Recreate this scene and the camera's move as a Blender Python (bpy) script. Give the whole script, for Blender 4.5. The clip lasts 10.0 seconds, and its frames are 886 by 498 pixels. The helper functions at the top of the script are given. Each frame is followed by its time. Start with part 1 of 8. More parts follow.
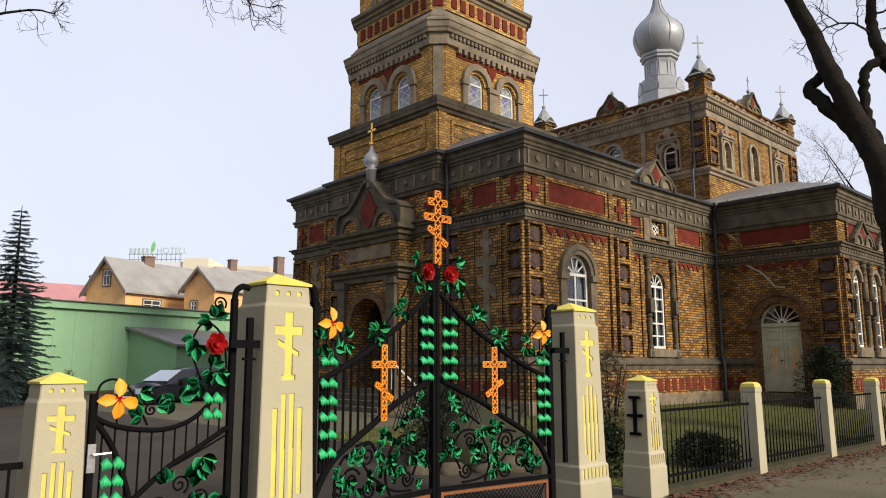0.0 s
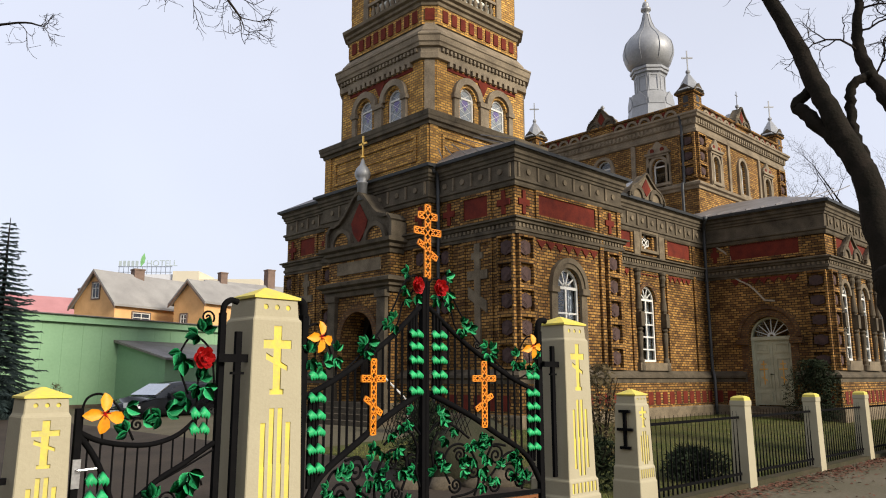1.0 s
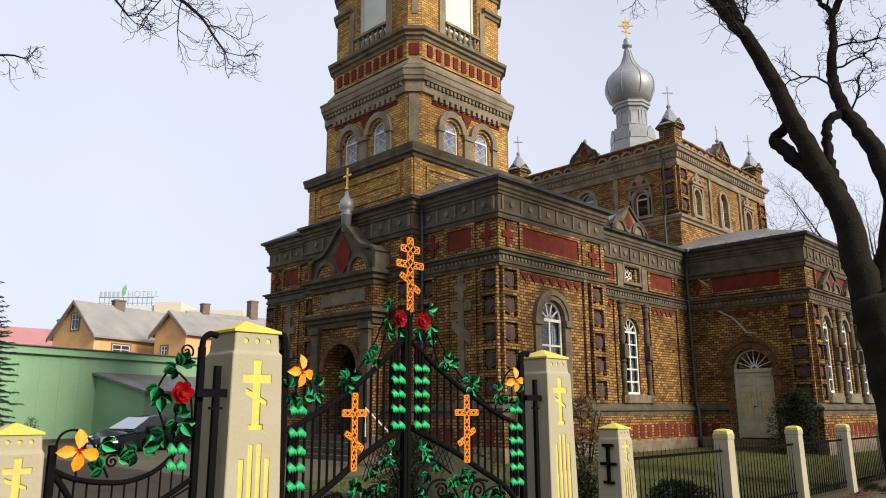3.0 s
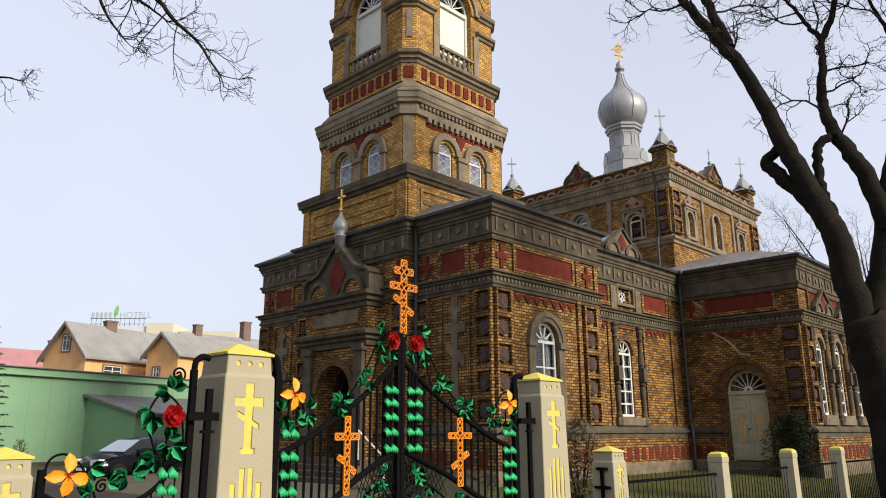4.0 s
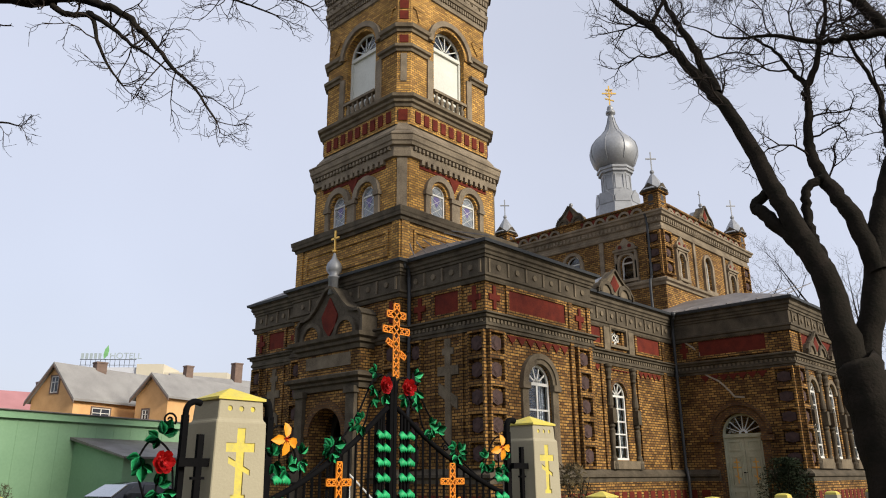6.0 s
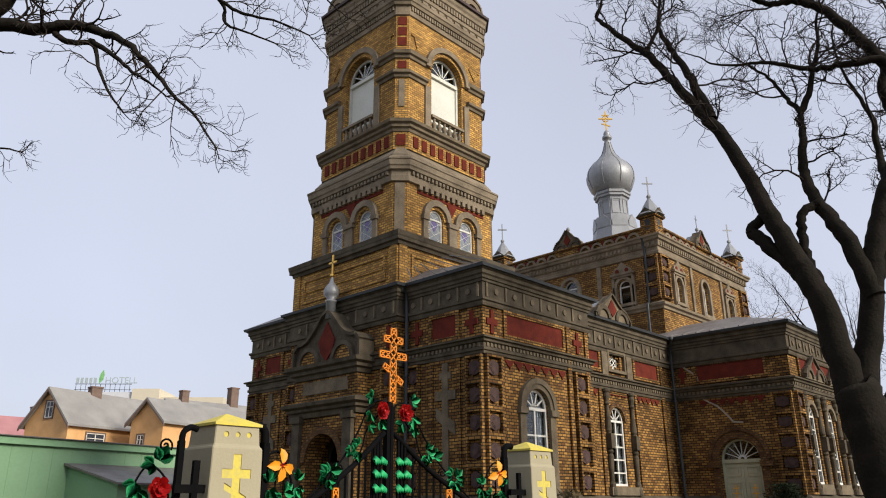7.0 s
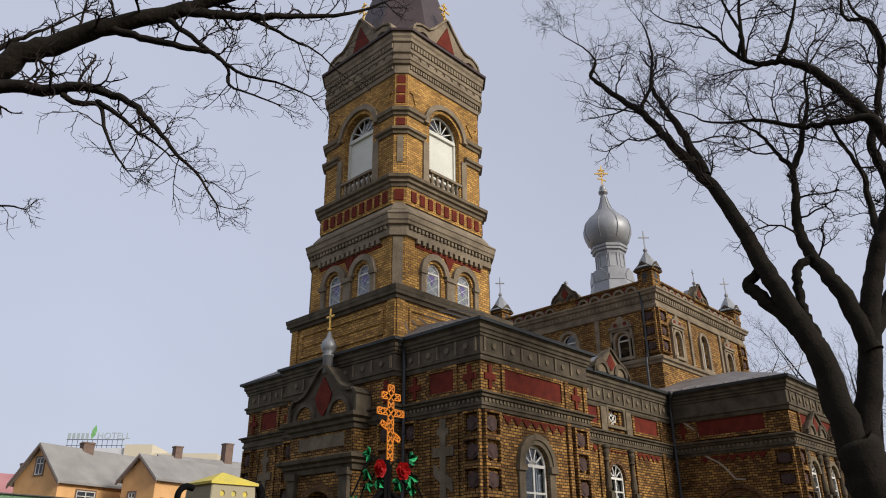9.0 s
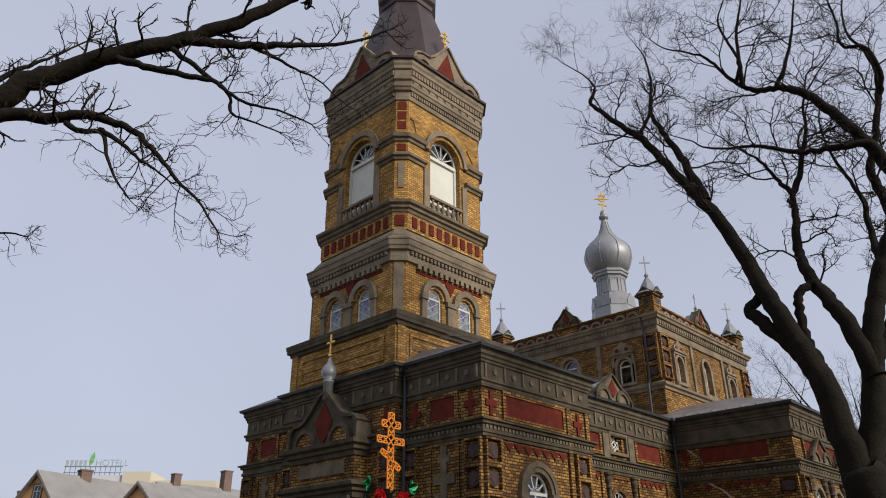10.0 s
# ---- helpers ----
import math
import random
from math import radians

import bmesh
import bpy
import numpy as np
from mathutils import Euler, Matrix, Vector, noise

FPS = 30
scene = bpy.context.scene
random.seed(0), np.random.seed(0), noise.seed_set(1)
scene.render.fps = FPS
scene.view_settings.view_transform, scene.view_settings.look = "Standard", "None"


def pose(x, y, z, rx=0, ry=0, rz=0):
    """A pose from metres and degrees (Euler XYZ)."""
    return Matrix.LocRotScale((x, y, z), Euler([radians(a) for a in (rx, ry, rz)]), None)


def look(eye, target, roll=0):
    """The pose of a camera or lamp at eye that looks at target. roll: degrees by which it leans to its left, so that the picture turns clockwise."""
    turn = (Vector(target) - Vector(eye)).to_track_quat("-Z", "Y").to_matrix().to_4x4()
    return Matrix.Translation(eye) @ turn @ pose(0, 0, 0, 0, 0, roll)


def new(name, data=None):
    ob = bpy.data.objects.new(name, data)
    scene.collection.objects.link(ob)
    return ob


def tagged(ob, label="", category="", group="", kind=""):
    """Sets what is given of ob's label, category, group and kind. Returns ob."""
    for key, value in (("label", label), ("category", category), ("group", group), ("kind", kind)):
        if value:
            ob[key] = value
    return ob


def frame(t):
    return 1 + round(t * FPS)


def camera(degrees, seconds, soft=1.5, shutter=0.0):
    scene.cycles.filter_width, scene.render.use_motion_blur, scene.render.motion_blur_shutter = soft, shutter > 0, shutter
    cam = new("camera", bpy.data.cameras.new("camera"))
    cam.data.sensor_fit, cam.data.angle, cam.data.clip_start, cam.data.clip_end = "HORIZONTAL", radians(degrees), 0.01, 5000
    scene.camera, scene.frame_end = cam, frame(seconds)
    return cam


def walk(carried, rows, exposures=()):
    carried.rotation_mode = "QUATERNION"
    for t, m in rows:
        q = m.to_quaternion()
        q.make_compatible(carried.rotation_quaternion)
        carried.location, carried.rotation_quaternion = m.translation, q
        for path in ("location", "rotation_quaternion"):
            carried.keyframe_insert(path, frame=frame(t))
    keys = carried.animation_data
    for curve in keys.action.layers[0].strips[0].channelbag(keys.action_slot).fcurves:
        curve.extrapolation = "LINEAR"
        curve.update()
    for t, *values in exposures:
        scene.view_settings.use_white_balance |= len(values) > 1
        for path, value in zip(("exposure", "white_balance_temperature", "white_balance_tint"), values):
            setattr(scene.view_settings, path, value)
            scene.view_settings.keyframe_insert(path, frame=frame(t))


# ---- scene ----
# ---- camera ----
cam = camera(62.19, 10.0, soft=1.05)
EYE = 1.6
# seconds, x, y, z from the first eye, yaw, pitch, roll
ROWS = [
    (0.0, -0.000, 0.000, -0.000, -43.16, 9.00, 0.10),
    (0.5, 0.012, -0.003, 0.002, -43.48, 9.42, 0.11),
    (1.0, 0.011, -0.011, 0.005, -43.84, 10.02, 0.12),
    (1.5, 0.016, -0.013, 0.006, -44.15, 10.59, 0.18),
    (2.0, 0.016, -0.010, 0.025, -44.52, 11.13, 0.15),
    (2.5, 0.019, -0.023, 0.021, -44.79, 11.74, 0.18),
    (4.0, 0.012, -0.046, 0.033, -45.52, 14.08, 0.23),
    (4.5, -0.000, -0.061, 0.038, -45.71, 14.94, 0.25),
    (5.0, -0.005, -0.074, 0.038, -45.84, 15.74, 0.31),
    (5.5, -0.013, -0.082, 0.049, -45.94, 16.41, 0.30),
    (7.0, -0.050, -0.127, 0.052, -46.22, 19.09, 0.30),
    (7.5, -0.057, -0.141, 0.052, -46.29, 19.98, 0.35),
    (8.0, -0.072, -0.155, 0.060, -46.34, 21.11, 0.37),
    (8.5, -0.091, -0.168, 0.058, -46.37, 22.14, 0.36),
    (9.0, -0.110, -0.190, 0.057, -46.38, 23.21, 0.34),
    (9.5, -0.116, -0.202, 0.056, -46.35, 24.19, 0.33),
    (10.0, -0.113, -0.201, 0.073, -46.29, 25.15, 0.36),
]
EXPOSURES = [(0.0, 0.30, 6450, 10), (2.5, 0.31, 6420, 10), (5.5, 0.14, 6300, 10), (7.5, 0.0, 6250, 11), (10, -0.28, 6150, 12)]
walk(cam, [(t, pose(x, y, EYE + z, 90 + pitch, roll, yaw)) for t, x, y, z, yaw, pitch, roll in ROWS], EXPOSURES)

# ---- light: thin bright overcast, soft sun from the south ----
SUN_AZ, SUN_EL = radians(172), radians(27)      # azimuth from north (+y) clockwise
world = bpy.data.worlds.new("sky")
scene.world = world
world.use_nodes = True
wn, wl = world.node_tree.nodes, world.node_tree.links
sky = wn.new("ShaderNodeTexSky")
sky.sky_type = "NISHITA"
sky.sun_disc = False
sky.sun_elevation, sky.sun_rotation = SUN_EL, SUN_AZ
sky.dust_density, sky.air_density = 3.0, 1.0
veil = wn.new("ShaderNodeMix")
veil.data_type = "RGBA"
veil.inputs[0].default_value = 0.74
veil.inputs[7].default_value = (7.72, 7.93, 9.02, 1)
wl.new(sky.outputs[0], veil.inputs[6])
cloud_map = wn.new("ShaderNodeTexCoord")
cloud = wn.new("ShaderNodeTexNoise")
cloud.inputs["Scale"].default_value = 1.6
cloud.inputs["Detail"].default_value = 3
cloud_ramp = wn.new("ShaderNodeMapRange")
cloud_ramp.inputs[3].default_value, cloud_ramp.inputs[4].default_value = 0.86, 1.15
tone = wn.new("ShaderNodeVectorMath")
tone.operation = "SCALE"
wl.new(cloud_map.outputs["Generated"], cloud.inputs[0])
wl.new(cloud.outputs[0], cloud_ramp.inputs[0])
wl.new(veil.outputs[2], tone.inputs[0])
wl.new(cloud_ramp.outputs[0], tone.inputs["Scale"])
wl.new(tone.outputs[0], wn["Background"].inputs[0])
wn["Background"].inputs[1].default_value = 0.1
sun = new("sun", bpy.data.lights.new("sun", "SUN"))
sun.data.energy, sun.data.angle, sun.data.color = 4.1, radians(16), (1.0, 0.91, 0.77)
sun_from = Vector((math.sin(SUN_AZ) * math.cos(SUN_EL), math.cos(SUN_AZ) * math.cos(SUN_EL), math.sin(SUN_EL)))
sun.matrix_world = look(sun_from * 80, (0, 0, 0))


# ---- materials ----
def material(name, base, rough=0.7, metal=0.0, other=None, scale=4.0, fine=40.0, bump=0.15, spread=0.5, coords="Object"):
    """A surface whose colour wanders between base and other at two scales, with fine relief."""
    m = bpy.data.materials.new(name)
    m.use_nodes = True
    n, l = m.node_tree.nodes, m.node_tree.links
    b = n["Principled BSDF"]
    other = other or tuple(c * 0.65 for c in base)
    tc = n.new("ShaderNodeTexCoord")
    big, small = n.new("ShaderNodeTexNoise"), n.new("ShaderNodeTexNoise")
    big.inputs["Scale"].default_value, small.inputs["Scale"].default_value = scale, fine
    big.inputs["Detail"].default_value, small.inputs["Detail"].default_value = 5, 3
    add = n.new("ShaderNodeMath")
    add.operation = "MULTIPLY_ADD"
    add.inputs[1].default_value = 0.6
    ramp = n.new("ShaderNodeMapRange")
    ramp.inputs[1].default_value, ramp.inputs[2].default_value = 0.8 - spread * 0.5, 0.8 + spread * 0.5
    mix = n.new("ShaderNodeMix")
    mix.data_type = "RGBA"
    mix.inputs[6].default_value, mix.inputs[7].default_value = (*base, 1), (*other, 1)
    bp = n.new("ShaderNodeBump")
    bp.inputs["Strength"].default_value, bp.inputs["Distance"].default_value = bump, 0.02
    for q in (big, small):
        l.new(tc.outputs[coords], q.inputs[0])
    l.new(small.outputs[0], add.inputs[0])
    l.new(big.outputs[0], add.inputs[2])
    l.new(add.outputs[0], ramp.inputs[0])
    l.new(ramp.outputs[0], mix.inputs[0])
    l.new(mix.outputs[2], b.inputs["Base Color"])
    l.new(small.outputs[0], bp.inputs["Height"])
    l.new(bp.outputs[0], b.inputs["Normal"])
    b.inputs["Roughness"].default_value, b.inputs["Metallic"].default_value = rough, metal
    b.inputs["Specular IOR Level"].default_value = 0.15 if rough > 0.8 else 0.3
    return m


def brickwork(name, light, dark, mortar, bias=0.0, width=0.26, row=0.078, soot=0.5):
    """Brick courses by the surface's own coordinates in metres, each brick of its own tone, with soot and weather over them."""
    m = bpy.data.materials.new(name)
    m.use_nodes = True
    n, l = m.node_tree.nodes, m.node_tree.links
    b = n["Principled BSDF"]
    uv = n.new("ShaderNodeUVMap")
    br = n.new("ShaderNodeTexBrick")
    br.inputs["Scale"].default_value = 1.0
    br.inputs["Color1"].default_value, br.inputs["Color2"].default_value = (*light, 1), (*dark, 1)
    br.inputs["Mortar"].default_value = (*mortar, 1)
    br.inputs["Mortar Size"].default_value, br.inputs["Mortar Smooth"].default_value = 0.014, 0.15
    br.inputs["Bias"].default_value = bias
    br.inputs["Brick Width"].default_value, br.inputs["Row Height"].default_value = width, row
    tc = n.new("ShaderNodeTexCoord")
    big, grain = n.new("ShaderNodeTexNoise"), n.new("ShaderNodeTexNoise")
    big.inputs["Scale"].default_value, big.inputs["Detail"].default_value = 0.9, 6
    grain.inputs["Scale"].default_value, grain.inputs["Detail"].default_value = 30, 4
    soot_r = n.new("ShaderNodeMapRange")
    soot_r.inputs[1].default_value, soot_r.inputs[2].default_value = 0.38, 0.72
    soot_r.inputs[3].default_value, soot_r.inputs[4].default_value = 1.0, 1.0 - soot
    grain_r = n.new("ShaderNodeMapRange")
    grain_r.inputs[3].default_value, grain_r.inputs[4].default_value = 0.75, 1.25
    mul, mul2 = n.new("ShaderNodeVectorMath"), n.new("ShaderNodeVectorMath")
    mul.operation = mul2.operation = "SCALE"
    l.new(uv.outputs[0], br.inputs["Vector"])
    l.new(tc.outputs["Object"], big.inputs[0])
    l.new(tc.outputs["Object"], grain.inputs[0])
    l.new(big.outputs[0], soot_r.inputs[0])
    l.new(grain.outputs[0], grain_r.inputs[0])
    l.new(br.outputs["Color"], mul.inputs[0])
    l.new(soot_r.outputs[0], mul.inputs["Scale"])
    l.new(mul.outputs[0], mul2.inputs[0])
    l.new(grain_r.outputs[0], mul2.inputs["Scale"])
    l.new(mul2.outputs[0], b.inputs["Base Color"])
    bp = n.new("ShaderNodeBump")
    bp.invert = True
    bp.inputs["Strength"].default_value, bp.inputs["Distance"].default_value = 0.9, 0.02
    l.new(br.outputs["Fac"], bp.inputs["Height"])
    l.new(bp.outputs[0], b.inputs["Normal"])
    b.inputs["Roughness"].default_value = 0.88
    b.inputs["Specular IOR Level"].default_value = 0.15
    return m


def glass(name, tint=(0.75, 0.8, 0.85)):
    m = bpy.data.materials.new(name)
    m.use_nodes = True
    b = m.node_tree.nodes["Principled BSDF"]
    b.inputs["Base Color"].default_value = (*tint, 1)
    b.inputs["Roughness"].default_value = 0.04
    b.inputs["Transmission Weight"].default_value = 1.0
    b.inputs["IOR"].default_value = 1.45
    return m


# Lower brick and sooty stone hold west-side shade in their colour, besides soot.
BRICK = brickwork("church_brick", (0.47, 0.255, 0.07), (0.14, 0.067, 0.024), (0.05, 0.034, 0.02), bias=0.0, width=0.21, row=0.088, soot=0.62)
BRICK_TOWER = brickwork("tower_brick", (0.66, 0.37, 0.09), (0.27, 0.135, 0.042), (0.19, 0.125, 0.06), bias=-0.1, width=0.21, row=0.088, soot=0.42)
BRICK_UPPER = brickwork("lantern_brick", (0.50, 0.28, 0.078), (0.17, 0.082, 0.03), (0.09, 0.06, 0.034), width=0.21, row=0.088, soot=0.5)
BRICK_ARCH = brickwork("arch_brick", (0.24, 0.125, 0.042), (0.09, 0.038, 0.018), (0.09, 0.06, 0.035), width=0.13, soot=0.3)
RED = material("red_render", (0.17, 0.029, 0.015), 0.88, other=(0.065, 0.013, 0.010), scale=3.5, fine=24, spread=0.7)
STONE = material("grey_cast_stone", (0.25, 0.20, 0.132), 0.9, other=(0.055, 0.043, 0.03), scale=2.6, fine=30, spread=0.9)
STONE_TOWER = material("weathered_tower_stone", (0.31, 0.25, 0.172), 0.9, other=(0.10, 0.08, 0.056), scale=1.8, fine=24, spread=0.7)
STONE_DARK = material("sooty_stone", (0.15, 0.122, 0.084), 0.9, other=(0.022, 0.018, 0.013), scale=2.6, fine=30, spread=0.9)
STONE_PALE = material("pale_cement", (0.42, 0.36, 0.27), 0.9, other=(0.26, 0.22, 0.16), scale=2.0, fine=26, spread=0.8)
MAUVE = material("mauve_stone_panel", (0.10, 0.062, 0.055), 0.9, other=(0.05, 0.034, 0.031), scale=6, fine=40)
ZINC = material("zinc_sheet", (0.33, 0.335, 0.34), 0.5, 0.35, other=(0.25, 0.255, 0.26), scale=1.5, fine=12, bump=0.05)
ZINC_ROOF = material("roof_sheet", (0.27, 0.255, 0.245), 0.55, 0.3, other=(0.12, 0.10, 0.088), scale=1.2, fine=9, bump=0.08, spread=0.8)
ROOF_DARK = material("spire_sheet", (0.075, 0.052, 0.05), 0.5, 0.25, other=(0.05, 0.036, 0.036), scale=1.5, fine=10, bump=0.05)
WHITE = material("white_paint", (0.72, 0.71, 0.66), 0.55, other=(0.58, 0.56, 0.5), scale=3, fine=30, bump=0.05)
BOARD = material("pale_board", (0.66, 0.66, 0.58), 0.7, other=(0.54, 0.54, 0.47), scale=1.0, fine=12, bump=0.05)
DOOR_PAINT = material("grey_green_door_paint", (0.50, 0.485, 0.335), 0.6, other=(0.36, 0.345, 0.23), scale=3, fine=30, bump=0.08)
GOLD = material("gilded_metal", (0.85, 0.55, 0.14), 0.3, 0.9, other=(0.7, 0.42, 0.1), scale=8, fine=30, bump=0.03)
BLACK = material("black_iron_paint", (0.0035, 0.0035, 0.004), 0.8, other=(0.006, 0.0057, 0.0057), scale=10, fine=60, bump=0.1)
BLACK.node_tree.nodes["Principled BSDF"].inputs["Specular IOR Level"].default_value = 0.04
# dull render for the unseen wall that blocks western sky
BLOCKER_WALL = material("blocker_render", (0.2, 0.17, 0.14), 0.9, other=(0.12, 0.1, 0.085), scale=0.8, fine=20)
CREAM = material("cream_post_paint", (0.39, 0.35, 0.24), 0.85, other=(0.315, 0.28, 0.19), scale=2.5, fine=50, bump=0.12, spread=0.9)
YELLOW = material("yellow_paint", (0.66, 0.53, 0.065), 0.7, other=(0.46, 0.40, 0.12), scale=5, fine=40, bump=0.08)
ORANGE = material("orange_paint", (0.75, 0.25, 0.012), 0.45, other=(0.62, 0.19, 0.01), scale=9, fine=50, bump=0.05)
LILY = material("orange_yellow_petal_paint", (0.80, 0.34, 0.012), 0.5, other=(0.66, 0.22, 0.01), scale=14, fine=60, bump=0.05)
ROSE = material("red_petal_paint", (0.55, 0.012, 0.012), 0.4, other=(0.38, 0.008, 0.008), scale=14, fine=60, bump=0.05)
RUST = material("brown_orange_paint", (0.22, 0.075, 0.018), 0.6, other=(0.14, 0.05, 0.015), scale=6, fine=40, bump=0.1)
LEAF = material("green_leaf_paint", (0.026, 0.42, 0.14), 0.5, other=(0.014, 0.26, 0.085), scale=12, fine=60, bump=0.08)
STEEL = material("bright_steel", (0.6, 0.6, 0.6), 0.3, 0.9, scale=10, bump=0.02)
KERB = material("mossy_kerb", (0.065, 0.05, 0.033), 0.95, other=(0.03, 0.032, 0.014), scale=2.5, fine=22, bump=0.6, spread=0.8)
PIPE = material("grey_drainpipe", (0.06, 0.063, 0.066), 0.5, 0.3, scale=4, bump=0.05)
GLASS = glass("window_glass")
STAINED = material("mauve_glass", (0.16, 0.13, 0.28), 0.12, other=(0.12, 0.1, 0.22), scale=4, fine=20, bump=0.0)
# Frosted tower panes; the sky's reflection is put into the pale colour.
FROSTED_SKY = material("frosted_sky_glass", (0.30, 0.32, 0.33), 0.1, other=(0.17, 0.19, 0.21), scale=3, fine=14, bump=0.02)
CURTAIN = material("white_curtain", (0.6, 0.6, 0.58), 0.9, scale=6, fine=20)
BARK = material("dark_bark", (0.020, 0.015, 0.011), 0.95, other=(0.008, 0.0075, 0.0045), scale=3, fine=16, bump=1.0)
TWIG = material("twig_bark", (0.03, 0.022, 0.017), 0.9, other=(0.016, 0.012, 0.01), scale=6, fine=30, bump=0.3)


# ---- geometry helpers ----
def uv_metres(bm):
    layer = bm.loops.layers.uv.verify()
    for f in bm.faces:
        nx, ny, nz = f.normal
        if abs(nz) > 0.92:
            for lo in f.loops:
                lo[layer].uv = (lo.vert.co.x, lo.vert.co.y)
        else:
            h = math.hypot(nx, ny) or 1
            tx, ty = -ny / h, nx / h
            for lo in f.loops:
                p = lo.vert.co
                lo[layer].uv = (p.x * tx + p.y * ty, p.z)


def part(name, bm, mat, parent=None, label="", smooth=False):
    """Links a bmesh as one mesh object under a thing or a part."""
    bm.normal_update()
    uv_metres(bm)
    me = bpy.data.meshes.new(name)
    bm.to_mesh(me)
    bm.free()
    me.materials.append(mat)
    if smooth:
        me.shade_smooth()
    ob = new(name, me)
    ob.parent = parent
    if label:
        tagged(ob, label)
    return ob


def thing(name, label, category, group="", kind="", at=(0, 0, 0)):
    ob = new(name)
    ob.location = at
    return tagged(ob, label, category, group, kind)


BOX_FACES = ((0, 3, 2, 1), (4, 5, 6, 7), (0, 1, 5, 4), (1, 2, 6, 5), (2, 3, 7, 6), (3, 0, 4, 7))


def hexa(bm, pts):
    v = [bm.verts.new(p) for p in pts]
    for f in BOX_FACES:
        bm.faces.new([v[i] for i in f])
    return v


def box(bm, x0, x1, y0, y1, z0, z1):
    return hexa(bm, [(x0, y0, z0), (x1, y0, z0), (x1, y1, z0), (x0, y1, z0), (x0, y0, z1), (x1, y0, z1), (x1, y1, z1), (x0, y1, z1)])


class Face:
    """A wall's own frame: u along it, d outward."""

    def __init__(self, x, y, ux, uy, nx, ny):
        self.o, self.u, self.n = (x, y), (ux, uy), (nx, ny)

    def at(self, u, z, d=0.0):
        return (self.o[0] + self.u[0] * u + self.n[0] * d, self.o[1] + self.u[1] * u + self.n[1] * d, z)

    def flip(self):
        return self.u[0] * self.n[1] - self.u[1] * self.n[0] > 0


def fbox(bm, F, u0, u1, z0, z1, d0, d1):
    a = [F.at(u0, z0, d1), F.at(u1, z0, d1), F.at(u1, z0, d0), F.at(u0, z0, d0), F.at(u0, z1, d1), F.at(u1, z1, d1), F.at(u1, z1, d0), F.at(u0, z1, d0)]
    vs = [bm.verts.new(p) for p in a]
    for f in BOX_FACES:
        bm.faces.new([vs[i] for i in (f if not F.flip() else f[::-1])])


def fpoly(bm, F, pts, d0, d1):
    """A plate cut to an outline in the wall's plane, from depth d0 to d1."""
    if d0 > d1:
        d0, d1 = d1, d0
    area = sum(pts[i][0] * pts[(i + 1) % len(pts)][1] - pts[(i + 1) % len(pts)][0] * pts[i][1] for i in range(len(pts)))
    if (area < 0) != F.flip():
        pts = pts[::-1]
    lo = [bm.verts.new(F.at(u, z, d0)) for u, z in pts]
    hi = [bm.verts.new(F.at(u, z, d1)) for u, z in pts]
    k = len(pts)
    bm.faces.new(hi)
    bm.faces.new(lo[::-1])
    for i in range(k):
        bm.faces.new((lo[i], lo[(i + 1) % k], hi[(i + 1) % k], hi[i]))


def farch(bm, F, uc, z, r0, r1, d0, d1, a0=0.0, a1=180.0, n=14):
    """A ring of arch stones about (uc, z)."""
    rows = []
    for i in range(n + 1):
        a = radians(a0 + (a1 - a0) * i / n)
        c, s = math.cos(a), math.sin(a)
        rows.append([bm.verts.new(F.at(uc + r * c, z + r * s, d)) for r, d in ((r0, d0), (r0, d1), (r1, d1), (r1, d0))])
    for p, q in zip(rows, rows[1:]):
        for i in range(4):
            f = (p[i], p[(i + 1) % 4], q[(i + 1) % 4], q[i])
            bm.faces.new(f if F.flip() else f[::-1])
    for f in (rows[0], rows[-1][::-1]):
        bm.faces.new(f if not F.flip() else f[::-1])


def wall_face(bm, F, u0, u1, z0, z1, openings, depth=0.45, n=14):
    """A wall with its openings through it. Each opening: centre, width, sill, springing; round-headed (or flat where rise is 0)."""
    def quad(a, b, c, d):
        f = [bm.verts.new(p) for p in (a, b, c, d)]
        bm.faces.new(f if not F.flip() else f[::-1])
    cut = u0
    for uc, w, sill, spring, rise in sorted(openings):
        a, b = uc - w / 2, uc + w / 2
        quad(F.at(cut, z0), F.at(a, z0), F.at(a, z1), F.at(cut, z1))
        if sill > z0 + 0.001:
            quad(F.at(a, z0), F.at(b, z0), F.at(b, sill), F.at(a, sill))
        arc = [(uc - w / 2 * math.cos(math.pi * i / n), spring + rise * math.sin(math.pi * i / n)) for i in range(n + 1)]
        for (p, q), (r, s) in zip(arc, arc[1:]):
            quad(F.at(p, q), F.at(r, s), F.at(r, z1), F.at(p, z1))
            quad(F.at(p, q, -depth), F.at(r, s, -depth), F.at(r, s), F.at(p, q))
        quad(F.at(a, sill, -depth), F.at(a, spring, -depth), F.at(a, spring), F.at(a, sill))
        quad(F.at(b, sill), F.at(b, spring), F.at(b, spring, -depth), F.at(b, sill, -depth))
        quad(F.at(a, sill), F.at(b, sill), F.at(b, sill, -depth), F.at(a, sill, -depth))
        cut = b
    quad(F.at(cut, z0), F.at(u1, z0), F.at(u1, z1), F.at(cut, z1))


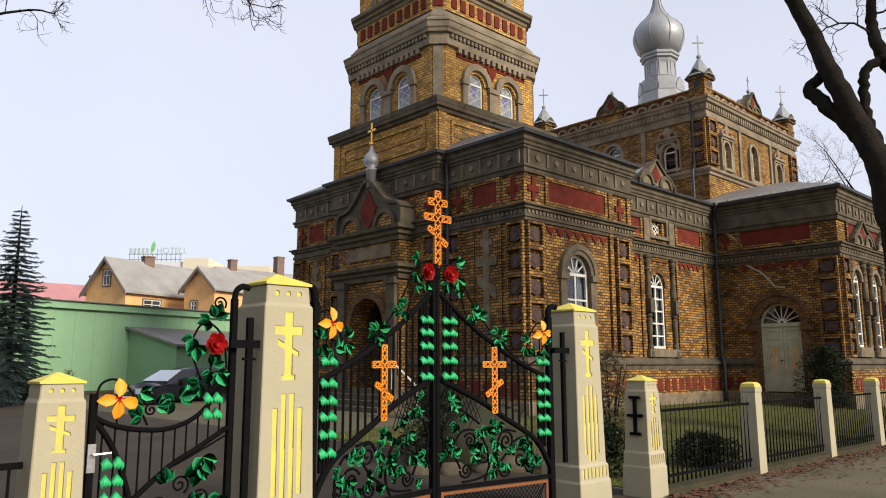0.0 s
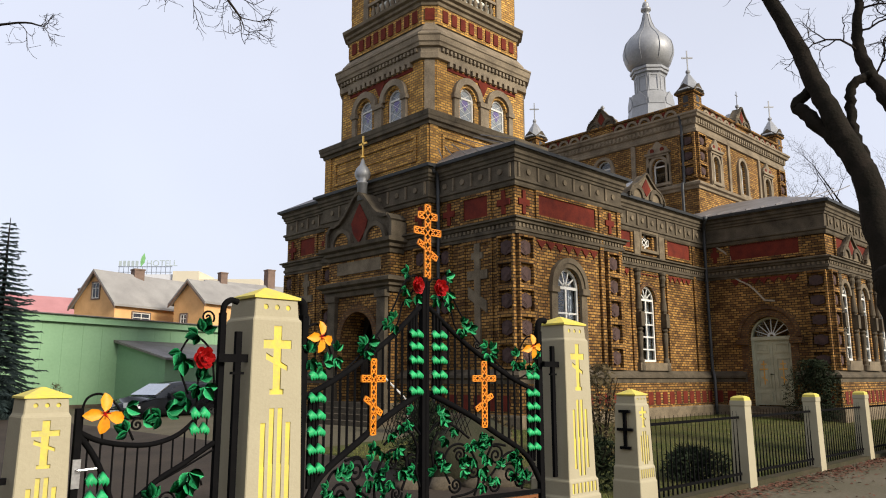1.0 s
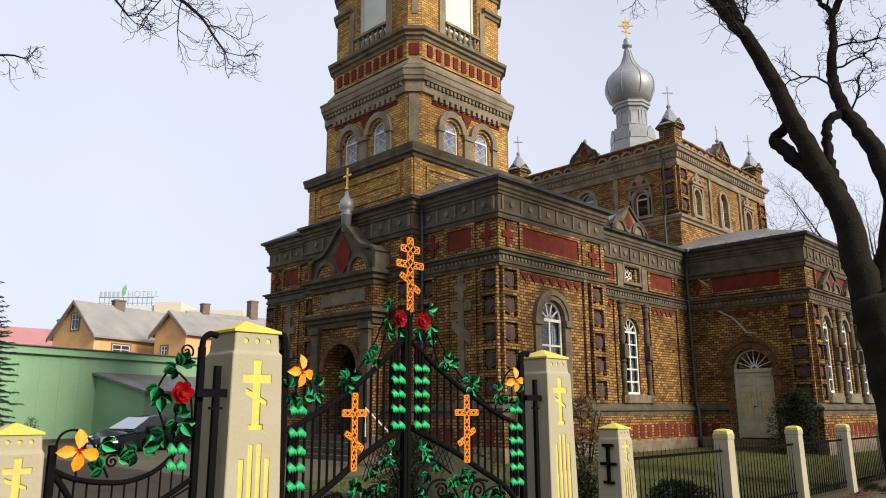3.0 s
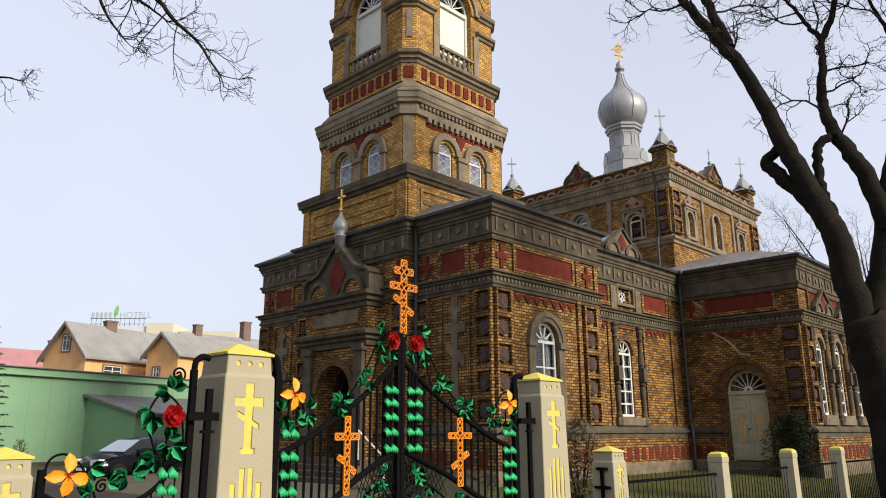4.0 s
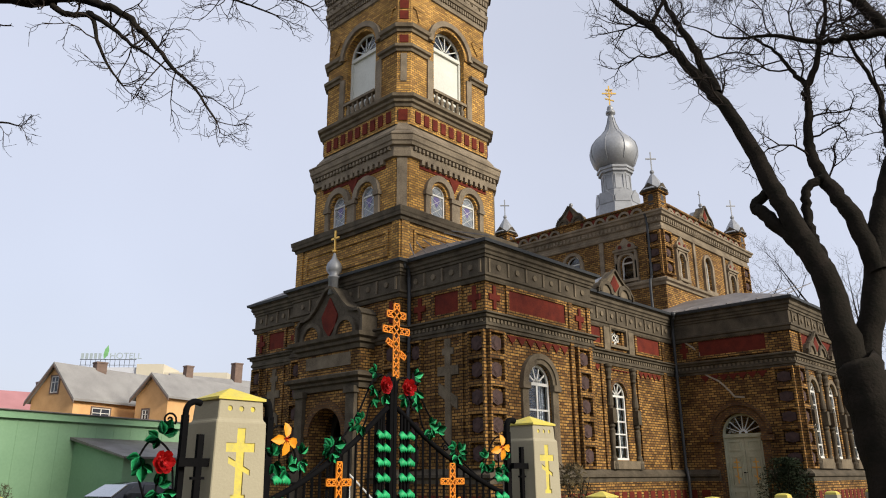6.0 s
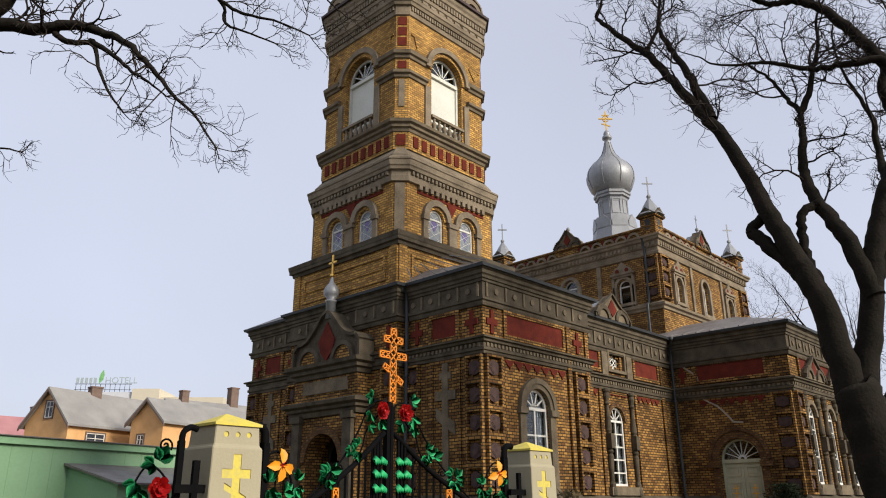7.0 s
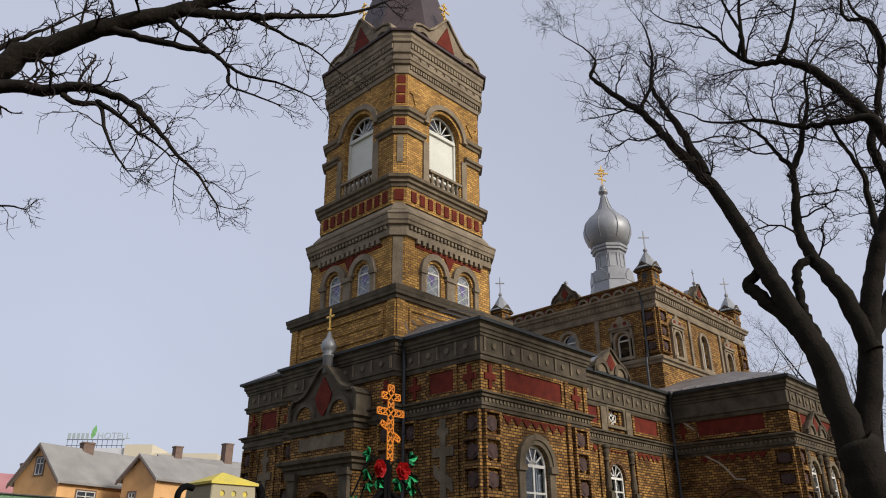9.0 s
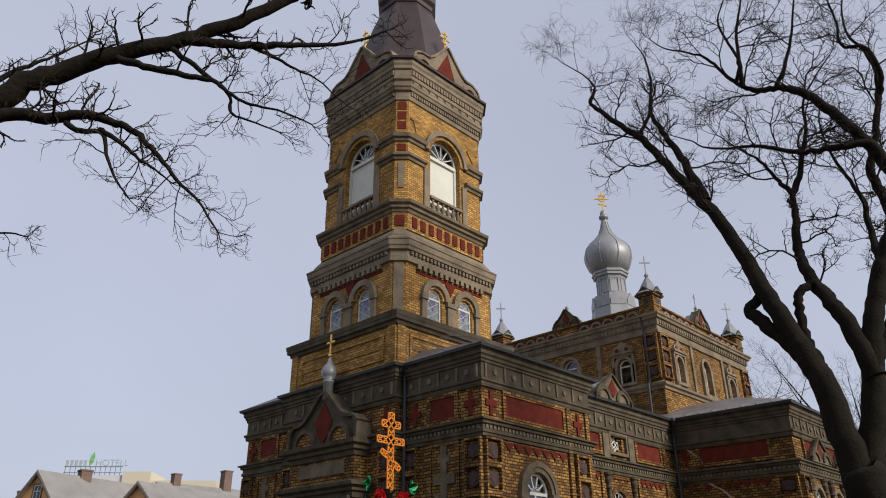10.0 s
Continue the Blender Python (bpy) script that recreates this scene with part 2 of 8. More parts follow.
def sweep(bm, path, profile, closed=False):
    """A moulding: the profile (distance outward, height) drawn along the path with mitred corners; outward is to the left."""
    k = len(path)
    rings = []
    for i in range(k):
        p = Vector(path[i])
        d = []
        if closed or i > 0:
            d.append((p - Vector(path[i - 1])).normalized())
        if closed or i < k - 1:
            d.append((Vector(path[(i + 1) % k]) - p).normalized())
        ns = [Vector((-v.y, v.x)) for v in d]
        m = sum(ns, Vector((0, 0))) / len(ns)
        m = m / max(m.length_squared, 0.2)
        rings.append([bm.verts.new((p.x + m.x * o, p.y + m.y * o, z)) for o, z in profile])
    for i in range(k if closed else k - 1):
        a, b = rings[i], rings[(i + 1) % k]
        for j in range(len(profile) - 1):
            bm.faces.new((a[j], a[j + 1], b[j + 1], b[j]))
    if not closed:
        for r in (rings[0][::-1], rings[-1]):
            bm.faces.new(r)


def octa(cx, cy, h, c):
    """A square of half-width h with its corners cut by c, clockwise from above, so that outward is to the left."""
    p = [(-h, -h + c), (-h, h - c), (-h + c, h), (h - c, h), (h, h - c), (h, -h + c), (h - c, -h), (-h + c, -h)]
    return [(cx + x, cy + y) for x, y in p]


def square(cx, cy, h):
    return [(cx - h, cy - h), (cx - h, cy + h), (cx + h, cy + h), (cx + h, cy - h)]


def lathe(bm, x, y, profile, n=16, turn=0.0):
    """A turned or faceted body: profile of (radius, height)."""
    rings = []
    for r, z in profile:
        rings.append([bm.verts.new((x + r * math.cos(turn + 2 * math.pi * i / n), y + r * math.sin(turn + 2 * math.pi * i / n), z)) for i in range(n)])
    for a, b in zip(rings, rings[1:]):
        for i in range(n):
            bm.faces.new((a[i], a[(i + 1) % n], b[(i + 1) % n], b[i]))
    bm.faces.new(rings[0][::-1])
    bm.faces.new(rings[-1])


def tube(bm, pts, radii, sides=6):
    """A round bar along points; radii one number or one for each point."""
    pts = [Vector(p) for p in pts]
    if not hasattr(radii, "__len__"):
        radii = [radii] * len(pts)
    prev, side = None, None
    for i, p in enumerate(pts):
        d = (pts[min(i + 1, len(pts) - 1)] - pts[max(i - 1, 0)]).normalized()
        if side is None:
            side = d.orthogonal().normalized()
        side = (side - d * side.dot(d))
        side = side.normalized() if side.length > 1e-6 else d.orthogonal().normalized()
        up = d.cross(side)
        ring = [bm.verts.new(p + (side * math.cos(2 * math.pi * j / sides) + up * math.sin(2 * math.pi * j / sides)) * radii[i]) for j in range(sides)]
        if prev:
            for j in range(sides):
                bm.faces.new((prev[j], prev[(j + 1) % sides], ring[(j + 1) % sides], ring[j]))
        else:
            bm.faces.new(ring[::-1])
        prev = ring
    bm.faces.new(prev)


def smooth_path(pts, steps=6):
    """Points along a smooth curve through those given."""
    pts = [Vector(p) for p in pts]
    out = []
    for i in range(len(pts) - 1):
        p0, p1, p2, p3 = pts[max(i - 1, 0)], pts[i], pts[i + 1], pts[min(i + 2, len(pts) - 1)]
        for s in range(steps):
            t = s / steps
            out.append(0.5 * ((2 * p1) + (p2 - p0) * t + (2 * p0 - 5 * p1 + 4 * p2 - p3) * t * t + (3 * p1 - p0 - 3 * p2 + p3) * t ** 3))
    out.append(pts[-1])
    return out


# ---- ground ----
def lift(x, y):
    """The lawn rises a little from the fence to the church."""
    t = min(max((y - 5.6) / 6.0, 0), 1)
    s = min(max((x - 4.0) / 8.0, 0), 1)
    return 0.28 * t * t * (3 - 2 * t) * s


GRASS = material("winter_grass", (0.040, 0.055, 0.010), 0.95, other=(0.085, 0.072, 0.028), scale=1.2, fine=30, bump=0.6)
DIRT = material("trodden_earth", (0.135, 0.112, 0.08), 0.95, other=(0.07, 0.066, 0.036), scale=0.7, fine=18, bump=0.5, spread=0.8)
PAVING = material("grey_paving", (0.056, 0.042, 0.031), 0.9, other=(0.03, 0.024, 0.018), scale=0.8, fine=20, bump=0.3)
GREEN_WALL = material("mint_green_sheet", (0.24, 0.40, 0.235), 0.65, other=(0.20, 0.345, 0.20), scale=0.5, fine=9, bump=0.04)


def ground_sheet():
    bm = bmesh.new()
    xs = [-900, -300, -100, -40, -20, -8, *[i * 1.0 for i in range(-4, 42)], 50, 70, 120, 300, 900]
    ys = [-900, -300, -60, -20, -8, *[i * 1.0 for i in range(-3, 40)], 50, 70, 120, 300, 900]
    rows = [[bm.verts.new((x, y, lift(x, y))) for x in xs] for y in ys]
    for a, b in zip(rows, rows[1:]):
        for i in range(len(xs) - 1):
            bm.faces.new((a[i], a[i + 1], b[i + 1], b[i]))
    ob = part("ground", bm, DIRT, smooth=True)
    tagged(ob, "trodden earth and worn turf outside the fence", "ground", kind="structure")


def sky_block_wall():
    """An unseen plain wall added behind the walk; it blocks low western sky from west faces."""
    bm = bmesh.new()
    bmesh.ops.create_cube(bm, size=1, matrix=Matrix.Translation((-12.3, 4, 4.2)) @ Matrix.Diagonal((0.6, 42, 8.8, 1)))
    ob = part("sky_blocker_west", bm, BLOCKER_WALL)
    tagged(ob, "unseen plain wall added to block the low western sky", "wall", kind="structure")


sky_block_wall()


def patch(name, label, x0, x1, y0, y1, mat, up, step=0.5):
    bm = bmesh.new()
    nx, ny = max(1, int((x1 - x0) / step)), max(1, int((y1 - y0) / step))
    rows = [[bm.verts.new((x0 + (x1 - x0) * i / nx, y0 + (y1 - y0) * j / ny, lift(x0 + (x1 - x0) * i / nx, y0 + (y1 - y0) * j / ny) + up)) for i in range(nx + 1)] for j in range(ny + 1)]
    for a, b in zip(rows, rows[1:]):
        for i in range(nx):
            bm.faces.new((a[i], a[i + 1], b[i + 1], b[i]))
    tagged(part(name, bm, mat, smooth=True), label, name, kind="structure")


ground_sheet()
patch("lawn", "short winter lawn between the fence and the church", 8.6, 34.0, 5.35, 13.2, GRASS, 0.012)
patch("courtyard_paving", "grey paved courtyard inside the gate", -8.0, 8.5, 5.0, 36.0, PAVING, 0.008, 1.0)


# ---- church ----
# Entrance door colour darkened to stand for shade inside the porch arch.
SHADED_DOOR = material("shaded_door_paint", (0.07, 0.06, 0.045), 0.7, other=(0.045, 0.038, 0.03), scale=3, fine=30, bump=0.08)
XW, YS, YN = 15.24, 12.95, 24.6          # west wing front, south and north faces of the west block
XB, YV = 20.45, 13.25                     # end of the west block; south face of the nave
XT, YT, XE = 26.70, 8.80, 33.60           # transept: west face, south face, east end
TX, TY = 17.64, 18.85                     # tower axis
STRING, STRING_N, EAVE_B, EAVE_N = 6.06, 5.76, 8.05, 7.65
CX, CY = 32.95, 18.65                     # crossing lantern axis
LW = 4.58                                 # its half-width

church = thing("church", "yellow and brown brick church with red panels, grey stone trim", "church", at=(TX, TY, 0))


PIECES = {"dentil_course": "dentil", "window_surround": "surround_stone", "brick_strip": "brick_strip", "half_column": "half_column", "saw_tooth_course": "saw_tooth", "frieze_blocks": "frieze_block", "red_band_panel": "red_band_panel", "red_field": "red_field", "pilaster": "pilaster", "brick_spandrel": "brick_spandrel", "door_step": "door_step", "parapet_arch": "parapet_arch", "belfry_arch": "arch_stone", "brick_arch": "brick_arch", "roof_seam": "roof_seam", "lunette": "lunette", "impost_band": "impost_band"}
count_of = {}


def islands(bm):
    """The separate pieces of a mesh, each as a list of faces."""
    seen, out = set(), []
    for f in bm.faces:
        if f in seen:
            continue
        seen.add(f)
        heap, piece = [f], []
        while heap:
            q = heap.pop()
            piece.append(q)
            for e in q.edges:
                for g in e.link_faces:
                    if g not in seen:
                        seen.add(g)
                        heap.append(g)
        out.append(piece)
    return out


def cpart(name, bm, mat, label="", parent=None, smooth=False):
    """A part of the church, at its place in the world; alike pieces that stand apart become parts of their own."""
    if name in PIECES:
        one = PIECES[name]
        groups = islands(bm)
        if count_of.get(one, 0) + len(groups) <= 300:
            count_of[one] = count_of.get(one, 0) + len(groups)
            for piece in groups:
                b2 = bmesh.new()
                known = {}
                for f in piece:
                    for v in f.verts:
                        if v not in known:
                            known[v] = b2.verts.new(v.co)
                    b2.faces.new([known[v] for v in f.verts])
                whole(one, b2, mat, label, parent, smooth)
            bm.free()
            return None
        return tagged(whole(name, bm, mat, label, parent, smooth), kind="stuff")
    return whole(name, bm, mat, label, parent, smooth)


def whole(name, bm, mat, label="", parent=None, smooth=False):
    ob = part(name, bm, mat, parent or church, label, smooth)
    top = ob.parent
    off = Vector((0, 0, 0))
    while top:
        off += top.location
        top = top.parent
    ob.data.transform(Matrix.Translation(-off))
    return ob


F_S = Face(XW, YS, 1, 0, 0, -1)
F_W = Face(XW, YS, 0, 1, -1, 0)
F_C = Face(TX - 2.75, TY - 2.75, 0, 1, -1, 0)
F_V = Face(XB, YV, 1, 0, 0, -1)
F_TW = Face(XT, YV, 0, -1, -1, 0)
F_TS = Face(XT, YT, 1, 0, 0, -1)


def arched_window(F, uc, w, sill, spring, depth=0.1, bars=2, panes_across=2, curtain=True, bar=0.05, fan=True, pane=None):
    """A white painted window: frame, glazing bars, fan of rays in the round head, glass."""
    r = w / 2
    holder = bmesh.new()
    farch(holder, F, uc, spring, r - bar * 1.3, r + 0.01, -depth - 0.04, -depth + 0.04)
    for s in (-1, 1):
        fbox(holder, F, uc + s * (r - bar * 0.65) - bar * 0.65, uc + s * (r - bar * 0.65) + bar * 0.65, sill, spring, -depth - 0.04, -depth + 0.04)
    fbox(holder, F, uc - r, uc + r, sill, sill + bar * 1.5, -depth - 0.05, -depth + 0.05)
    win = cpart("window", holder, WHITE, "white-painted round-headed timber window")
    b2 = bmesh.new()
    fbox(b2, F, uc - r, uc + r, spring - bar * 0.7, spring + bar * 0.7, -depth - 0.035, -depth + 0.035)
    for i in range(1, panes_across):
        u = uc - r + w * i / panes_across
        fbox(b2, F, u - bar * 0.6, u + bar * 0.6, sill, spring, -depth - 0.03, -depth + 0.03)
    for i in range(1, bars + 1):
        z = sill + (spring - sill) * i / (bars + 1)
        fbox(b2, F, uc - r, uc + r, z - bar * 0.45, z + bar * 0.45, -depth - 0.028, -depth + 0.028)
    if fan:
        for a in (36, 72, 108, 144):
            c, s = math.cos(radians(a)), math.sin(radians(a))
            p0, p1 = (uc + 0.12 * r * c, spring + 0.12 * r * s), (uc + r * c * 0.97, spring + r * s * 0.97)
            k = bar * 0.35
            fpoly(b2, F, [(p0[0] - s * k, p0[1] + c * k), (p0[0] + s * k, p0[1] - c * k), (p1[0] + s * k, p1[1] - c * k), (p1[0] - s * k, p1[1] + c * k)], -depth - 0.02, -depth + 0.02)
        farch(b2, F, uc, spring, 0.1 * r, 0.3 * r, -depth - 0.02, -depth + 0.02, n=8)
    cpart("glazing_bar", b2, WHITE, parent=win)
    b3 = bmesh.new()
    arc = [(uc + (r - 0.02) * math.cos(math.pi * i / 14), spring + (r - 0.02) * math.sin(math.pi * i / 14)) for i in range(15)]
    fpoly(b3, F, [(uc - r + 0.02, sill + 0.02), (uc + r - 0.02, sill + 0.02), *arc], -depth - 0.004, -depth + 0.004)
    cpart("pane", b3, pane or GLASS, parent=win)
    if curtain:
        b4 = bmesh.new()
        for s in (-1, 1):
            for i in range(4):
                u = uc + s * (r - 0.05 - i * w * 0.055)
                fbox(b4, F, u - w * 0.025, u + w * 0.025, sill + 0.05, spring + r * 0.4, -depth - 0.14 - 0.02 * (i % 2), -depth - 0.11 - 0.02 * (i % 2))
        cpart("curtain", b4, CURTAIN, parent=win)
    return win


def saw_teeth(bm, F, u0, u1, z, n, drop=0.17, d=0.035):
    w = (u1 - u0) / n
    for i in range(n):
        a, k = u0 + w * (i + 0.5), w * 0.47
        fpoly(bm, F, [(a - k, z), (a + k, z), (a + k, z - drop * 0.22), (a + k * 0.66, z - drop * 0.3), (a + k * 0.5, z - drop * 0.6), (a + k * 0.2, z - drop * 0.68), (a, z - drop), (a - k * 0.2, z - drop * 0.68), (a - k * 0.5, z - drop * 0.6), (a - k * 0.66, z - drop * 0.3), (a - k, z - drop * 0.22)], 0.0, d)


def frame_of(bm, F, u0, u1, z0, z1, w, d0, d1):
    fbox(bm, F, u0, u1, z0, z0 + w, d0, d1)
    fbox(bm, F, u0, u1, z1 - w, z1, d0, d1)
    fbox(bm, F, u0, u0 + w, z0 + w, z1 - w, d0, d1)
    fbox(bm, F, u1 - w, u1, z0 + w, z1 - w, d0, d1)


def panel_pier(F, u0, u1, z0, z1, n, proud=0.13):
    """A brick pier with a column of framed square panels, each with a stone lozenge."""
    bm = bmesh.new()
    h = (z1 - z0) / n
    m = 0.06
    uc, half = (u0 + u1) / 2, min((u1 - u0) / 2 - m, 0.28)
    fbox(bm, F, u0, uc - half, z0, z1, 0.0, proud)
    fbox(bm, F, uc + half, u1, z0, z1, 0.0, proud)
    for i in range(n + 1):
        z = z0 + i * h
        fbox(bm, F, uc - half, uc + half, max(z - 0.08, z0), min(z + 0.08, z1), 0.0, proud)
    pier = cpart("pier", bm, BRICK)
    for i in range(n):
        zc = z0 + (i + 0.5) * h
        b = bmesh.new()
        a, c = half - 0.055, h / 2 - 0.155
        fpoly(b, F, [(uc - a, zc - c * 0.62), (uc, zc - c), (uc + a, zc - c * 0.62), (uc + a, zc + c * 0.62), (uc, zc + c), (uc - a, zc + c * 0.62)], 0.0, proud * 0.55)
        for k in (0.88, 0.66):
            fpoly(b, F, [(uc - a * k, zc), (uc, zc - c * k), (uc + a * k, zc), (uc, zc + c * k)], proud * 0.5, proud * (0.95 - 0.35 * k))
        cpart("stone_panel", b, MAUVE, parent=pier)
    return pier


def red_panel(F, u0, u1, z0, z1):
    b = bmesh.new()
    fbox(b, F, u0, u1, z0, z1, 0.0, 0.03)
    p = cpart("red_panel", b, RED, "red rendered panel in a brick frame")
    b = bmesh.new()
    frame_of(b, F, u0 - 0.12, u1 + 0.12, z0 - 0.12, z1 + 0.12, 0.12, 0.0, 0.07)
    cpart("brick_frame", b, BRICK, parent=p)


def red_cross(F, uc, zc, h=0.72, w=0.34, d=0.05):
    b = bmesh.new()
    fbox(b, F, uc - 0.065, uc + 0.065, zc - h / 2, zc + h / 2, 0.0, d)
    fbox(b, F, uc - w / 2, uc - 0.065, zc - 0.09, zc + 0.09, 0.0, d)
    fbox(b, F, uc + 0.065, uc + w / 2, zc - 0.09, zc + 0.09, 0.0, d)
    cpart("red_cross", b, RED)


def walls():
    b = bmesh.new()
    wall_face(b, F_S, 0, XB - XW, -0.2, EAVE_B, [(2.31, 1.15, 2.0, 4.23, 0.575)])
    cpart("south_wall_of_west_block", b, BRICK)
    b = bmesh.new()
    wall_face(b, F_W, 0, 3.2, -0.2, EAVE_B, [])
    cpart("west_wall", b, BRICK)
    b = bmesh.new()
    wall_face(b, F_W, 8.6, YN - YS, -0.2, EAVE_B, [])
    cpart("west_wall", b, BRICK)
    for y, n in ((TY - 2.75, -1), (TY + 2.75, 1)):
        b = bmesh.new()
        wall_face(b, Face(TX - 2.75, y, 1, 0, 0, n), 0, 0.36, -0.2, 7.4, [])
        cpart("return_wall", b, BRICK)
    b = bmesh.new()
    for F, L in ((Face(XB, YN, -1, 0, 0, 1), XB - XW), (Face(XB, YS, 0, 1, 1, 0), YN - YS)):
        wall_face(b, F, 0, L, -0.2, EAVE_B, [])
    cpart("rear_wall_of_west_block", b, BRICK)
    b = bmesh.new()
    wall_face(b, F_V, 0, XT - XB + 0.3, -0.2, 5.5, [(2.02, 0.95, 2.15, 4.25, 0.475)])
    wall_face(b, F_V, 0, XT - XB + 0.3, 5.5, EAVE_N, [(2.19, 0.66, 5.95, 6.62, 0.0)])
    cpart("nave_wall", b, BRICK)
    b = bmesh.new()
    wall_face(b, F_TW, 0, YV - YT, -0.2, EAVE_N, [(2.3, 1.46, 0.62, 3.05, 0.73)])
    cpart("transept_west_wall", b, BRICK)
    b = bmesh.new()
    wall_face(b, F_TS, 0, XE - XT, -0.2, EAVE_N, [(1.45, 0.8, 2.2, 4.5, 0.4), (3.45, 0.8, 2.2, 4.5, 0.4), (5.45, 0.8, 2.2, 4.5, 0.4)])
    cpart("transept_south_wall", b, BRICK)
    b = bmesh.new()
    wall_face(b, Face(XE, YT, 0, 1, 1, 0), 0, 20, -0.2, EAVE_N, [])
    wall_face(b, Face(XE, YT + 20, -1, 0, 0, 1), 0, XE - XB, -0.2, EAVE_N, [])
    wall_face(b, Face(XB, YT + 20, 0, -1, -1, 0), 0, YT + 20 - YN, -0.2, EAVE_N, [])
    cpart("rear_wall", b, BRICK)


OUT_B = [(XB + 0.02, YV + 0.3), (XB + 0.02, YS), (XW, YS), (XW, TY - 2.75), (TX - 2.75, TY - 2.75), (TX - 2.75, TY + 2.75), (XW, TY + 2.75), (XW, YN), (XB, YN), (XB, YN - 0.5)]
OUT_N = [(XE + 0.02, YT + 3), (XE + 0.02, YT), (XT, YT), (XT, YV), (XB, YV)]


def cornices():
    def eave(path, top):
        b = bmesh.new()
        sweep(b, path, [(0.0, top - 1.12), (0.07, top - 1.12), (0.09, top - 1.06), (0.09, top - 1.0), (0.14, top - 0.97), (0.14, top - 0.9), (0.06, top - 0.88), (0.06, top - 0.45), (0.10, top - 0.43), (0.10, top - 0.36), (0.14, top - 0.34), (0.15, top - 0.26), (0.2, top - 0.22), (0.2, top - 0.12), (0.26, top - 0.08), (0.26, top), (0.0, top + 0.05)])
        cpart("eaves_cornice", b, STONE_DARK, "grey moulded stone eaves cornice with a plain frieze")
        b = bmesh.new()
        sweep(b, path, [(0.24, top - 0.06), (0.32, top - 0.06), (0.34, top + 0.03), (0.24, top + 0.06)])
        cpart("gutter", b, PIPE, "dark sheet-metal gutter edge")

    def frieze(F, u0, u1, top, step=0.82):
        b = bmesh.new()
        n = max(1, round((u1 - u0) / step))
        w = (u1 - u0) / n
        for i in range(n):
            uc = u0 + (i + 0.5) * w
            fbox(b, F, u0 + i * w - 0.035, u0 + i * w + 0.035, top - 0.87, top - 0.46, 0.0, 0.11)
            pts = [(uc + 0.09 * math.cos(k * math.pi / 4), top - 0.66 + 0.09 * math.sin(k * math.pi / 4)) for k in range(8)]
            fpoly(b, F, pts, 0.0, 0.1)
        cpart("frieze_blocks", b, STONE)

    eave(OUT_B, EAVE_B)
    eave(OUT_N, EAVE_N)
    frieze(F_S, 0.1, XB - XW, EAVE_B)
    frieze(F_W, 0.1, 3.1, EAVE_B)
    frieze(F_W, 8.7, YN - YS, EAVE_B)
    frieze(F_C, 0.1, 5.4, EAVE_B)
    frieze(F_V, 0.2, XT - XB - 0.2, EAVE_N, 0.62)
    frieze(F_TS, 0.2, XE - XT, EAVE_N, 0.7)
    for path, z in ((OUT_B, STRING), (OUT_N, STRING_N)):
        b = bmesh.new()
        sweep(b, path, [(0.0, z - 0.50), (0.05, z - 0.50), (0.06, z - 0.42), (0.10, z - 0.40), (0.10, z - 0.32), (0.07, z - 0.30), (0.07, z - 0.2), (0.14, z - 0.17), (0.15, z - 0.1), (0.22, z - 0.08), (0.22, z - 0.03), (0.0, z + 0.02)])
        cpart("string_course", b, STONE_DARK, "grey moulded stone string course")
    for F, L, z in ((F_S, XB - XW, STRING), (F_W, 3.1, STRING), (F_V, XT - XB, STRING_N), (F_TW, YV - YT, STRING_N), (F_TS, XE - XT, STRING_N)):
        b = bmesh.new()
        k = int(L / 0.16)
        for i in range(k):
            fbox(b, F, (i + 0.25) * L / k, (i + 0.75) * L / k, z - 0.3, z - 0.2, 0.0, 0.105)
        cpart("dentil_course", b, STONE)
    # plinth: stone foot, brick with red panels, sloped water table
    side = 10.95
    runs = [OUT_B[:5] + [(TX - 2.75, TY - 1.58)], [(TX - 2.75, TY + 1.58)] + OUT_B[5:], OUT_N[:3] + [(XT, side - 0.86)], [(XT, side + 0.86)] + OUT_N[3:]]
    for path in runs:
        b = bmesh.new()
        sweep(b, path, [(0.0, 1.86), (0.05, 1.84), (0.2, 1.7), (0.22, 1.7), (0.22, 1.62), (0.15, 1.58), (0.15, 1.46), (0.0, 1.44)])
        cpart("water_table", b, STONE_DARK)
        b = bmesh.new()
        sweep(b, path, [(0.0, 1.47), (0.13, 1.47), (0.13, 0.64), (0.0, 0.64)])
        cpart("plinth", b, BRICK)
        b = bmesh.new()
        sweep(b, path, [(0.0, 0.65), (0.2, 0.65), (0.22, 0.6), (0.22, -0.2), (0.0, -0.2)])
        cpart("plinth_foot", b, STONE)
    for F, u0, u1 in ((F_S, 0.1, 5.1), (F_W, 0.1, 3.1), (F_V, 0.1, 6.1), (F_TW, 0.1, 1.1), (F_TW, 3.5, 4.4), (F_TS, 0.1, 6.8)):
        n = int((u1 - u0) / 0.43)
        w = (u1 - u0) / n
        for i in range(n):
            b = bmesh.new()
            fbox(b, F, u0 + (i + 0.18) * w, u0 + (i + 0.82) * w, 0.74, 1.16, 0.1, 0.145)
            cpart("red_plinth_panel", b, RED)


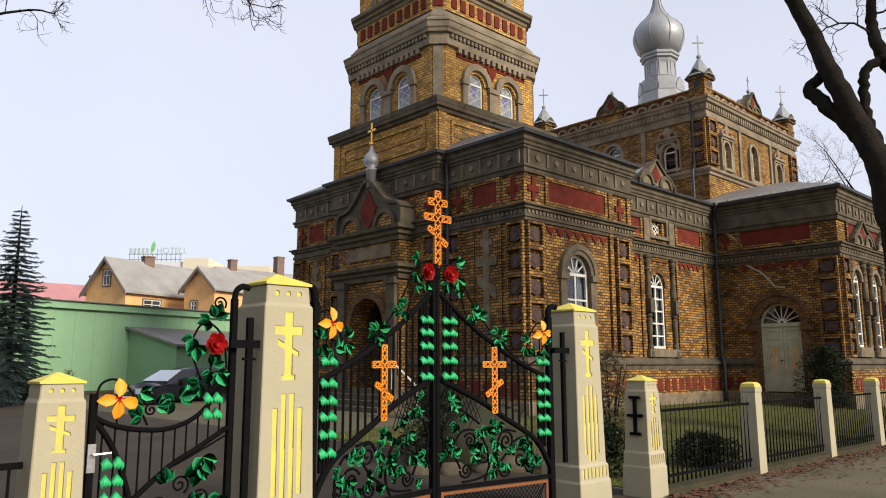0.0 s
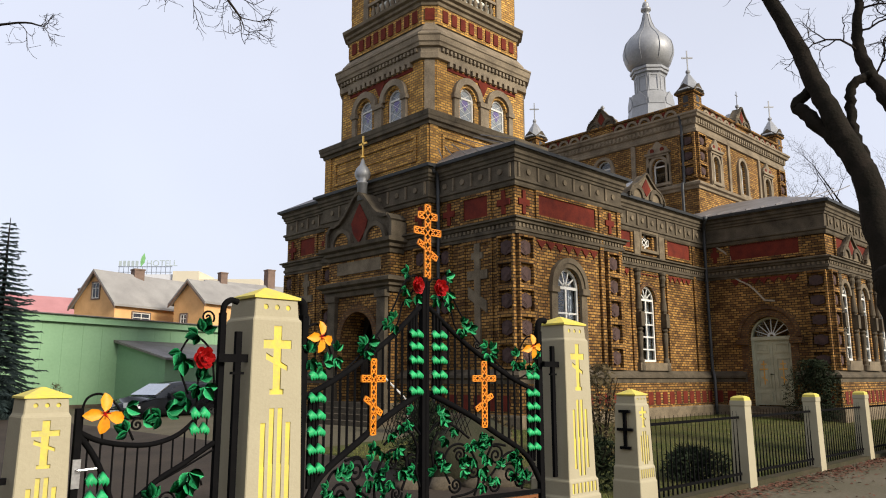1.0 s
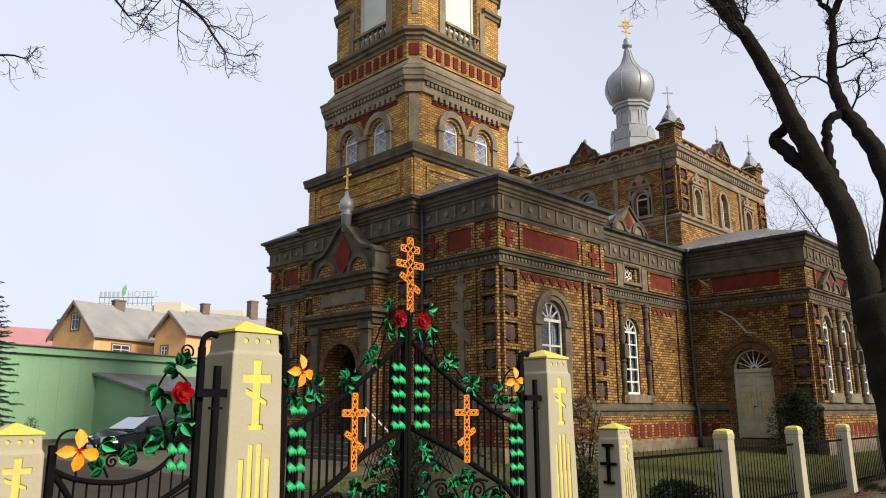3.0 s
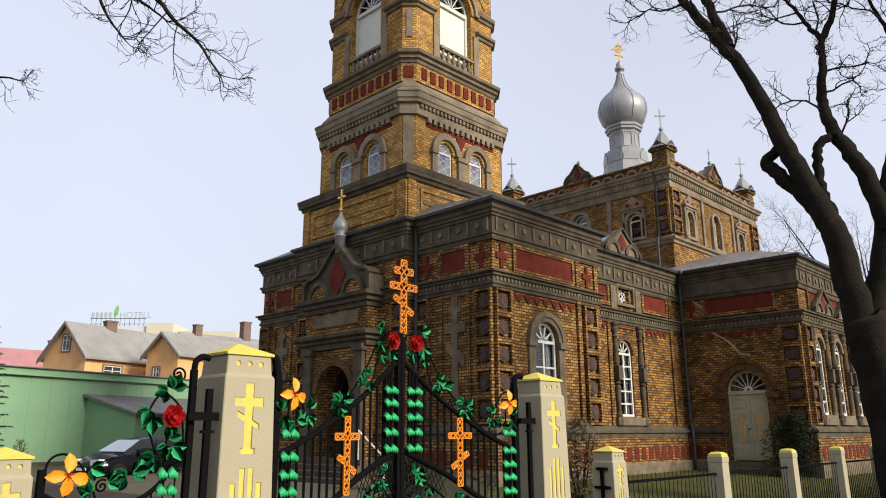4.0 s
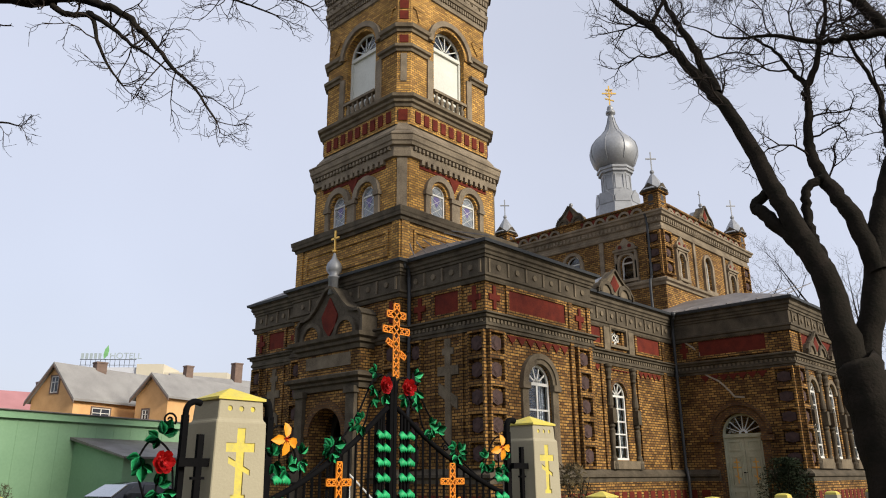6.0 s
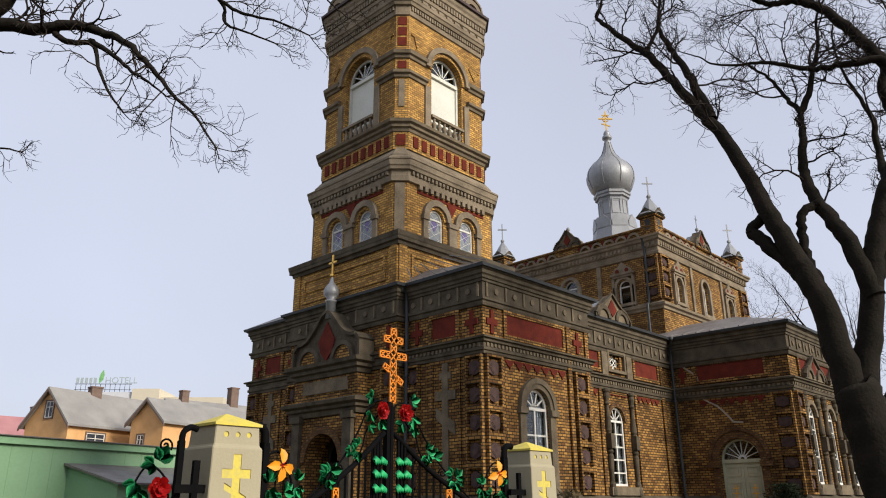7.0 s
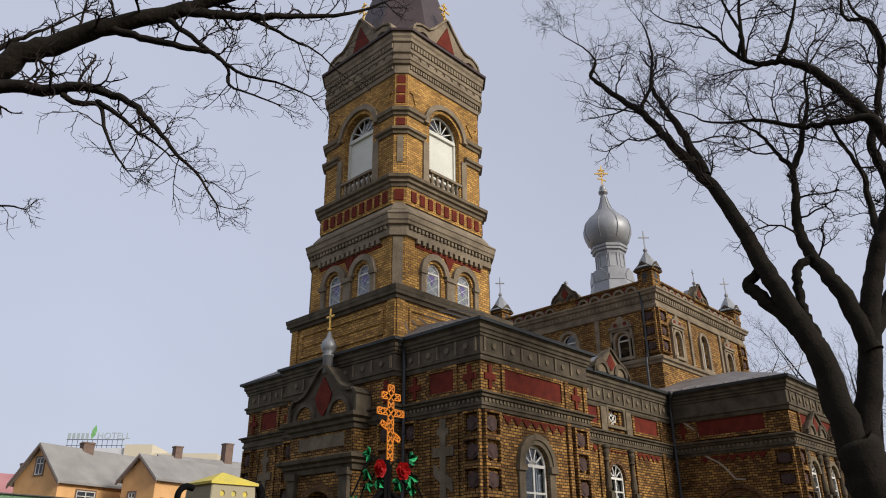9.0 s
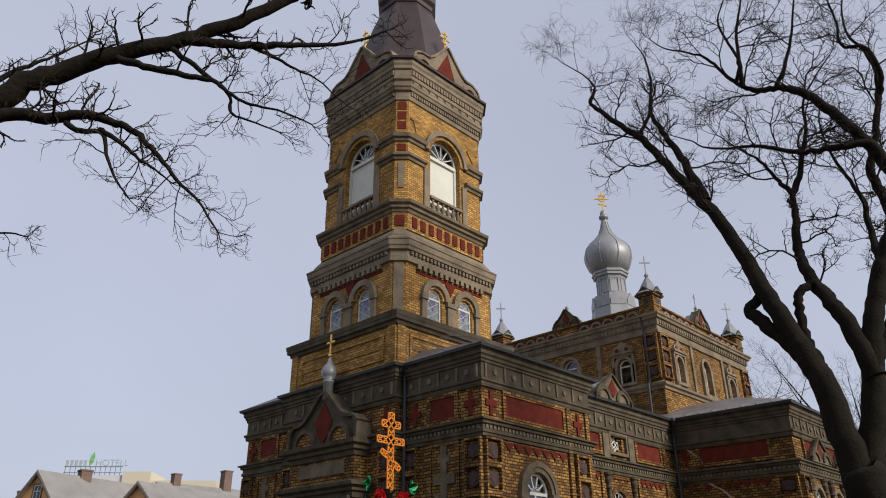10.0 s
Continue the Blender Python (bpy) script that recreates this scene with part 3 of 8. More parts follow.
def south_block():
    panel_pier(F_S, 0.0, 0.66, 1.86, STRING - 0.5, 5)
    panel_pier(F_S, 4.28, 5.02, 1.86, STRING - 0.5, 5)
    b = bmesh.new()
    fbox(b, F_S, 3.95, 4.14, 1.86, EAVE_B - 1.1, 0.0, 0.09)
    fbox(b, F_S, 5.02, 5.21, 1.86, EAVE_B - 1.1, 0.0, 0.06)
    fbox(b, F_S, 0.72, 0.84, 1.86, STRING - 0.5, 0.0, 0.05)
    cpart("brick_strip", b, BRICK)
    red_cross(F_S, 0.36, 6.5, 0.68, 0.46)
    red_cross(F_S, 4.62, 6.5, 0.68, 0.46)
    red_panel(F_S, 0.98, 3.78, 6.22, 6.82)
    b = bmesh.new()
    saw_teeth(b, F_S, 0.9, 3.9, STRING - 0.56, 7, 0.27)
    cpart("saw_tooth_course", b, RED, "row of small red rendered triangles")
    b = bmesh.new()
    farch(b, F_S, 2.31, 4.23, 0.58, 0.84, 0.0, 0.1)
    farch(b, F_S, 2.31, 4.23, 0.72, 0.88, 0.0, 0.14)
    for s in (-1, 1):
        fbox(b, F_S, 2.31 + s * 0.72 - 0.14, 2.31 + s * 0.72 + 0.14, 1.86, 4.05, 0.0, 0.08)
        fbox(b, F_S, 2.31 + s * 0.74 - 0.18, 2.31 + s * 0.74 + 0.18, 4.05, 4.23, 0.0, 0.16)
    fbox(b, F_S, 1.5, 3.12, 1.86, 2.0, -0.2, 0.16)
    cpart("window_surround", b, STONE, "grey stone round-arched window surround")
    arched_window(F_S, 2.31, 1.15, 2.0, 4.23, bars=2, bar=0.06)


def half_column(F, u, z0, z1, r=0.088):
    """A baluster-like column: base, swelling shaft, square block with a ring, upper shaft, leafy capital."""
    b = bmesh.new()
    x, y, _ = F.at(u, 0, 0.06)
    h = z1 - z0
    rows = [(1.5, 0.0), (1.5, 0.05), (1.1, 0.07), (1.25, 0.1), (0.78, 0.13), (0.85, 0.2), (1.15, 0.33), (1.2, 0.36), (0.8, 0.38), (1.35, 0.4), (0.9, 0.42), (0.9, 0.58), (1.3, 0.6), (1.25, 0.64), (0.8, 0.75), (0.7, 0.84), (1.2, 0.855), (0.85, 0.88), (1.4, 0.93), (1.15, 0.96), (1.6, 0.975), (1.6, 1.0)]
    lathe(b, x, y, [(k * r, z0 + t * h) for k, t in rows], 12)
    fbox(b, F, u - r * 1.25, u + r * 1.25, z0 + 0.43 * h, z0 + 0.57 * h, 0.0, 0.1 + r * 1.2)
    cpart("half_column", b, STONE_DARK)


def gablet(F, uc, z0, w, h, d0, d1, red=True, roof_back=0.0):
    """An ogee-headed small gable: curved stone outline, red field, round arches below, sheet roof behind."""
    n = 8
    side = [(w / 2, 0.0), (w / 2, h * 0.12), (w * 0.40, h * 0.40), (w * 0.26, h * 0.52), (w * 0.13, h * 0.74), (0.0, h)]
    pts = [(uc + x, z0 + y) for x, y in side] + [(uc - x, z0 + y) for x, y in side[-2::-1]]
    b = bmesh.new()
    fpoly(b, F, pts, d0, d1)
    g = cpart("gablet", b, STONE, "small ogee stone gablet with a red field")
    if red:
        b = bmesh.new()
        fpoly(b, F, [(uc, z0 + h * 0.16), (uc + w * 0.13, z0 + h * 0.45), (uc, z0 + h * 0.82), (uc - w * 0.13, z0 + h * 0.45)], d1, d1 + 0.03)
        cpart("red_field", b, RED, parent=g)
    b = bmesh.new()
    for s in (-1, 1):
        farch(b, F, uc + s * w * 0.27, z0 + h * 0.06, w * 0.13, w * 0.2, d1, d1 + 0.06, n=8)
    for (u, z), (u2, z2) in zip(pts, pts[1:]):
        k = math.hypot(u2 - u, z2 - z) or 1
        ex, ez = (z2 - z) / k * 0.07, -(u2 - u) / k * 0.07
        fpoly(b, F, [(u, z), (u2, z2), (u2 + ex, z2 + ez), (u + ex, z + ez)], d1 - 0.02, d1 + 0.08)
    cpart("gablet_moulding", b, STONE_DARK, parent=g)
    if roof_back:
        b = bmesh.new()
        fpoly(b, F, [(uc + w * 0.36, z0), (uc + w * 0.36, z0 + h * 0.3), (uc, z0 + h * 0.86), (uc - w * 0.36, z0 + h * 0.3), (uc - w * 0.36, z0)], d0 - roof_back, d0)
        cpart("gablet_roof", b, ZINC, parent=g)
    return g


def nave_wall():
    for u in (1.36, 2.98):
        half_column(F_V, u, 1.86, STRING_N - 0.48)
    b = bmesh.new()
    fbox(b, F_V, 0.42, 0.6, 1.86, STRING_N - 0.5, 0.0, 0.06)
    fbox(b, F_V, 0.95, 1.1, 1.86, STRING_N - 0.5, 0.0, 0.06)
    fbox(b, F_V, 3.28, 3.42, 1.86, STRING_N - 0.5, 0.0, 0.06)
    fbox(b, F_V, 5.3, 5.5, 1.86, EAVE_N - 1.1, 0.0, 0.07)
    cpart("brick_strip", b, BRICK)
    red_panel(F_V, 0.42, 1.05, 5.95, 6.5)
    red_panel(F_V, 3.45, 5.1, 5.95, 6.5)
    b = bmesh.new()
    saw_teeth(b, F_V, 3.45, 5.1, STRING_N - 0.54, 5, 0.24)
    saw_teeth(b, F_V, 0.62, 0.93, STRING_N - 0.54, 1, 0.24)
    saw_teeth(b, F_V, 1.55, 2.8, STRING_N - 0.62, 6, 0.06)
    cpart("saw_tooth_course", b, RED, "row of small red rendered triangles")
    b = bmesh.new()
    fbox(b, F_V, 1.2, 3.14, 1.86, 2.12, -0.12, 0.14)
    frame_of(b, F_V, 1.6, 2.78, 5.9, 6.68, 0.1, 0.0, 0.1)
    for u in (1.36, 2.98):
        fbox(b, F_V, u - 0.18, u + 0.18, STRING_N, EAVE_N - 1.1, 0.0, 0.12)
    cpart("window_surround", b, STONE, "grey stone window surround")
    b = bmesh.new()
    farch(b, F_V, 2.02, 4.25, 0.48, 0.62, -0.1, 0.05)
    cpart("brick_arch", b, BRICK_ARCH)
    arched_window(F_V, 2.02, 0.95, 2.15, 4.25, bars=4)
    b = bmesh.new()
    cross = [(0.1, 0.32), (0.1, 0.12), (0.28, 0.12), (0.28, -0.12), (0.1, -0.12), (0.1, -0.32), (-0.1, -0.32), (-0.1, -0.12), (-0.28, -0.12), (-0.28, 0.12), (-0.1, 0.12), (-0.1, 0.32)]
    bars = list(zip(cross, cross[1:] + cross[:1]))
    bars += [((-0.24, 0.12), (0.0, -0.12)), ((-0.0, 0.12), (0.24, -0.12)), ((-0.24, -0.12), (0.0, 0.12)), ((0.0, -0.12), (0.24, 0.12)), ((-0.1, 0.3), (0.1, 0.12)), ((0.1, 0.3), (-0.1, 0.12)), ((-0.1, -0.3), (0.1, -0.12)), ((0.1, -0.3), (-0.1, -0.12))]
    for (ua, za), (ub, zb) in bars:
        tube(b, [F_V.at(2.19 + ua, 6.29 + za, -0.13), F_V.at(2.19 + ub, 6.29 + zb, -0.13)], 0.022, 4)
    w = cpart("star_window", b, WHITE, "small cross-shaped window with white lattice tracery")
    b = bmesh.new()
    fbox(b, F_V, 1.86, 2.52, 5.95, 6.62, -0.24, -0.23)
    cpart("pane", b, GLASS, parent=w)
    b = bmesh.new()
    for su in (-1, 1):
        for sz in (-1, 1):
            fbox(b, F_V, 2.19 + min(su * 0.13, su * 0.42), 2.19 + max(su * 0.13, su * 0.42), 6.29 + min(sz * 0.15, sz * 0.4), 6.29 + max(sz * 0.15, sz * 0.4), -0.22, -0.05)
    cpart("brick_spandrel", b, BRICK, parent=w)
    gablet(F_V, 1.75, EAVE_N - 0.02, 2.2, 0.95, 0.0, 0.32, roof_back=2.2)


def door_leaf(F, u0, u1, z0, z1, d, parent):
    b = bmesh.new()
    fbox(b, F, u0, u1, z0, z1, d - 0.05, d)
    leaf = cpart("door_leaf", b, DOOR_PAINT, parent=parent)
    b = bmesh.new()
    for a, c in ((0.05, 0.2), (0.27, 0.72), (0.8, 0.95)):
        frame_of(b, F, u0 + 0.1, u1 - 0.1, z0 + (z1 - z0) * a, z0 + (z1 - z0) * c, 0.045, d, d + 0.03)
        fbox(b, F, u0 + 0.19, u1 - 0.19, z0 + (z1 - z0) * a + 0.1, z0 + (z1 - z0) * c - 0.1, d, d + 0.02)
    cpart("door_moulding", b, DOOR_PAINT, parent=parent)
    return leaf


def transept():
    u = 2.3
    b = bmesh.new()
    farch(b, F_TW, u, 3.05, 0.74, 1.0, 0.0, 0.06, n=20)
    farch(b, F_TW, u, 3.05, 1.0, 1.12, 0.0, 0.12, n=20)
    for s in (-1, 1):
        fbox(b, F_TW, u + s * 0.87 - 0.13, u + s * 0.87 + 0.13, 0.6, 3.05, 0.0, 0.06)
        fbox(b, F_TW, u + s * 0.95 - 0.22, u + s * 0.95 + 0.22, 2.8, 3.0, 0.0, 0.14)
    cpart("door_arch", b, BRICK_ARCH, "brick round arch over the side door")
    b = bmesh.new()
    farch(b, F_TW, u, 3.05, 0.66, 0.74, -0.3, -0.16, n=16)
    fbox(b, F_TW, u - 0.73, u + 0.73, 2.95, 3.08, -0.3, -0.14)
    for s in (-1, 1):
        fbox(b, F_TW, u + s * 0.7 - 0.03, u + s * 0.7 + 0.03, 0.62, 3.0, -0.3, -0.16)
    door = cpart("side_door", b, DOOR_PAINT, "grey-green double panelled door with a fanlight")
    door_leaf(F_TW, u - 0.67, u - 0.005, 0.66, 2.95, -0.2, door)
    door_leaf(F_TW, u + 0.005, u + 0.67, 0.66, 2.95, -0.2, door)
    for s in (-1, 1):
        b = bmesh.new()
        uc = u + s * 0.34
        for zz, w in ((2.1, 0.1), (1.92, 0.15)):
            fbox(b, F_TW, uc - w, uc + w, zz - 0.02, zz + 0.02, -0.18, -0.165)
        fbox(b, F_TW, uc - 0.018, uc + 0.018, 1.38, 2.22, -0.18, -0.17)
        fpoly(b, F_TW, [(uc - 0.1, 1.62), (uc + 0.1, 1.5), (uc + 0.1, 1.54), (uc - 0.1, 1.66)], -0.18, -0.165)
        cpart("door_cross", b, GOLD, "thin brass three-barred cross", door)
    b = bmesh.new()
    fbox(b, F_TW, u - 0.1, u - 0.05, 1.72, 1.76, -0.17, -0.1)
    fbox(b, F_TW, u - 0.1, u + 0.04, 1.73, 1.75, -0.12, -0.1)
    cpart("door_handle", b, BLACK, "dark lever handle", door)
    b = bmesh.new()
    for i in range(1, 8):
        a = math.pi * i / 8
        c, s = math.cos(a), math.sin(a)
        fpoly(b, F_TW, [(u + 0.12 * c - s * 0.014, 3.08 + 0.12 * s + c * 0.014), (u + 0.12 * c + s * 0.014, 3.08 + 0.12 * s - c * 0.014), (u + 0.68 * c + s * 0.014, 3.08 + 0.64 * s - c * 0.014), (u + 0.68 * c - s * 0.014, 3.08 + 0.64 * s + c * 0.014)], -0.26, -0.22)
    farch(b, F_TW, u, 3.08, 0.08, 0.15, -0.26, -0.21, n=8)
    cpart("fanlight_bar", b, WHITE, "white fanlight rays", door)
    b = bmesh.new()
    fpoly(b, F_TW, [(u + 0.7 * math.cos(math.pi * i / 14), 3.06 + 0.68 * math.sin(math.pi * i / 14)) for i in range(15)], -0.25, -0.24)
    cpart("pane", b, GLASS, parent=door)
    b = bmesh.new()
    fbox(b, F_TW, u - 0.95, u + 0.95, -0.1, 0.62, -0.3, 0.35)
    fbox(b, F_TW, u - 1.15, u + 1.15, -0.1, 0.42, 0.35, 0.75)
    cpart("door_step", b, STONE)
    red_panel(F_TW, 1.1, 3.6, 5.95, 6.5)
    red_cross(F_TW, 0.5, 6.22, 0.6, 0.3)
    b = bmesh.new()
    saw_teeth(b, F_TW, 1.05, 3.5, STRING_N - 0.56, 7, 0.25)
    cpart("saw_tooth_course", b, RED, "row of small red rendered triangles")
    run = [(0.55, 6.55), (0.8, 6.36), (1.07, 6.12), (1.12, 5.88)], [(1.22, 5.28), (1.46, 5.12), (1.7, 4.99), (1.87, 4.83), (2.05, 4.62), (2.26, 4.36), (2.6, 4.33)]
    for line in run:
        b = bmesh.new()
        for (ua, za), (ub, zb) in zip(line, line[1:]):
            k = math.hypot(ub - ua, zb - za)
            ex, ez = (zb - za) / k * 0.035, -(ub - ua) / k * 0.035
            fpoly(b, F_TW, [(ua - ex, za - ez), (ub - ex * 0.7, zb - ez * 0.7), (ub + ex, zb + ez), (ua + ex * 0.7, za + ez * 0.7)], -0.02, 0.036)
        cpart("mortar_repair", b, STONE_PALE, "pale zigzag mortar repair of a crack")
    panel_pier(F_TW, 3.72, 4.42, 1.86, STRING_N - 0.5, 5)
    panel_pier(F_TS, 0.03, 0.62, 1.86, STRING_N - 0.5, 5)
    for uc in (1.45, 3.45, 5.45):
        arched_window(F_TS, uc, 0.8, 2.2, 4.5, bars=4)
        b = bmesh.new()
        farch(b, F_TS, uc, 4.5, 0.41, 0.56, 0.0, 0.08)
        fbox(b, F_TS, uc - 0.6, uc + 0.6, 1.86, 2.19, -0.2, 0.18)
        cpart("window_surround", b, STONE, "grey stone window surround")
        for s in (-1, 1):
            half_column(F_TS, uc + s * 0.66, 1.86, STRING_N - 0.48, 0.09)
    gablet(F_TS, 1.9, STRING_N + 0.02, 2.0, 0.85, 0.02, 0.2)
    gablet(F_TS, 4.4, STRING_N + 0.02, 2.0, 0.85, 0.02, 0.2)
    red_panel(F_TS, 0.9, 6.2, 5.95, 6.5)


def stone_cross(F, uc, z0, z1):
    b = bmesh.new()
    h = z1 - z0
    fbox(b, F, uc - 0.11, uc + 0.11, z0, z1, 0.0, 0.06)
    fbox(b, F, uc - 0.4, uc + 0.4, z0 + h * 0.68, z0 + h * 0.76, 0.0, 0.055)
    fbox(b, F, uc - 0.22, uc + 0.22, z0 + h * 0.86, z0 + h * 0.92, 0.0, 0.055)
    fpoly(b, F, [(uc - 0.36, z0 + h * 0.38), (uc + 0.36, z0 + h * 0.52), (uc + 0.36, z0 + h * 0.62), (uc - 0.36, z0 + h * 0.48)], 0.0, 0.055)
    cpart("stone_cross", b, STONE, "tall grey three-barred cross in relief")


def west_front():
    L = YN - YS
    for mirror in (False, True):
        f = (lambda u: L - u) if mirror else (lambda u: u)
        lo = lambda a, c: (min(f(a), f(c)), max(f(a), f(c)))
        panel_pier(F_W, *lo(0.0, 0.6), 1.86, STRING - 0.5, 5)
        panel_pier(F_W, *lo(2.45, 3.0), 1.86, STRING - 0.5, 5)
        stone_cross(F_W, f(1.43), 2.2, 5.45)
        b = bmesh.new()
        u0, u1 = lo(0.85, 2.05)
        frame_of(b, F_W, u0, u1, 2.0, STRING - 0.5, 0.12, 0.0, 0.05)
        cpart("brick_frame", b, BRICK)
        red_panel(F_W, *lo(0.98, 1.95), 6.2, 6.82)
        red_cross(F_W, f(0.4), 6.5, 0.68, 0.46)
        red_cross(F_W, f(2.6), 6.5, 0.68, 0.46)
    b = bmesh.new()
    wall_face(b, F_C, 0, 5.5, -0.2, 7.4, [(2.75, 1.9, 0.9, 3.2, 0.95)])
    cpart("porch_wall", b, BRICK)
    panel_pier(F_C, 0.05, 0.6, 1.86, STRING - 0.5, 5)
    panel_pier(F_C, 4.9, 5.45, 1.86, STRING - 0.5, 5)
    for u in (0.36, 5.14):
        red_cross(F_C, u, 6.5, 0.68, 0.46)
    # porch
    F = Face(TX - 2.75 - 0.53, TY, 0, 1, -1, 0)
    b = bmesh.new()
    wall_face(b, F, -1.56, 1.56, -0.2, 5.55, [(0.0, 1.68, 0.9, 2.87, 0.84)], 0.6, 18)
    for s in (-1, 1):
        G = Face(TX - 2.75, TY + s * 1.56, -1, 0, 0, s)
        wall_face(b, G, 0, 0.53, -0.2, 5.55, [])
    porch = cpart("porch", b, BRICK, "projecting brick porch with a round-arched doorway")
    b = bmesh.new()
    farch(b, F, 0, 2.87, 0.85, 1.08, 0.0, 0.07, n=20)
    cpart("porch_arch", b, BRICK_ARCH, parent=porch)
    b = bmesh.new()
    for s in (-1, 1):
        fbox(b, F, s * 1.3 - 0.2, s * 1.3 + 0.2, 0.9, 4.3, 0.0, 0.14)
        fbox(b, F, s * 1.3 - 0.26, s * 1.3 + 0.26, 0.7, 1.3, 0.0, 0.2)
        fbox(b, F, s * 1.3 - 0.26, s * 1.3 + 0.26, 4.1, 4.3, 0.0, 0.2)
    cpart("pilaster", b, STONE_DARK, parent=porch)
    x0, y0 = TX - 2.75, TY
    path = [(x0, y0 - 1.56), (x0 - 0.53, y0 - 1.56), (x0 - 0.53, y0 + 1.56), (x0, y0 + 1.56)]
    b = bmesh.new()
    sweep(b, path, [(0.0, 4.25), (0.08, 4.25), (0.1, 4.4), (0.2, 4.44), (0.2, 4.52), (0.34, 4.58), (0.36, 4.68), (0.0, 4.78)])
    cpart("porch_cornice", b, STONE_DARK, parent=porch)
    b = bmesh.new()
    sweep(b, path, [(0.0, 5.45), (0.06, 5.47), (0.08, 5.6), (0.18, 5.64), (0.18, 5.74), (0.3, 5.8), (0.32, 5.92), (0.0, 5.98)])
    cpart("porch_entablature", b, STONE_DARK, parent=porch)
    b = bmesh.new()
    fbox(b, F, -1.14, 1.14, 4.98, 5.38, 0.0, 0.04)
    cpart("tablet", b, STONE, "plain grey stone tablet", porch)
    # ogee pediment
    side = [(1.66, 0.0), (1.66, 0.5), (1.5, 0.68), (1.28, 0.68), (0.98, 0.78), (0.7, 1.0), (0.4, 1.32), (0.18, 1.55), (0.0, 1.62)]
    pts = [(x, 5.95 + y) for x, y in side] + [(-x, 5.95 + y) for x, y in side[-2::-1]]
    b = bmesh.new()
    fpoly(b, F, pts, -0.5, 0.0)
    cpart("pediment", b, STONE_DARK, "ogee stone pediment", porch)
    b = bmesh.new()
    for (u, z), (u2, z2) in zip(pts, pts[1:]):
        k = math.hypot(u2 - u, z2 - z) or 1
        ex, ez = (z2 - z) / k * 0.1, -(u2 - u) / k * 0.1
        fpoly(b, F, [(u, z), (u2, z2), (u2 + ex, z2 + ez), (u + ex, z + ez)], -0.5, 0.12)
    for s in (-1, 1):
        farch(b, F, s * 0.88, 5.98, 0.42, 0.56, 0.0, 0.12, n=14)
    cpart("pediment_moulding", b, STONE_DARK, parent=porch)
    b = bmesh.new()
    fpoly(b, F, [(-0.42, 6.66), (-0.3, 6.3), (0.0, 5.98), (0.3, 6.3), (0.42, 6.66), (0.0, 7.28)], 0.0, 0.04)
    cpart("red_field", b, RED, parent=porch)
    b = bmesh.new()
    for s in (-1, 1):
        fpoly(b, F, [(s * 0.88 + 0.41 * math.cos(math.pi * i / 12), 5.98 + 0.41 * math.sin(math.pi * i / 12)) for i in range(13)], 0.0, 0.05)
    cpart("lunette", b, BRICK, parent=porch)
    b = bmesh.new()
    x = x0 - 0.45
    lathe(b, x, TY, [(0.17, 7.4), (0.17, 7.95), (0.2, 7.97), (0.2, 8.02), (0.12, 8.04), (0.24, 8.18), (0.27, 8.32), (0.22, 8.48), (0.1, 8.62), (0.05, 8.78), (0.03, 8.85)], 10)
    onion = cpart("onion_finial", b, ZINC, "small grey sheet-metal onion finial", porch, True)
    b = bmesh.new()
    G = Face(x, TY, 0, 1, -1, 0)
    fbox(b, G, -0.03, 0.03, 8.9, 9.62, -0.02, 0.02)
    fbox(b, G, -0.2, 0.2, 9.32, 9.38, -0.02, 0.02)
    lathe(b, x, TY, [(0.02, 8.83), (0.08, 8.87), (0.08, 8.92), (0.02, 8.96)], 10)
    cpart("gilded_cross", b, GOLD, "gilded plain cross", porch)
    # inner door in the arch
    D = Face(x0 + 0.42, TY, 0, 1, -1, 0)
    b = bmesh.new()
    fbox(b, D, -1.0, 1.0, 0.9, 4.3, -0.05, 0.0)
    cpart("main_door", b, SHADED_DOOR, "panelled double entrance door with a glazed head, coloured dark for porch shade", porch)
    b = bmesh.new()
    for s in (-1, 1):
        for z0, z1 in ((1.0, 1.6), (1.7, 2.9)):
            frame_of(b, D, s * 0.46 - 0.36, s * 0.46 + 0.36, z0, z1, 0.06, 0.0, 0.03)
    cpart("door_moulding", b, SHADED_DOOR, parent=porch)
    b = bmesh.new()
    fpoly(b, D, [(0.8 * math.cos(math.pi * i / 12), 2.85 + 0.8 * math.sin(math.pi * i / 12)) for i in range(13)], 0.0, 0.02)
    cpart("door_head_pane", b, GLASS, parent=porch)
    for i in range(5):
        b = bmesh.new()
        z = 0.9 - i * 0.16
        box(b, x0 - 0.7 - 0.3 * (i + 1), x0 - 0.3, TY - 1.95 - 0.12 * i, TY + 1.95 + 0.12 * i, z - 0.17 - (0.3 if i == 4 else 0), z)
        cpart("step", b, STONE_DARK, parent=porch)
    b = bmesh.new()
    tube(b, [(x0 - 0.8, TY - 1.6, 0.85), (x0 - 0.8, TY - 1.6, 1.72), (x0 - 0.8, TY - 2.75, 0.98), (x0 - 0.8, TY - 2.75, 0.05)], 0.03, 6)
    cpart("handrail", b, WHITE, "white-painted pipe handrail beside the steps", porch)


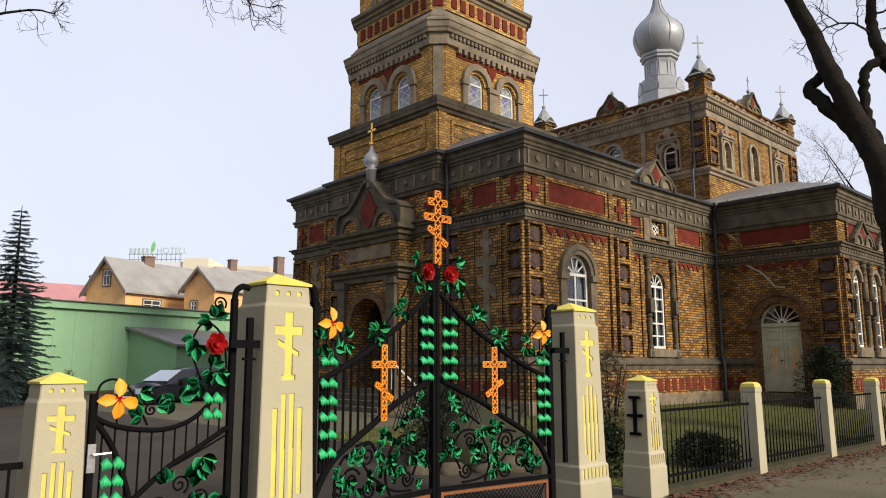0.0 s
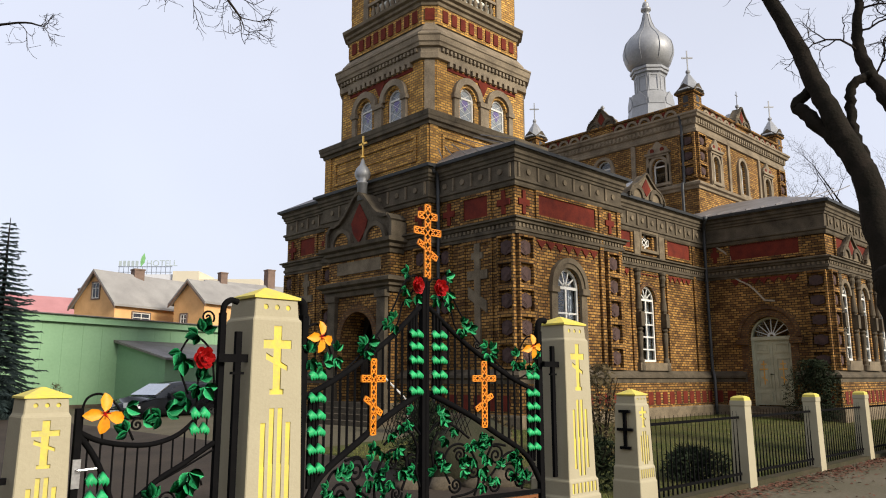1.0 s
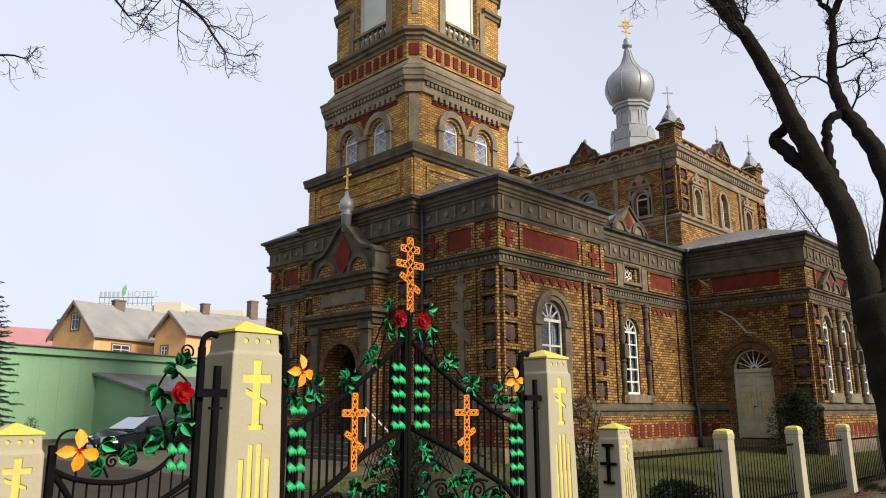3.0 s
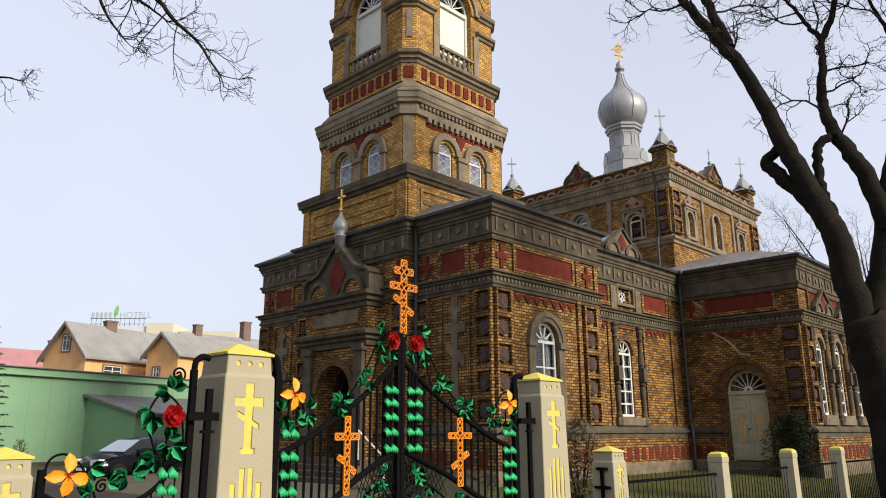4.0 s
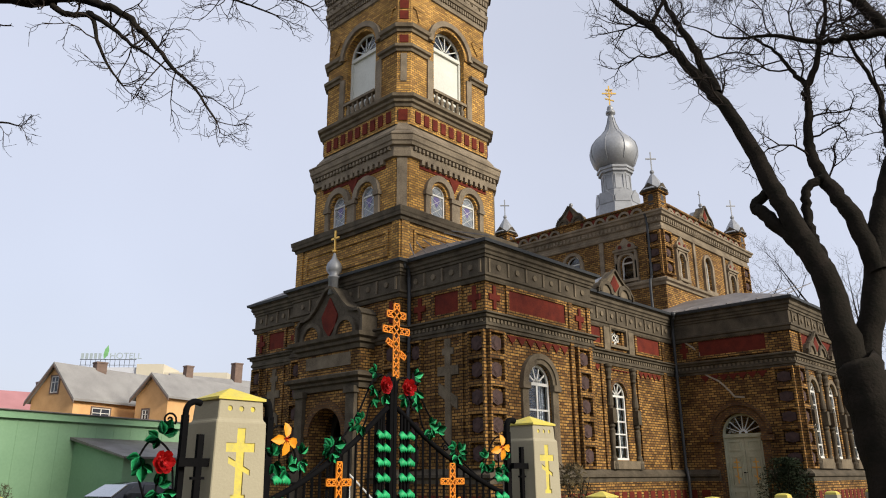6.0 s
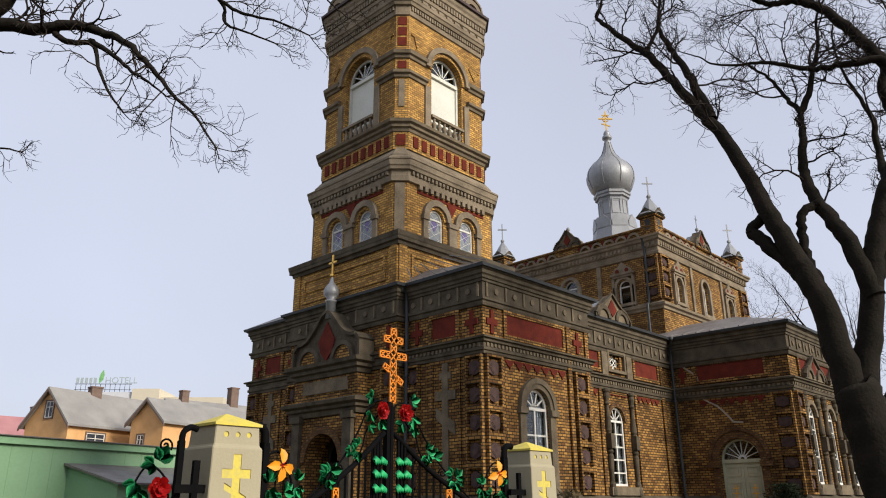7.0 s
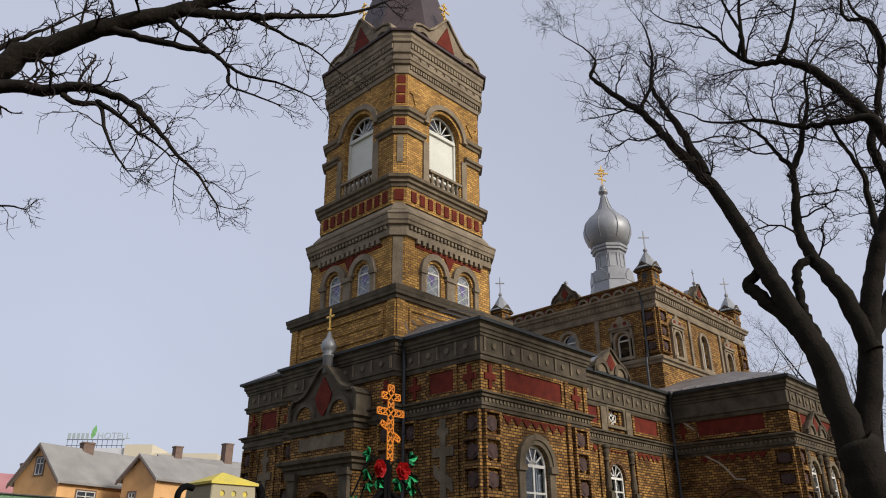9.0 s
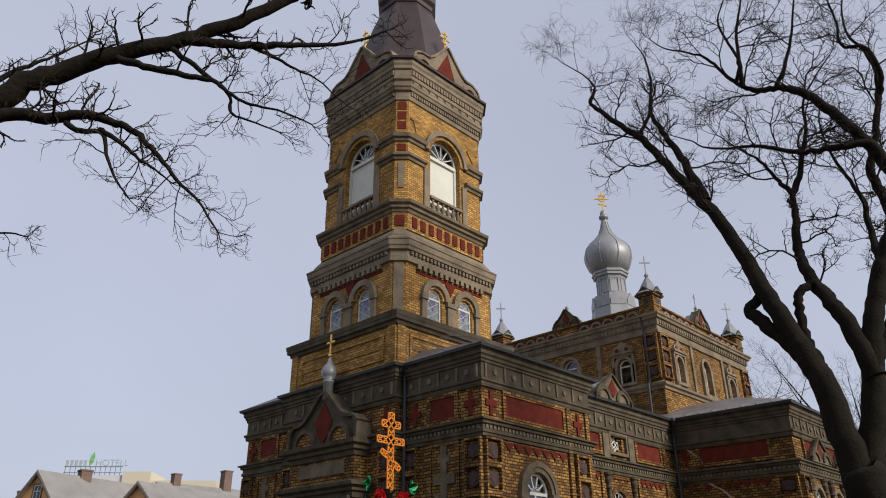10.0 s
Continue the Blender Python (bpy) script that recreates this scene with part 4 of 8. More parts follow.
def roofs():
    b = bmesh.new()
    e = 0.3
    def hip(x0, x1, y0, y1, z, rx0, rx1, ry0, ry1, rz):
        o = [(x0, y0, z), (x1, y0, z), (x1, y1, z), (x0, y1, z)]
        i = [(rx0, ry0, rz), (rx1, ry0, rz), (rx1, ry1, rz), (rx0, ry1, rz)]
        vo, vi = [b.verts.new(p) for p in o], [b.verts.new(p) for p in i]
        for k in range(4):
            b.faces.new((vo[k], vo[(k + 1) % 4], vi[(k + 1) % 4], vi[k]))
        b.faces.new(vi)
    hip(XW - e, XB + e, YS - e, YN + e, EAVE_B + 0.04, TX - 1.5, TX + 1.5, TY - 2.6, TY + 2.6, 8.85)
    hip(XB - 0.5, XE, YV - e, YN + 0.2, EAVE_N + 0.04, XB, XE, CY - 2.0, CY + 2.0, 9.2)
    hip(XT - e, XE + e, YT - e, 28.8 + e, EAVE_N + 0.05, 30.05, 30.25, YT + 3, 25.6, 8.95)
    cpart("roof", b, ZINC_ROOF, "low grey standing-seam metal roof")
    b = bmesh.new()
    for i in range(9):
        y = YS - 0.4 + i * 0.5
        tube(b, [(XW - 0.25, y, EAVE_B + 0.07), (TX - 2.6, y + (0.0 if y > TY - 2.6 else (TY - 2.6 - y) * 0.4), 8.62)], 0.018, 4)
    for i in range(9):
        y = YT - 0.2 + i * 0.55
        tube(b, [(XT - 0.25, y, EAVE_N + 0.09), (XT + 3.2, y + 0.2, EAVE_N + 1.15)], 0.02, 4)
    cpart("roof_seam", b, ZINC_ROOF)


def drainpipe(x, y, z0, z1, nx, ny):
    b = bmesh.new()
    tube(b, smooth_path([(x + nx * 0.36, y + ny * 0.36, z1), (x + nx * 0.33, y + ny * 0.33, z1 - 0.2), (x + nx * 0.14, y + ny * 0.14, z1 - 0.75), (x + nx * 0.14, y + ny * 0.14, 2.1), (x + nx * 0.14, y + ny * 0.14, 1.95), (x + nx * 0.32, y + ny * 0.32, 1.55), (x + nx * 0.32, y + ny * 0.32, z0)], 3), 0.06, 8)
    tube(b, [(x + nx * 0.36, y + ny * 0.36, z1 - 0.12), (x + nx * 0.36, y + ny * 0.36, z1 + 0.05)], [0.07, 0.13], 8)
    for z in (2.4, 3.8, 5.2):
        tube(b, [(x + nx * 0.14, y + ny * 0.14, z), (x + nx * 0.14, y + ny * 0.14, z + 0.06)], 0.075, 8)
    cpart("drainpipe", b, PIPE, "dark grey metal drainpipe", smooth=True)


walls()
cornices()
south_block()
nave_wall()
transept()
west_front()
roofs()
drainpipe(XT - 0.1, YV - 0.1, 0.3, EAVE_N, -0.7, -0.7)
lp = bmesh.new()
tube(lp, smooth_path([(CX - LW - 0.3, CY - LW + 0.55, 12.7), (CX - LW - 0.12, CY - LW + 0.55, 12.2), (CX - LW - 0.12, CY - LW + 0.55, 9.9), (CX - LW - 0.3, CY - LW + 0.55, 9.6), (CX - LW - 0.3, CY - LW + 0.55, 8.2)], 4), 0.06, 8)
cpart("drainpipe", lp, PIPE, "grey metal drainpipe", smooth=True)
drainpipe(XW, TY - 2.95, 0.3, EAVE_B, -1.0, 0.0)


# ---- tower ----
def ring(bm, h, c, profile):
    sweep(bm, octa(TX, TY, h, c), profile, True)


H2, H3, CH = 2.50, 2.32, 0.34
TOP = 20.57                               # top of the belfry cornice
SIDES = [(-1, 0, 0, 1), (0, -1, 1, 0), (1, 0, 0, 1), (0, 1, 1, 0)]


def faces_of(cx, cy, h):
    """The four wall frames of a square body, u measured from the middle."""
    return [Face(cx + nx * h, cy + ny * h, ux, uy, nx, ny) for nx, ny, ux, uy in SIDES]


def tower():
    # base above the roofs
    b = bmesh.new()
    for F in faces_of(TX, TY, 2.75):
        wall_face(b, F, -2.75, 2.75, 7.4, 9.6, [])
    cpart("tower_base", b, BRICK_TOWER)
    b = bmesh.new()
    for F in faces_of(TX, TY, 2.75):
        frame_of(b, F, -2.2, 2.2, 8.35, 9.25, 0.11, 0.0, 0.05)
        fbox(b, F, -2.05, 2.05, 8.75, 8.83, 0.0, 0.04)
        fbox(b, F, -2.75, -2.4, 8.0, 9.5, 0.0, 0.06)
        fbox(b, F, 2.4, 2.75, 8.0, 9.5, 0.0, 0.06)
    cpart("brick_frame", b, BRICK_TOWER)
    b = bmesh.new()
    sweep(b, square(TX, TY, 2.75), [(0.0, 9.45), (0.08, 9.45), (0.1, 9.55), (0.18, 9.58), (0.18, 9.68), (0.2, 9.72), (0.22, 9.86), (0.0, 9.98), (-0.5, 10.0)], True)
    cpart("tower_cornice", b, STONE_DARK, "dark grey stone cornice")
    # second stage with paired windows
    b = bmesh.new()
    for F in faces_of(TX, TY, H2):
        wall_face(b, F, -(H2 - CH), H2 - CH, 9.9, 12.0, [(-0.78, 0.7, 10.0, 10.88, 0.35), (0.78, 0.7, 10.0, 10.88, 0.35)], 0.3, 12)
    for sx in (-1, 1):
        for sy in (-1, 1):
            a, c = (TX + sx * H2, TY + sy * (H2 - CH)), (TX + sx * (H2 - CH), TY + sy * H2)
            q = [b.verts.new((*p, z)) for p, z in ((a, 9.9), (c, 9.9), (c, 12.0), (a, 12.0))]
            b.faces.new(q)
    cpart("tower_wall", b, BRICK_TOWER, "ochre brick tower stage with paired round-headed windows")
    for sx in (-1, 1):
        for sy in (-1, 1):
            k = math.sqrt(0.5)
            G = Face(TX + sx * (H2 - CH / 2), TY + sy * (H2 - CH / 2), -sy * k, sx * k, sx * k, sy * k)
            b = bmesh.new()
            fbox(b, G, -0.17, 0.17, 9.95, 11.85, 0.0, 0.05)
            cpart("corner_strip", b, STONE_TOWER, "plain grey stone strip on the cut corner")
    for F in faces_of(TX, TY, H2):
        b = bmesh.new()
        for u in (-0.78, 0.78):
            farch(b, F, u, 10.88, 0.36, 0.46, 0.0, 0.05, n=12)
        cpart("brick_arch", b, BRICK_TOWER)
        b = bmesh.new()
        for u in (-0.78, 0.78):
            farch(b, F, u, 10.88, 0.46, 0.68, 0.0, 0.14, n=14)
        for u, w in ((-1.36, 0.1), (0.0, 0.2), (1.36, 0.1)):
            fbox(b, F, u - w, u + w, 10.0, 10.72, 0.0, 0.1)
            fbox(b, F, u - w - 0.05, u + w + 0.05, 10.72, 10.88, 0.0, 0.15)
        cpart("window_surround", b, STONE_TOWER, "grey stone hood moulds over a pair of windows")
        b = bmesh.new()
        fpoly(b, F, [(-0.3, 11.7), (0.3, 11.7), (0.0, 11.15)], 0.0, 0.04)
        fbox(b, F, -1.7, 1.7, 11.6, 11.72, 0.0, 0.03)
        cpart("red_field", b, RED)
        for u in (-0.78, 0.78):
            w = arched_window(F, u, 0.7, 10.0, 10.88, 0.1, 0, 1, False, 0.045, False, FROSTED_SKY)
            b = bmesh.new()
            for z in (10.12, 10.42, 10.72, 11.02):
                for s in (-1, 1):
                    fpoly(b, F, [(u - 0.33 * s, z - 0.3), (u - 0.33 * s, z - 0.286), (u + 0.33 * s, z + 0.139), (u + 0.33 * s, z + 0.125)], -0.096, -0.085)
            cpart("lattice_bar", b, WHITE, parent=w)
            b = bmesh.new()
            fpoly(b, F, [(u, 10.45), (u + 0.17, 10.72), (u, 10.98), (u - 0.17, 10.72)], -0.097, -0.09)
            cpart("stained_pane", b, STAINED, "bluish glass lozenge", w)
        b = bmesh.new()
        n = 13
        for i in range(n):
            u = -(H2 - 0.75) + 2 * (H2 - 0.75) * (i + 0.5) / n
            fbox(b, F, u - 0.075, u + 0.075, 11.72, 11.95, 0.0, 0.13)
        for i in range(23):
            u = -2.12 + 4.24 * (i + 0.5) / 23
            fbox(b, F, u - 0.05, u + 0.05, 12.12, 12.24, 0.1, 0.19)
        cpart("dentil_course", b, STONE_TOWER)
    b = bmesh.new()
    ring(b, H2, CH, [(0.0, 11.86), (0.12, 11.88), (0.13, 12.08), (0.1, 12.1), (0.1, 12.26), (0.2, 12.28), (0.22, 12.38), (0.26, 12.42), (0.28, 12.60), (0.31, 12.62), (0.31, 12.67), (0.05, 12.86), (0.05, 12.9), (-0.19, 13.22), (-0.19, 13.26)])
    cpart("tower_cornice", b, STONE_TOWER, "grey stone cornice with a sloped cement skirt")
    # red panel band
    b = bmesh.new()
    ring(b, H3, CH, [(0.06, 13.2), (0.06, 13.9)])
    cpart("tower_band", b, BRICK_TOWER)
    for F in faces_of(TX, TY, H3):
        for i in range(9):
            u = -(H3 - CH) + 0.1 + (2 * (H3 - CH) - 0.2) * (i + 0.5) / 9
            b = bmesh.new()
            fbox(b, F, u - 0.12, u + 0.12, 13.34, 13.76, 0.05, 0.1)
            cpart("red_band_panel", b, RED)
    for sx in (-1, 1):
        for sy in (-1, 1):
            k = math.sqrt(0.5)
            G = Face(TX + sx * (H3 - CH / 2), TY + sy * (H3 - CH / 2), -sy * k, sx * k, sx * k, sy * k)
            b = bmesh.new()
            fbox(b, G, -0.16, 0.16, 13.34, 13.76, 0.0, 0.1)
            for z in (17.42, 17.86, 18.3):
                fbox(b, G, -0.16, 0.16, z, z + 0.34, 0.0, 0.025)
            fbox(b, G, -0.16, 0.16, 16.46, 16.76, 0.0, 0.025)
            cpart("red_band_panel", b, RED)
            b = bmesh.new()
            fbox(b, G, -0.11, 0.11, 14.9, 16.0, 0.0, 0.03)
            cpart("corner_strip", b, STONE_TOWER)
    b = bmesh.new()
    ring(b, H3, CH, [(0.04, 13.84), (0.1, 13.88), (0.12, 13.98), (0.2, 14.02), (0.2, 14.12), (0.3, 14.17), (0.32, 14.28), (0.0, 14.36)])
    cpart("tower_cornice", b, STONE, "grey stone cornice under the belfry")
    # belfry stage
    b = bmesh.new()
    for F in faces_of(TX, TY, H3):
        wall_face(b, F, -(H3 - CH), H3 - CH, 14.2, 18.9, [(0.0, 1.64, 14.34, 16.92, 0.82)], 0.42, 18)
    for sx in (-1, 1):
        for sy in (-1, 1):
            a, c = (TX + sx * H3, TY + sy * (H3 - CH)), (TX + sx * (H3 - CH), TY + sy * H3)
            q = [b.verts.new((*p, z)) for p, z in ((a, 14.2), (c, 14.2), (c, 18.9), (a, 18.9))]
            b.faces.new(q)
    cpart("belfry_wall", b, BRICK_TOWER, "ochre brick belfry stage with tall round-headed openings")
    for F in faces_of(TX, TY, H3):
        b = bmesh.new()
        farch(b, F, 0, 16.92, 0.83, 0.97, 0.0, 0.06, n=18)
        cpart("brick_arch", b, BRICK_TOWER)
        b = bmesh.new()
        farch(b, F, 0, 16.92, 0.97, 1.18, 0.0, 0.15, n=18)
        for s in (-1, 1):
            fbox(b, F, s * 1.05 - 0.13, s * 1.05 + 0.13, 14.34, 16.1, 0.0, 0.07)
        cpart("belfry_arch", b, STONE_TOWER, "grey stone hood mould and jambs")
        b = bmesh.new()
        for s in (-1, 1):
            fpoly(b, F, [(s * 1.25, 17.9), (s * 1.75, 17.9), (s * 1.6, 17.45)], 0.0, 0.04)
            fbox(b, F, s * 1.6 - 0.28, s * 1.6 + 0.28, 17.9, 17.98, 0.0, 0.05)
        cpart("brick_spandrel", b, BRICK_TOWER)
        b = bmesh.new()
        fbox(b, F, -0.81, 0.81, 14.34, 16.8, -0.3, -0.25)
        board = cpart("belfry_board", b, BOARD, "pale boarded belfry opening")
        b = bmesh.new()
        farch(b, F, 0, 16.92, 0.72, 0.83, -0.3, -0.2, n=16)
        fbox(b, F, -0.78, 0.78, 16.8, 16.94, -0.3, -0.16)
        for s in (-1, 1):
            fbox(b, F, s * 0.77 - 0.05, s * 0.77 + 0.05, 14.34, 16.8, -0.28, -0.18)
        for i in range(1, 6):
            a = math.pi * i / 6
            c, s = math.cos(a), math.sin(a)
            fpoly(b, F, [(0.1 * c - s * 0.018, 16.94 + 0.1 * s + c * 0.018), (0.1 * c + s * 0.018, 16.94 + 0.1 * s - c * 0.018), (0.72 * c + s * 0.018, 16.94 + 0.7 * s - c * 0.018), (0.72 * c - s * 0.018, 16.94 + 0.7 * s + c * 0.018)], -0.26, -0.22)
        cpart("fanlight_frame", b, BOARD, parent=board)
        b = bmesh.new()
        fpoly(b, F, [(0.72 * math.cos(math.pi * i / 14), 16.92 + 0.72 * math.sin(math.pi * i / 14)) for i in range(15)], -0.25, -0.24)
        cpart("pane", b, GLASS, parent=board)
        b = bmesh.new()
        fbox(b, F, -0.86, 0.86, 14.92, 15.02, -0.1, 0.1)
        fbox(b, F, -0.86, 0.86, 14.34, 14.42, -0.1, 0.1)
        rail = cpart("balustrade", b, STONE_TOWER, "low grey stone balustrade of turned balusters")
        for i in range(6):
            u = -0.68 + i * 0.272
            x, y, _ = F.at(u, 0, 0)
            b = bmesh.new()
            lathe(b, x, y, [(0.06, 14.42), (0.06, 14.47), (0.04, 14.5), (0.085, 14.6), (0.08, 14.68), (0.035, 14.82), (0.06, 14.87), (0.06, 14.92)], 8)
            cpart("baluster", b, STONE_TOWER, parent=rail, smooth=True)
        b = bmesh.new()
        for i in range(30):
            u = -1.96 + 3.92 * (i + 0.5) / 30
            fbox(b, F, u - 0.04, u + 0.04, 18.93, 19.09, 0.0, 0.11)
        for i in range(26):
            u = -2.05 + 4.1 * (i + 0.5) / 26
            fbox(b, F, u - 0.055, u + 0.055, 19.79, 20.0, 0.15, 0.24)
        for i in range(9):
            u = -2.0 + 4.0 * (i + 0.5) / 9
            fbox(b, F, u - 0.14, u + 0.14, 19.43, 19.55, 0.1, 0.2)
        cpart("dentil_course", b, STONE_TOWER)
    # impost bands wrapped round the cut corners
    for sx in (-1, 1):
        for sy in (-1, 1):
            p = [(TX + sx * H3, TY + sy * 1.1), (TX + sx * H3, TY + sy * (H3 - CH)), (TX + sx * (H3 - CH), TY + sy * H3), (TX + sx * 1.1, TY + sy * H3)]
            if sx * sy > 0:
                p = p[::-1]
            b = bmesh.new()
            sweep(b, p, [(0.0, 16.08), (0.06, 16.08), (0.08, 16.18), (0.16, 16.22), (0.17, 16.32), (0.0, 16.36)])
            sweep(b, p, [(0.0, 16.86), (0.06, 16.88), (0.08, 16.98), (0.16, 17.02), (0.18, 17.16), (0.0, 17.22)])
            cpart("impost_band", b, STONE, "grey stone impost mouldings")
    b = bmesh.new()
    ring(b, H3, CH, [(0.0, 18.70), (0.06, 18.73), (0.07, 18.89), (0.05, 18.91), (0.05, 19.10), (0.14, 19.13), (0.18, 19.23), (0.22, 19.26), (0.23, 19.39), (0.1, 19.44)])
    ring(b, H3, CH, [(0.1, 19.36), (0.14, 19.55), (0.21, 19.60), (0.21, 19.74), (0.18, 19.76), (0.18, 20.03), (0.25, 20.08), (0.25, 20.22), (0.30, 20.30), (0.31, 20.51), (0.0, 20.59), (-0.8, 20.62)])
    cpart("top_cornice", b, STONE_TOWER, "heavy grey dentilled stone top cornice")
    b = bmesh.new()
    ring(b, H3, CH, [(0.28, TOP - 0.1), (0.40, TOP - 0.1), (0.42, TOP - 0.01), (0.2, TOP + 0.05)])
    cpart("gutter", b, ROOF_DARK)
    for F in faces_of(TX, TY, H3 + 0.05):
        b = bmesh.new()
        half = [(1.95, 0.0), (1.8, 0.45), (1.5, 0.6), (1.05, 0.62), (0.75, 0.85), (0.0, 1.75)]
        pts = [(x, TOP + y) for x, y in half] + [(-x, TOP + y) for x, y in half[-2::-1]]
        fpoly(b, F, pts, -0.5, 0.12)
        g = cpart("spire_gable", b, STONE_TOWER, "stone gable with a red field at the foot of the spire")
        b = bmesh.new()
        fpoly(b, F, [(-0.62, 20.83), (0.41, 20.83), (0.0, TOP + 1.4)], 0.12, 0.16)
        cpart("red_field", b, RED, parent=g)
        b = bmesh.new()
        for s in (-1, 1):
            farch(b, F, s * 1.35, TOP + 0.02, 0.3, 0.5, 0.12, 0.2, n=10)
        for (u, z), (u2, z2) in zip(pts, pts[1:]):
            k = math.hypot(u2 - u, z2 - z) or 1
            ex, ez = (z2 - z) / k * 0.09, -(u2 - u) / k * 0.09
            fpoly(b, F, [(u, z), (u2, z2), (u2 + ex, z2 + ez), (u + ex, z + ez)], -0.5, 0.2)
        cpart("gable_moulding", b, STONE_TOWER, parent=g)
        b = bmesh.new()
        fbox(b, F, -0.04, 0.04, 22.27, 23.32, -0.02, 0.02)
        fbox(b, F, -0.3, 0.3, 22.89, 22.97, -0.02, 0.02)
        fbox(b, F, -0.16, 0.16, 23.12, 23.18, -0.02, 0.02)
        fpoly(b, F, [(-0.18, 22.67), (0.18, 22.52), (0.18, 22.58), (-0.18, 22.73)], -0.02, 0.02)
        cpart("gilded_cross", b, GOLD, "gilded three-barred cross", g)
    # octagonal spire foot and collar
    b = bmesh.new()
    lathe(b, TX, TY, [(2.75, 20.57), (2.45, 21.37), (2.2, 22.17), (1.95, 23.07), (1.62, 24.27), (1.35, 25.07), (1.14, 25.62)], 8, math.pi / 8)
    cpart("spire", b, ROOF_DARK, "dark brown sheet-metal octagonal spire")
    b = bmesh.new()
    lathe(b, TX, TY, [(1.1, 25.52), (1.22, 25.57), (1.25, 25.77), (1.4, 25.92), (1.42, 26.27), (1.2, 26.37), (1.15, 27.67), (0.2, 29.07)], 8, math.pi / 8)
    cpart("spire_collar", b, ROOF_DARK)


# ---- crossing lantern with its onion dome ----
def lantern():
    b = bmesh.new()
    F_LS, F_LW = Face(CX, CY - LW, 1, 0, 0, -1), Face(CX - LW, CY, 0, 1, -1, 0)
    south = [(-2.95, 0.5, 9.95, 10.85, 0.25), (-0.28, 0.62, 9.85, 11.15, 0.31), (2.4, 0.5, 9.95, 10.85, 0.25)]
    west = [(-2.83, 0.62, 9.95, 10.75, 0.31), (0.0, 0.8, 10.4, 11.2, 0.4), (2.83, 0.62, 9.95, 10.75, 0.31)]
    wall_face(b, F_LS, -LW, LW, 7.6, 12.6, south, 0.35, 10)
    wall_face(b, F_LW, -LW, LW, 7.6, 12.6, west, 0.35, 10)
    wall_face(b, Face(CX, CY + LW, 1, 0, 0, 1), -LW, LW, 7.6, 12.6, [])
    wall_face(b, Face(CX + LW, CY, 0, 1, 1, 0), -LW, LW, 7.6, 12.6, [])
    cpart("lantern_wall", b, BRICK_UPPER, "brown brick crossing storey above the roofs")
    for F, wins in ((F_LS, south), (F_LW, west)):
        for uc, w, sill, spring, rise in wins:
            arched_window(F, uc, w, sill, spring, 0.15, 1 if F is F_LS else 0, 2 if F is F_LS else 1, False, 0.045, False)
            b = bmesh.new()
            farch(b, F, uc, spring, w / 2 + 0.02, w / 2 + 0.16, 0.0, 0.1, n=10)
            for s in (-1, 1):
                fbox(b, F, uc + s * (w / 2 + 0.12) - 0.09, uc + s * (w / 2 + 0.12) + 0.09, sill - 0.2, spring, 0.0, 0.12)
            fbox(b, F, uc - w / 2 - 0.28, uc + w / 2 + 0.28, sill - 0.14, sill - 0.01, -0.15, 0.16)
            cpart("window_surround", b, STONE_TOWER, "grey stone window surround")
            if abs(uc) > 1:
                b = bmesh.new()
                z = spring + rise + 0.2
                fbox(b, F, uc - 0.58, uc + 0.58, z, z + 0.1, 0.0, 0.2)
                fbox(b, F, uc - 0.52, uc + 0.52, z - 0.1, z, 0.0, 0.14)
                half = [(0.5, 0.1), (0.42, 0.3), (0.24, 0.36), (0.12, 0.5), (0.0, 0.62)]
                fpoly(b, F, [(uc + x, z + y) for x, y in half] + [(uc - x, z + y) for x, y in half[-2::-1]], 0.0, 0.12)
                cpart("aedicule", b, STONE_TOWER, "small stone ogee hood over a window")
                b = bmesh.new()
                for s in (-1, 1):
                    fpoly(b, F, [(uc + s * 0.24 + 0.1 * math.cos(k * math.pi / 4), z + 0.2 + 0.1 * math.sin(k * math.pi / 4)) for k in range(8)], 0.12, 0.14)
                cpart("red_field", b, RED)
                b = bmesh.new()
                for s in (-1, 1):
                    fbox(b, F, uc + s * 0.5 - 0.06, uc + s * 0.5 + 0.06, sill - 0.2, z - 0.1, 0.0, 0.12)
                cpart("half_column", b, STONE_TOWER)
        panel_pier(F, -LW, -LW + 0.75, 9.9, 11.9, 3)
        panel_pier(F, LW - 0.75, LW, 9.9, 11.9, 3)
        for u in (-1.6, 1.6):
            b = bmesh.new()
            fbox(b, F, u - 0.1, u + 0.1, 9.7, 11.9, 0.0, 0.08)
            cpart("half_column", b, STONE_TOWER)
        b = bmesh.new()
        n = 44
        for i in range(n):
            u = -LW + 2 * LW * (i + 0.5) / n
            fbox(b, F, u - 0.055, u + 0.055, 12.3, 12.48, 0.0, 0.17)
        cpart("dentil_course", b, STONE_TOWER)
        # parapet of small round arches with red fields
        b = bmesh.new()
        r = bmesh.new()
        for i in range(12):
            u = -LW + 0.75 + (2 * LW - 1.5) * (i + 0.5) / 12
            if abs(u) < 0.75:
                continue
            farch(b, F, u, 12.82, 0.2, 0.31, 0.0, 0.06, n=8)
            fpoly(r, F, [(u + 0.33 * k + 0.0, 12.86 + z) for k, z in ((0.7, 0.26), (1.3, 0.26), (1.0, -0.02))], 0.0, 0.03)
        cpart("parapet_arch", b, STONE_TOWER)
        cpart("red_field", r, RED)
        gablet(F, 0.0, 13.18, 1.5, 0.95, -0.35, 0.05, roof_back=0.3)
        b = bmesh.new()
        x, y, _ = F.at(0, 0, -0.1)
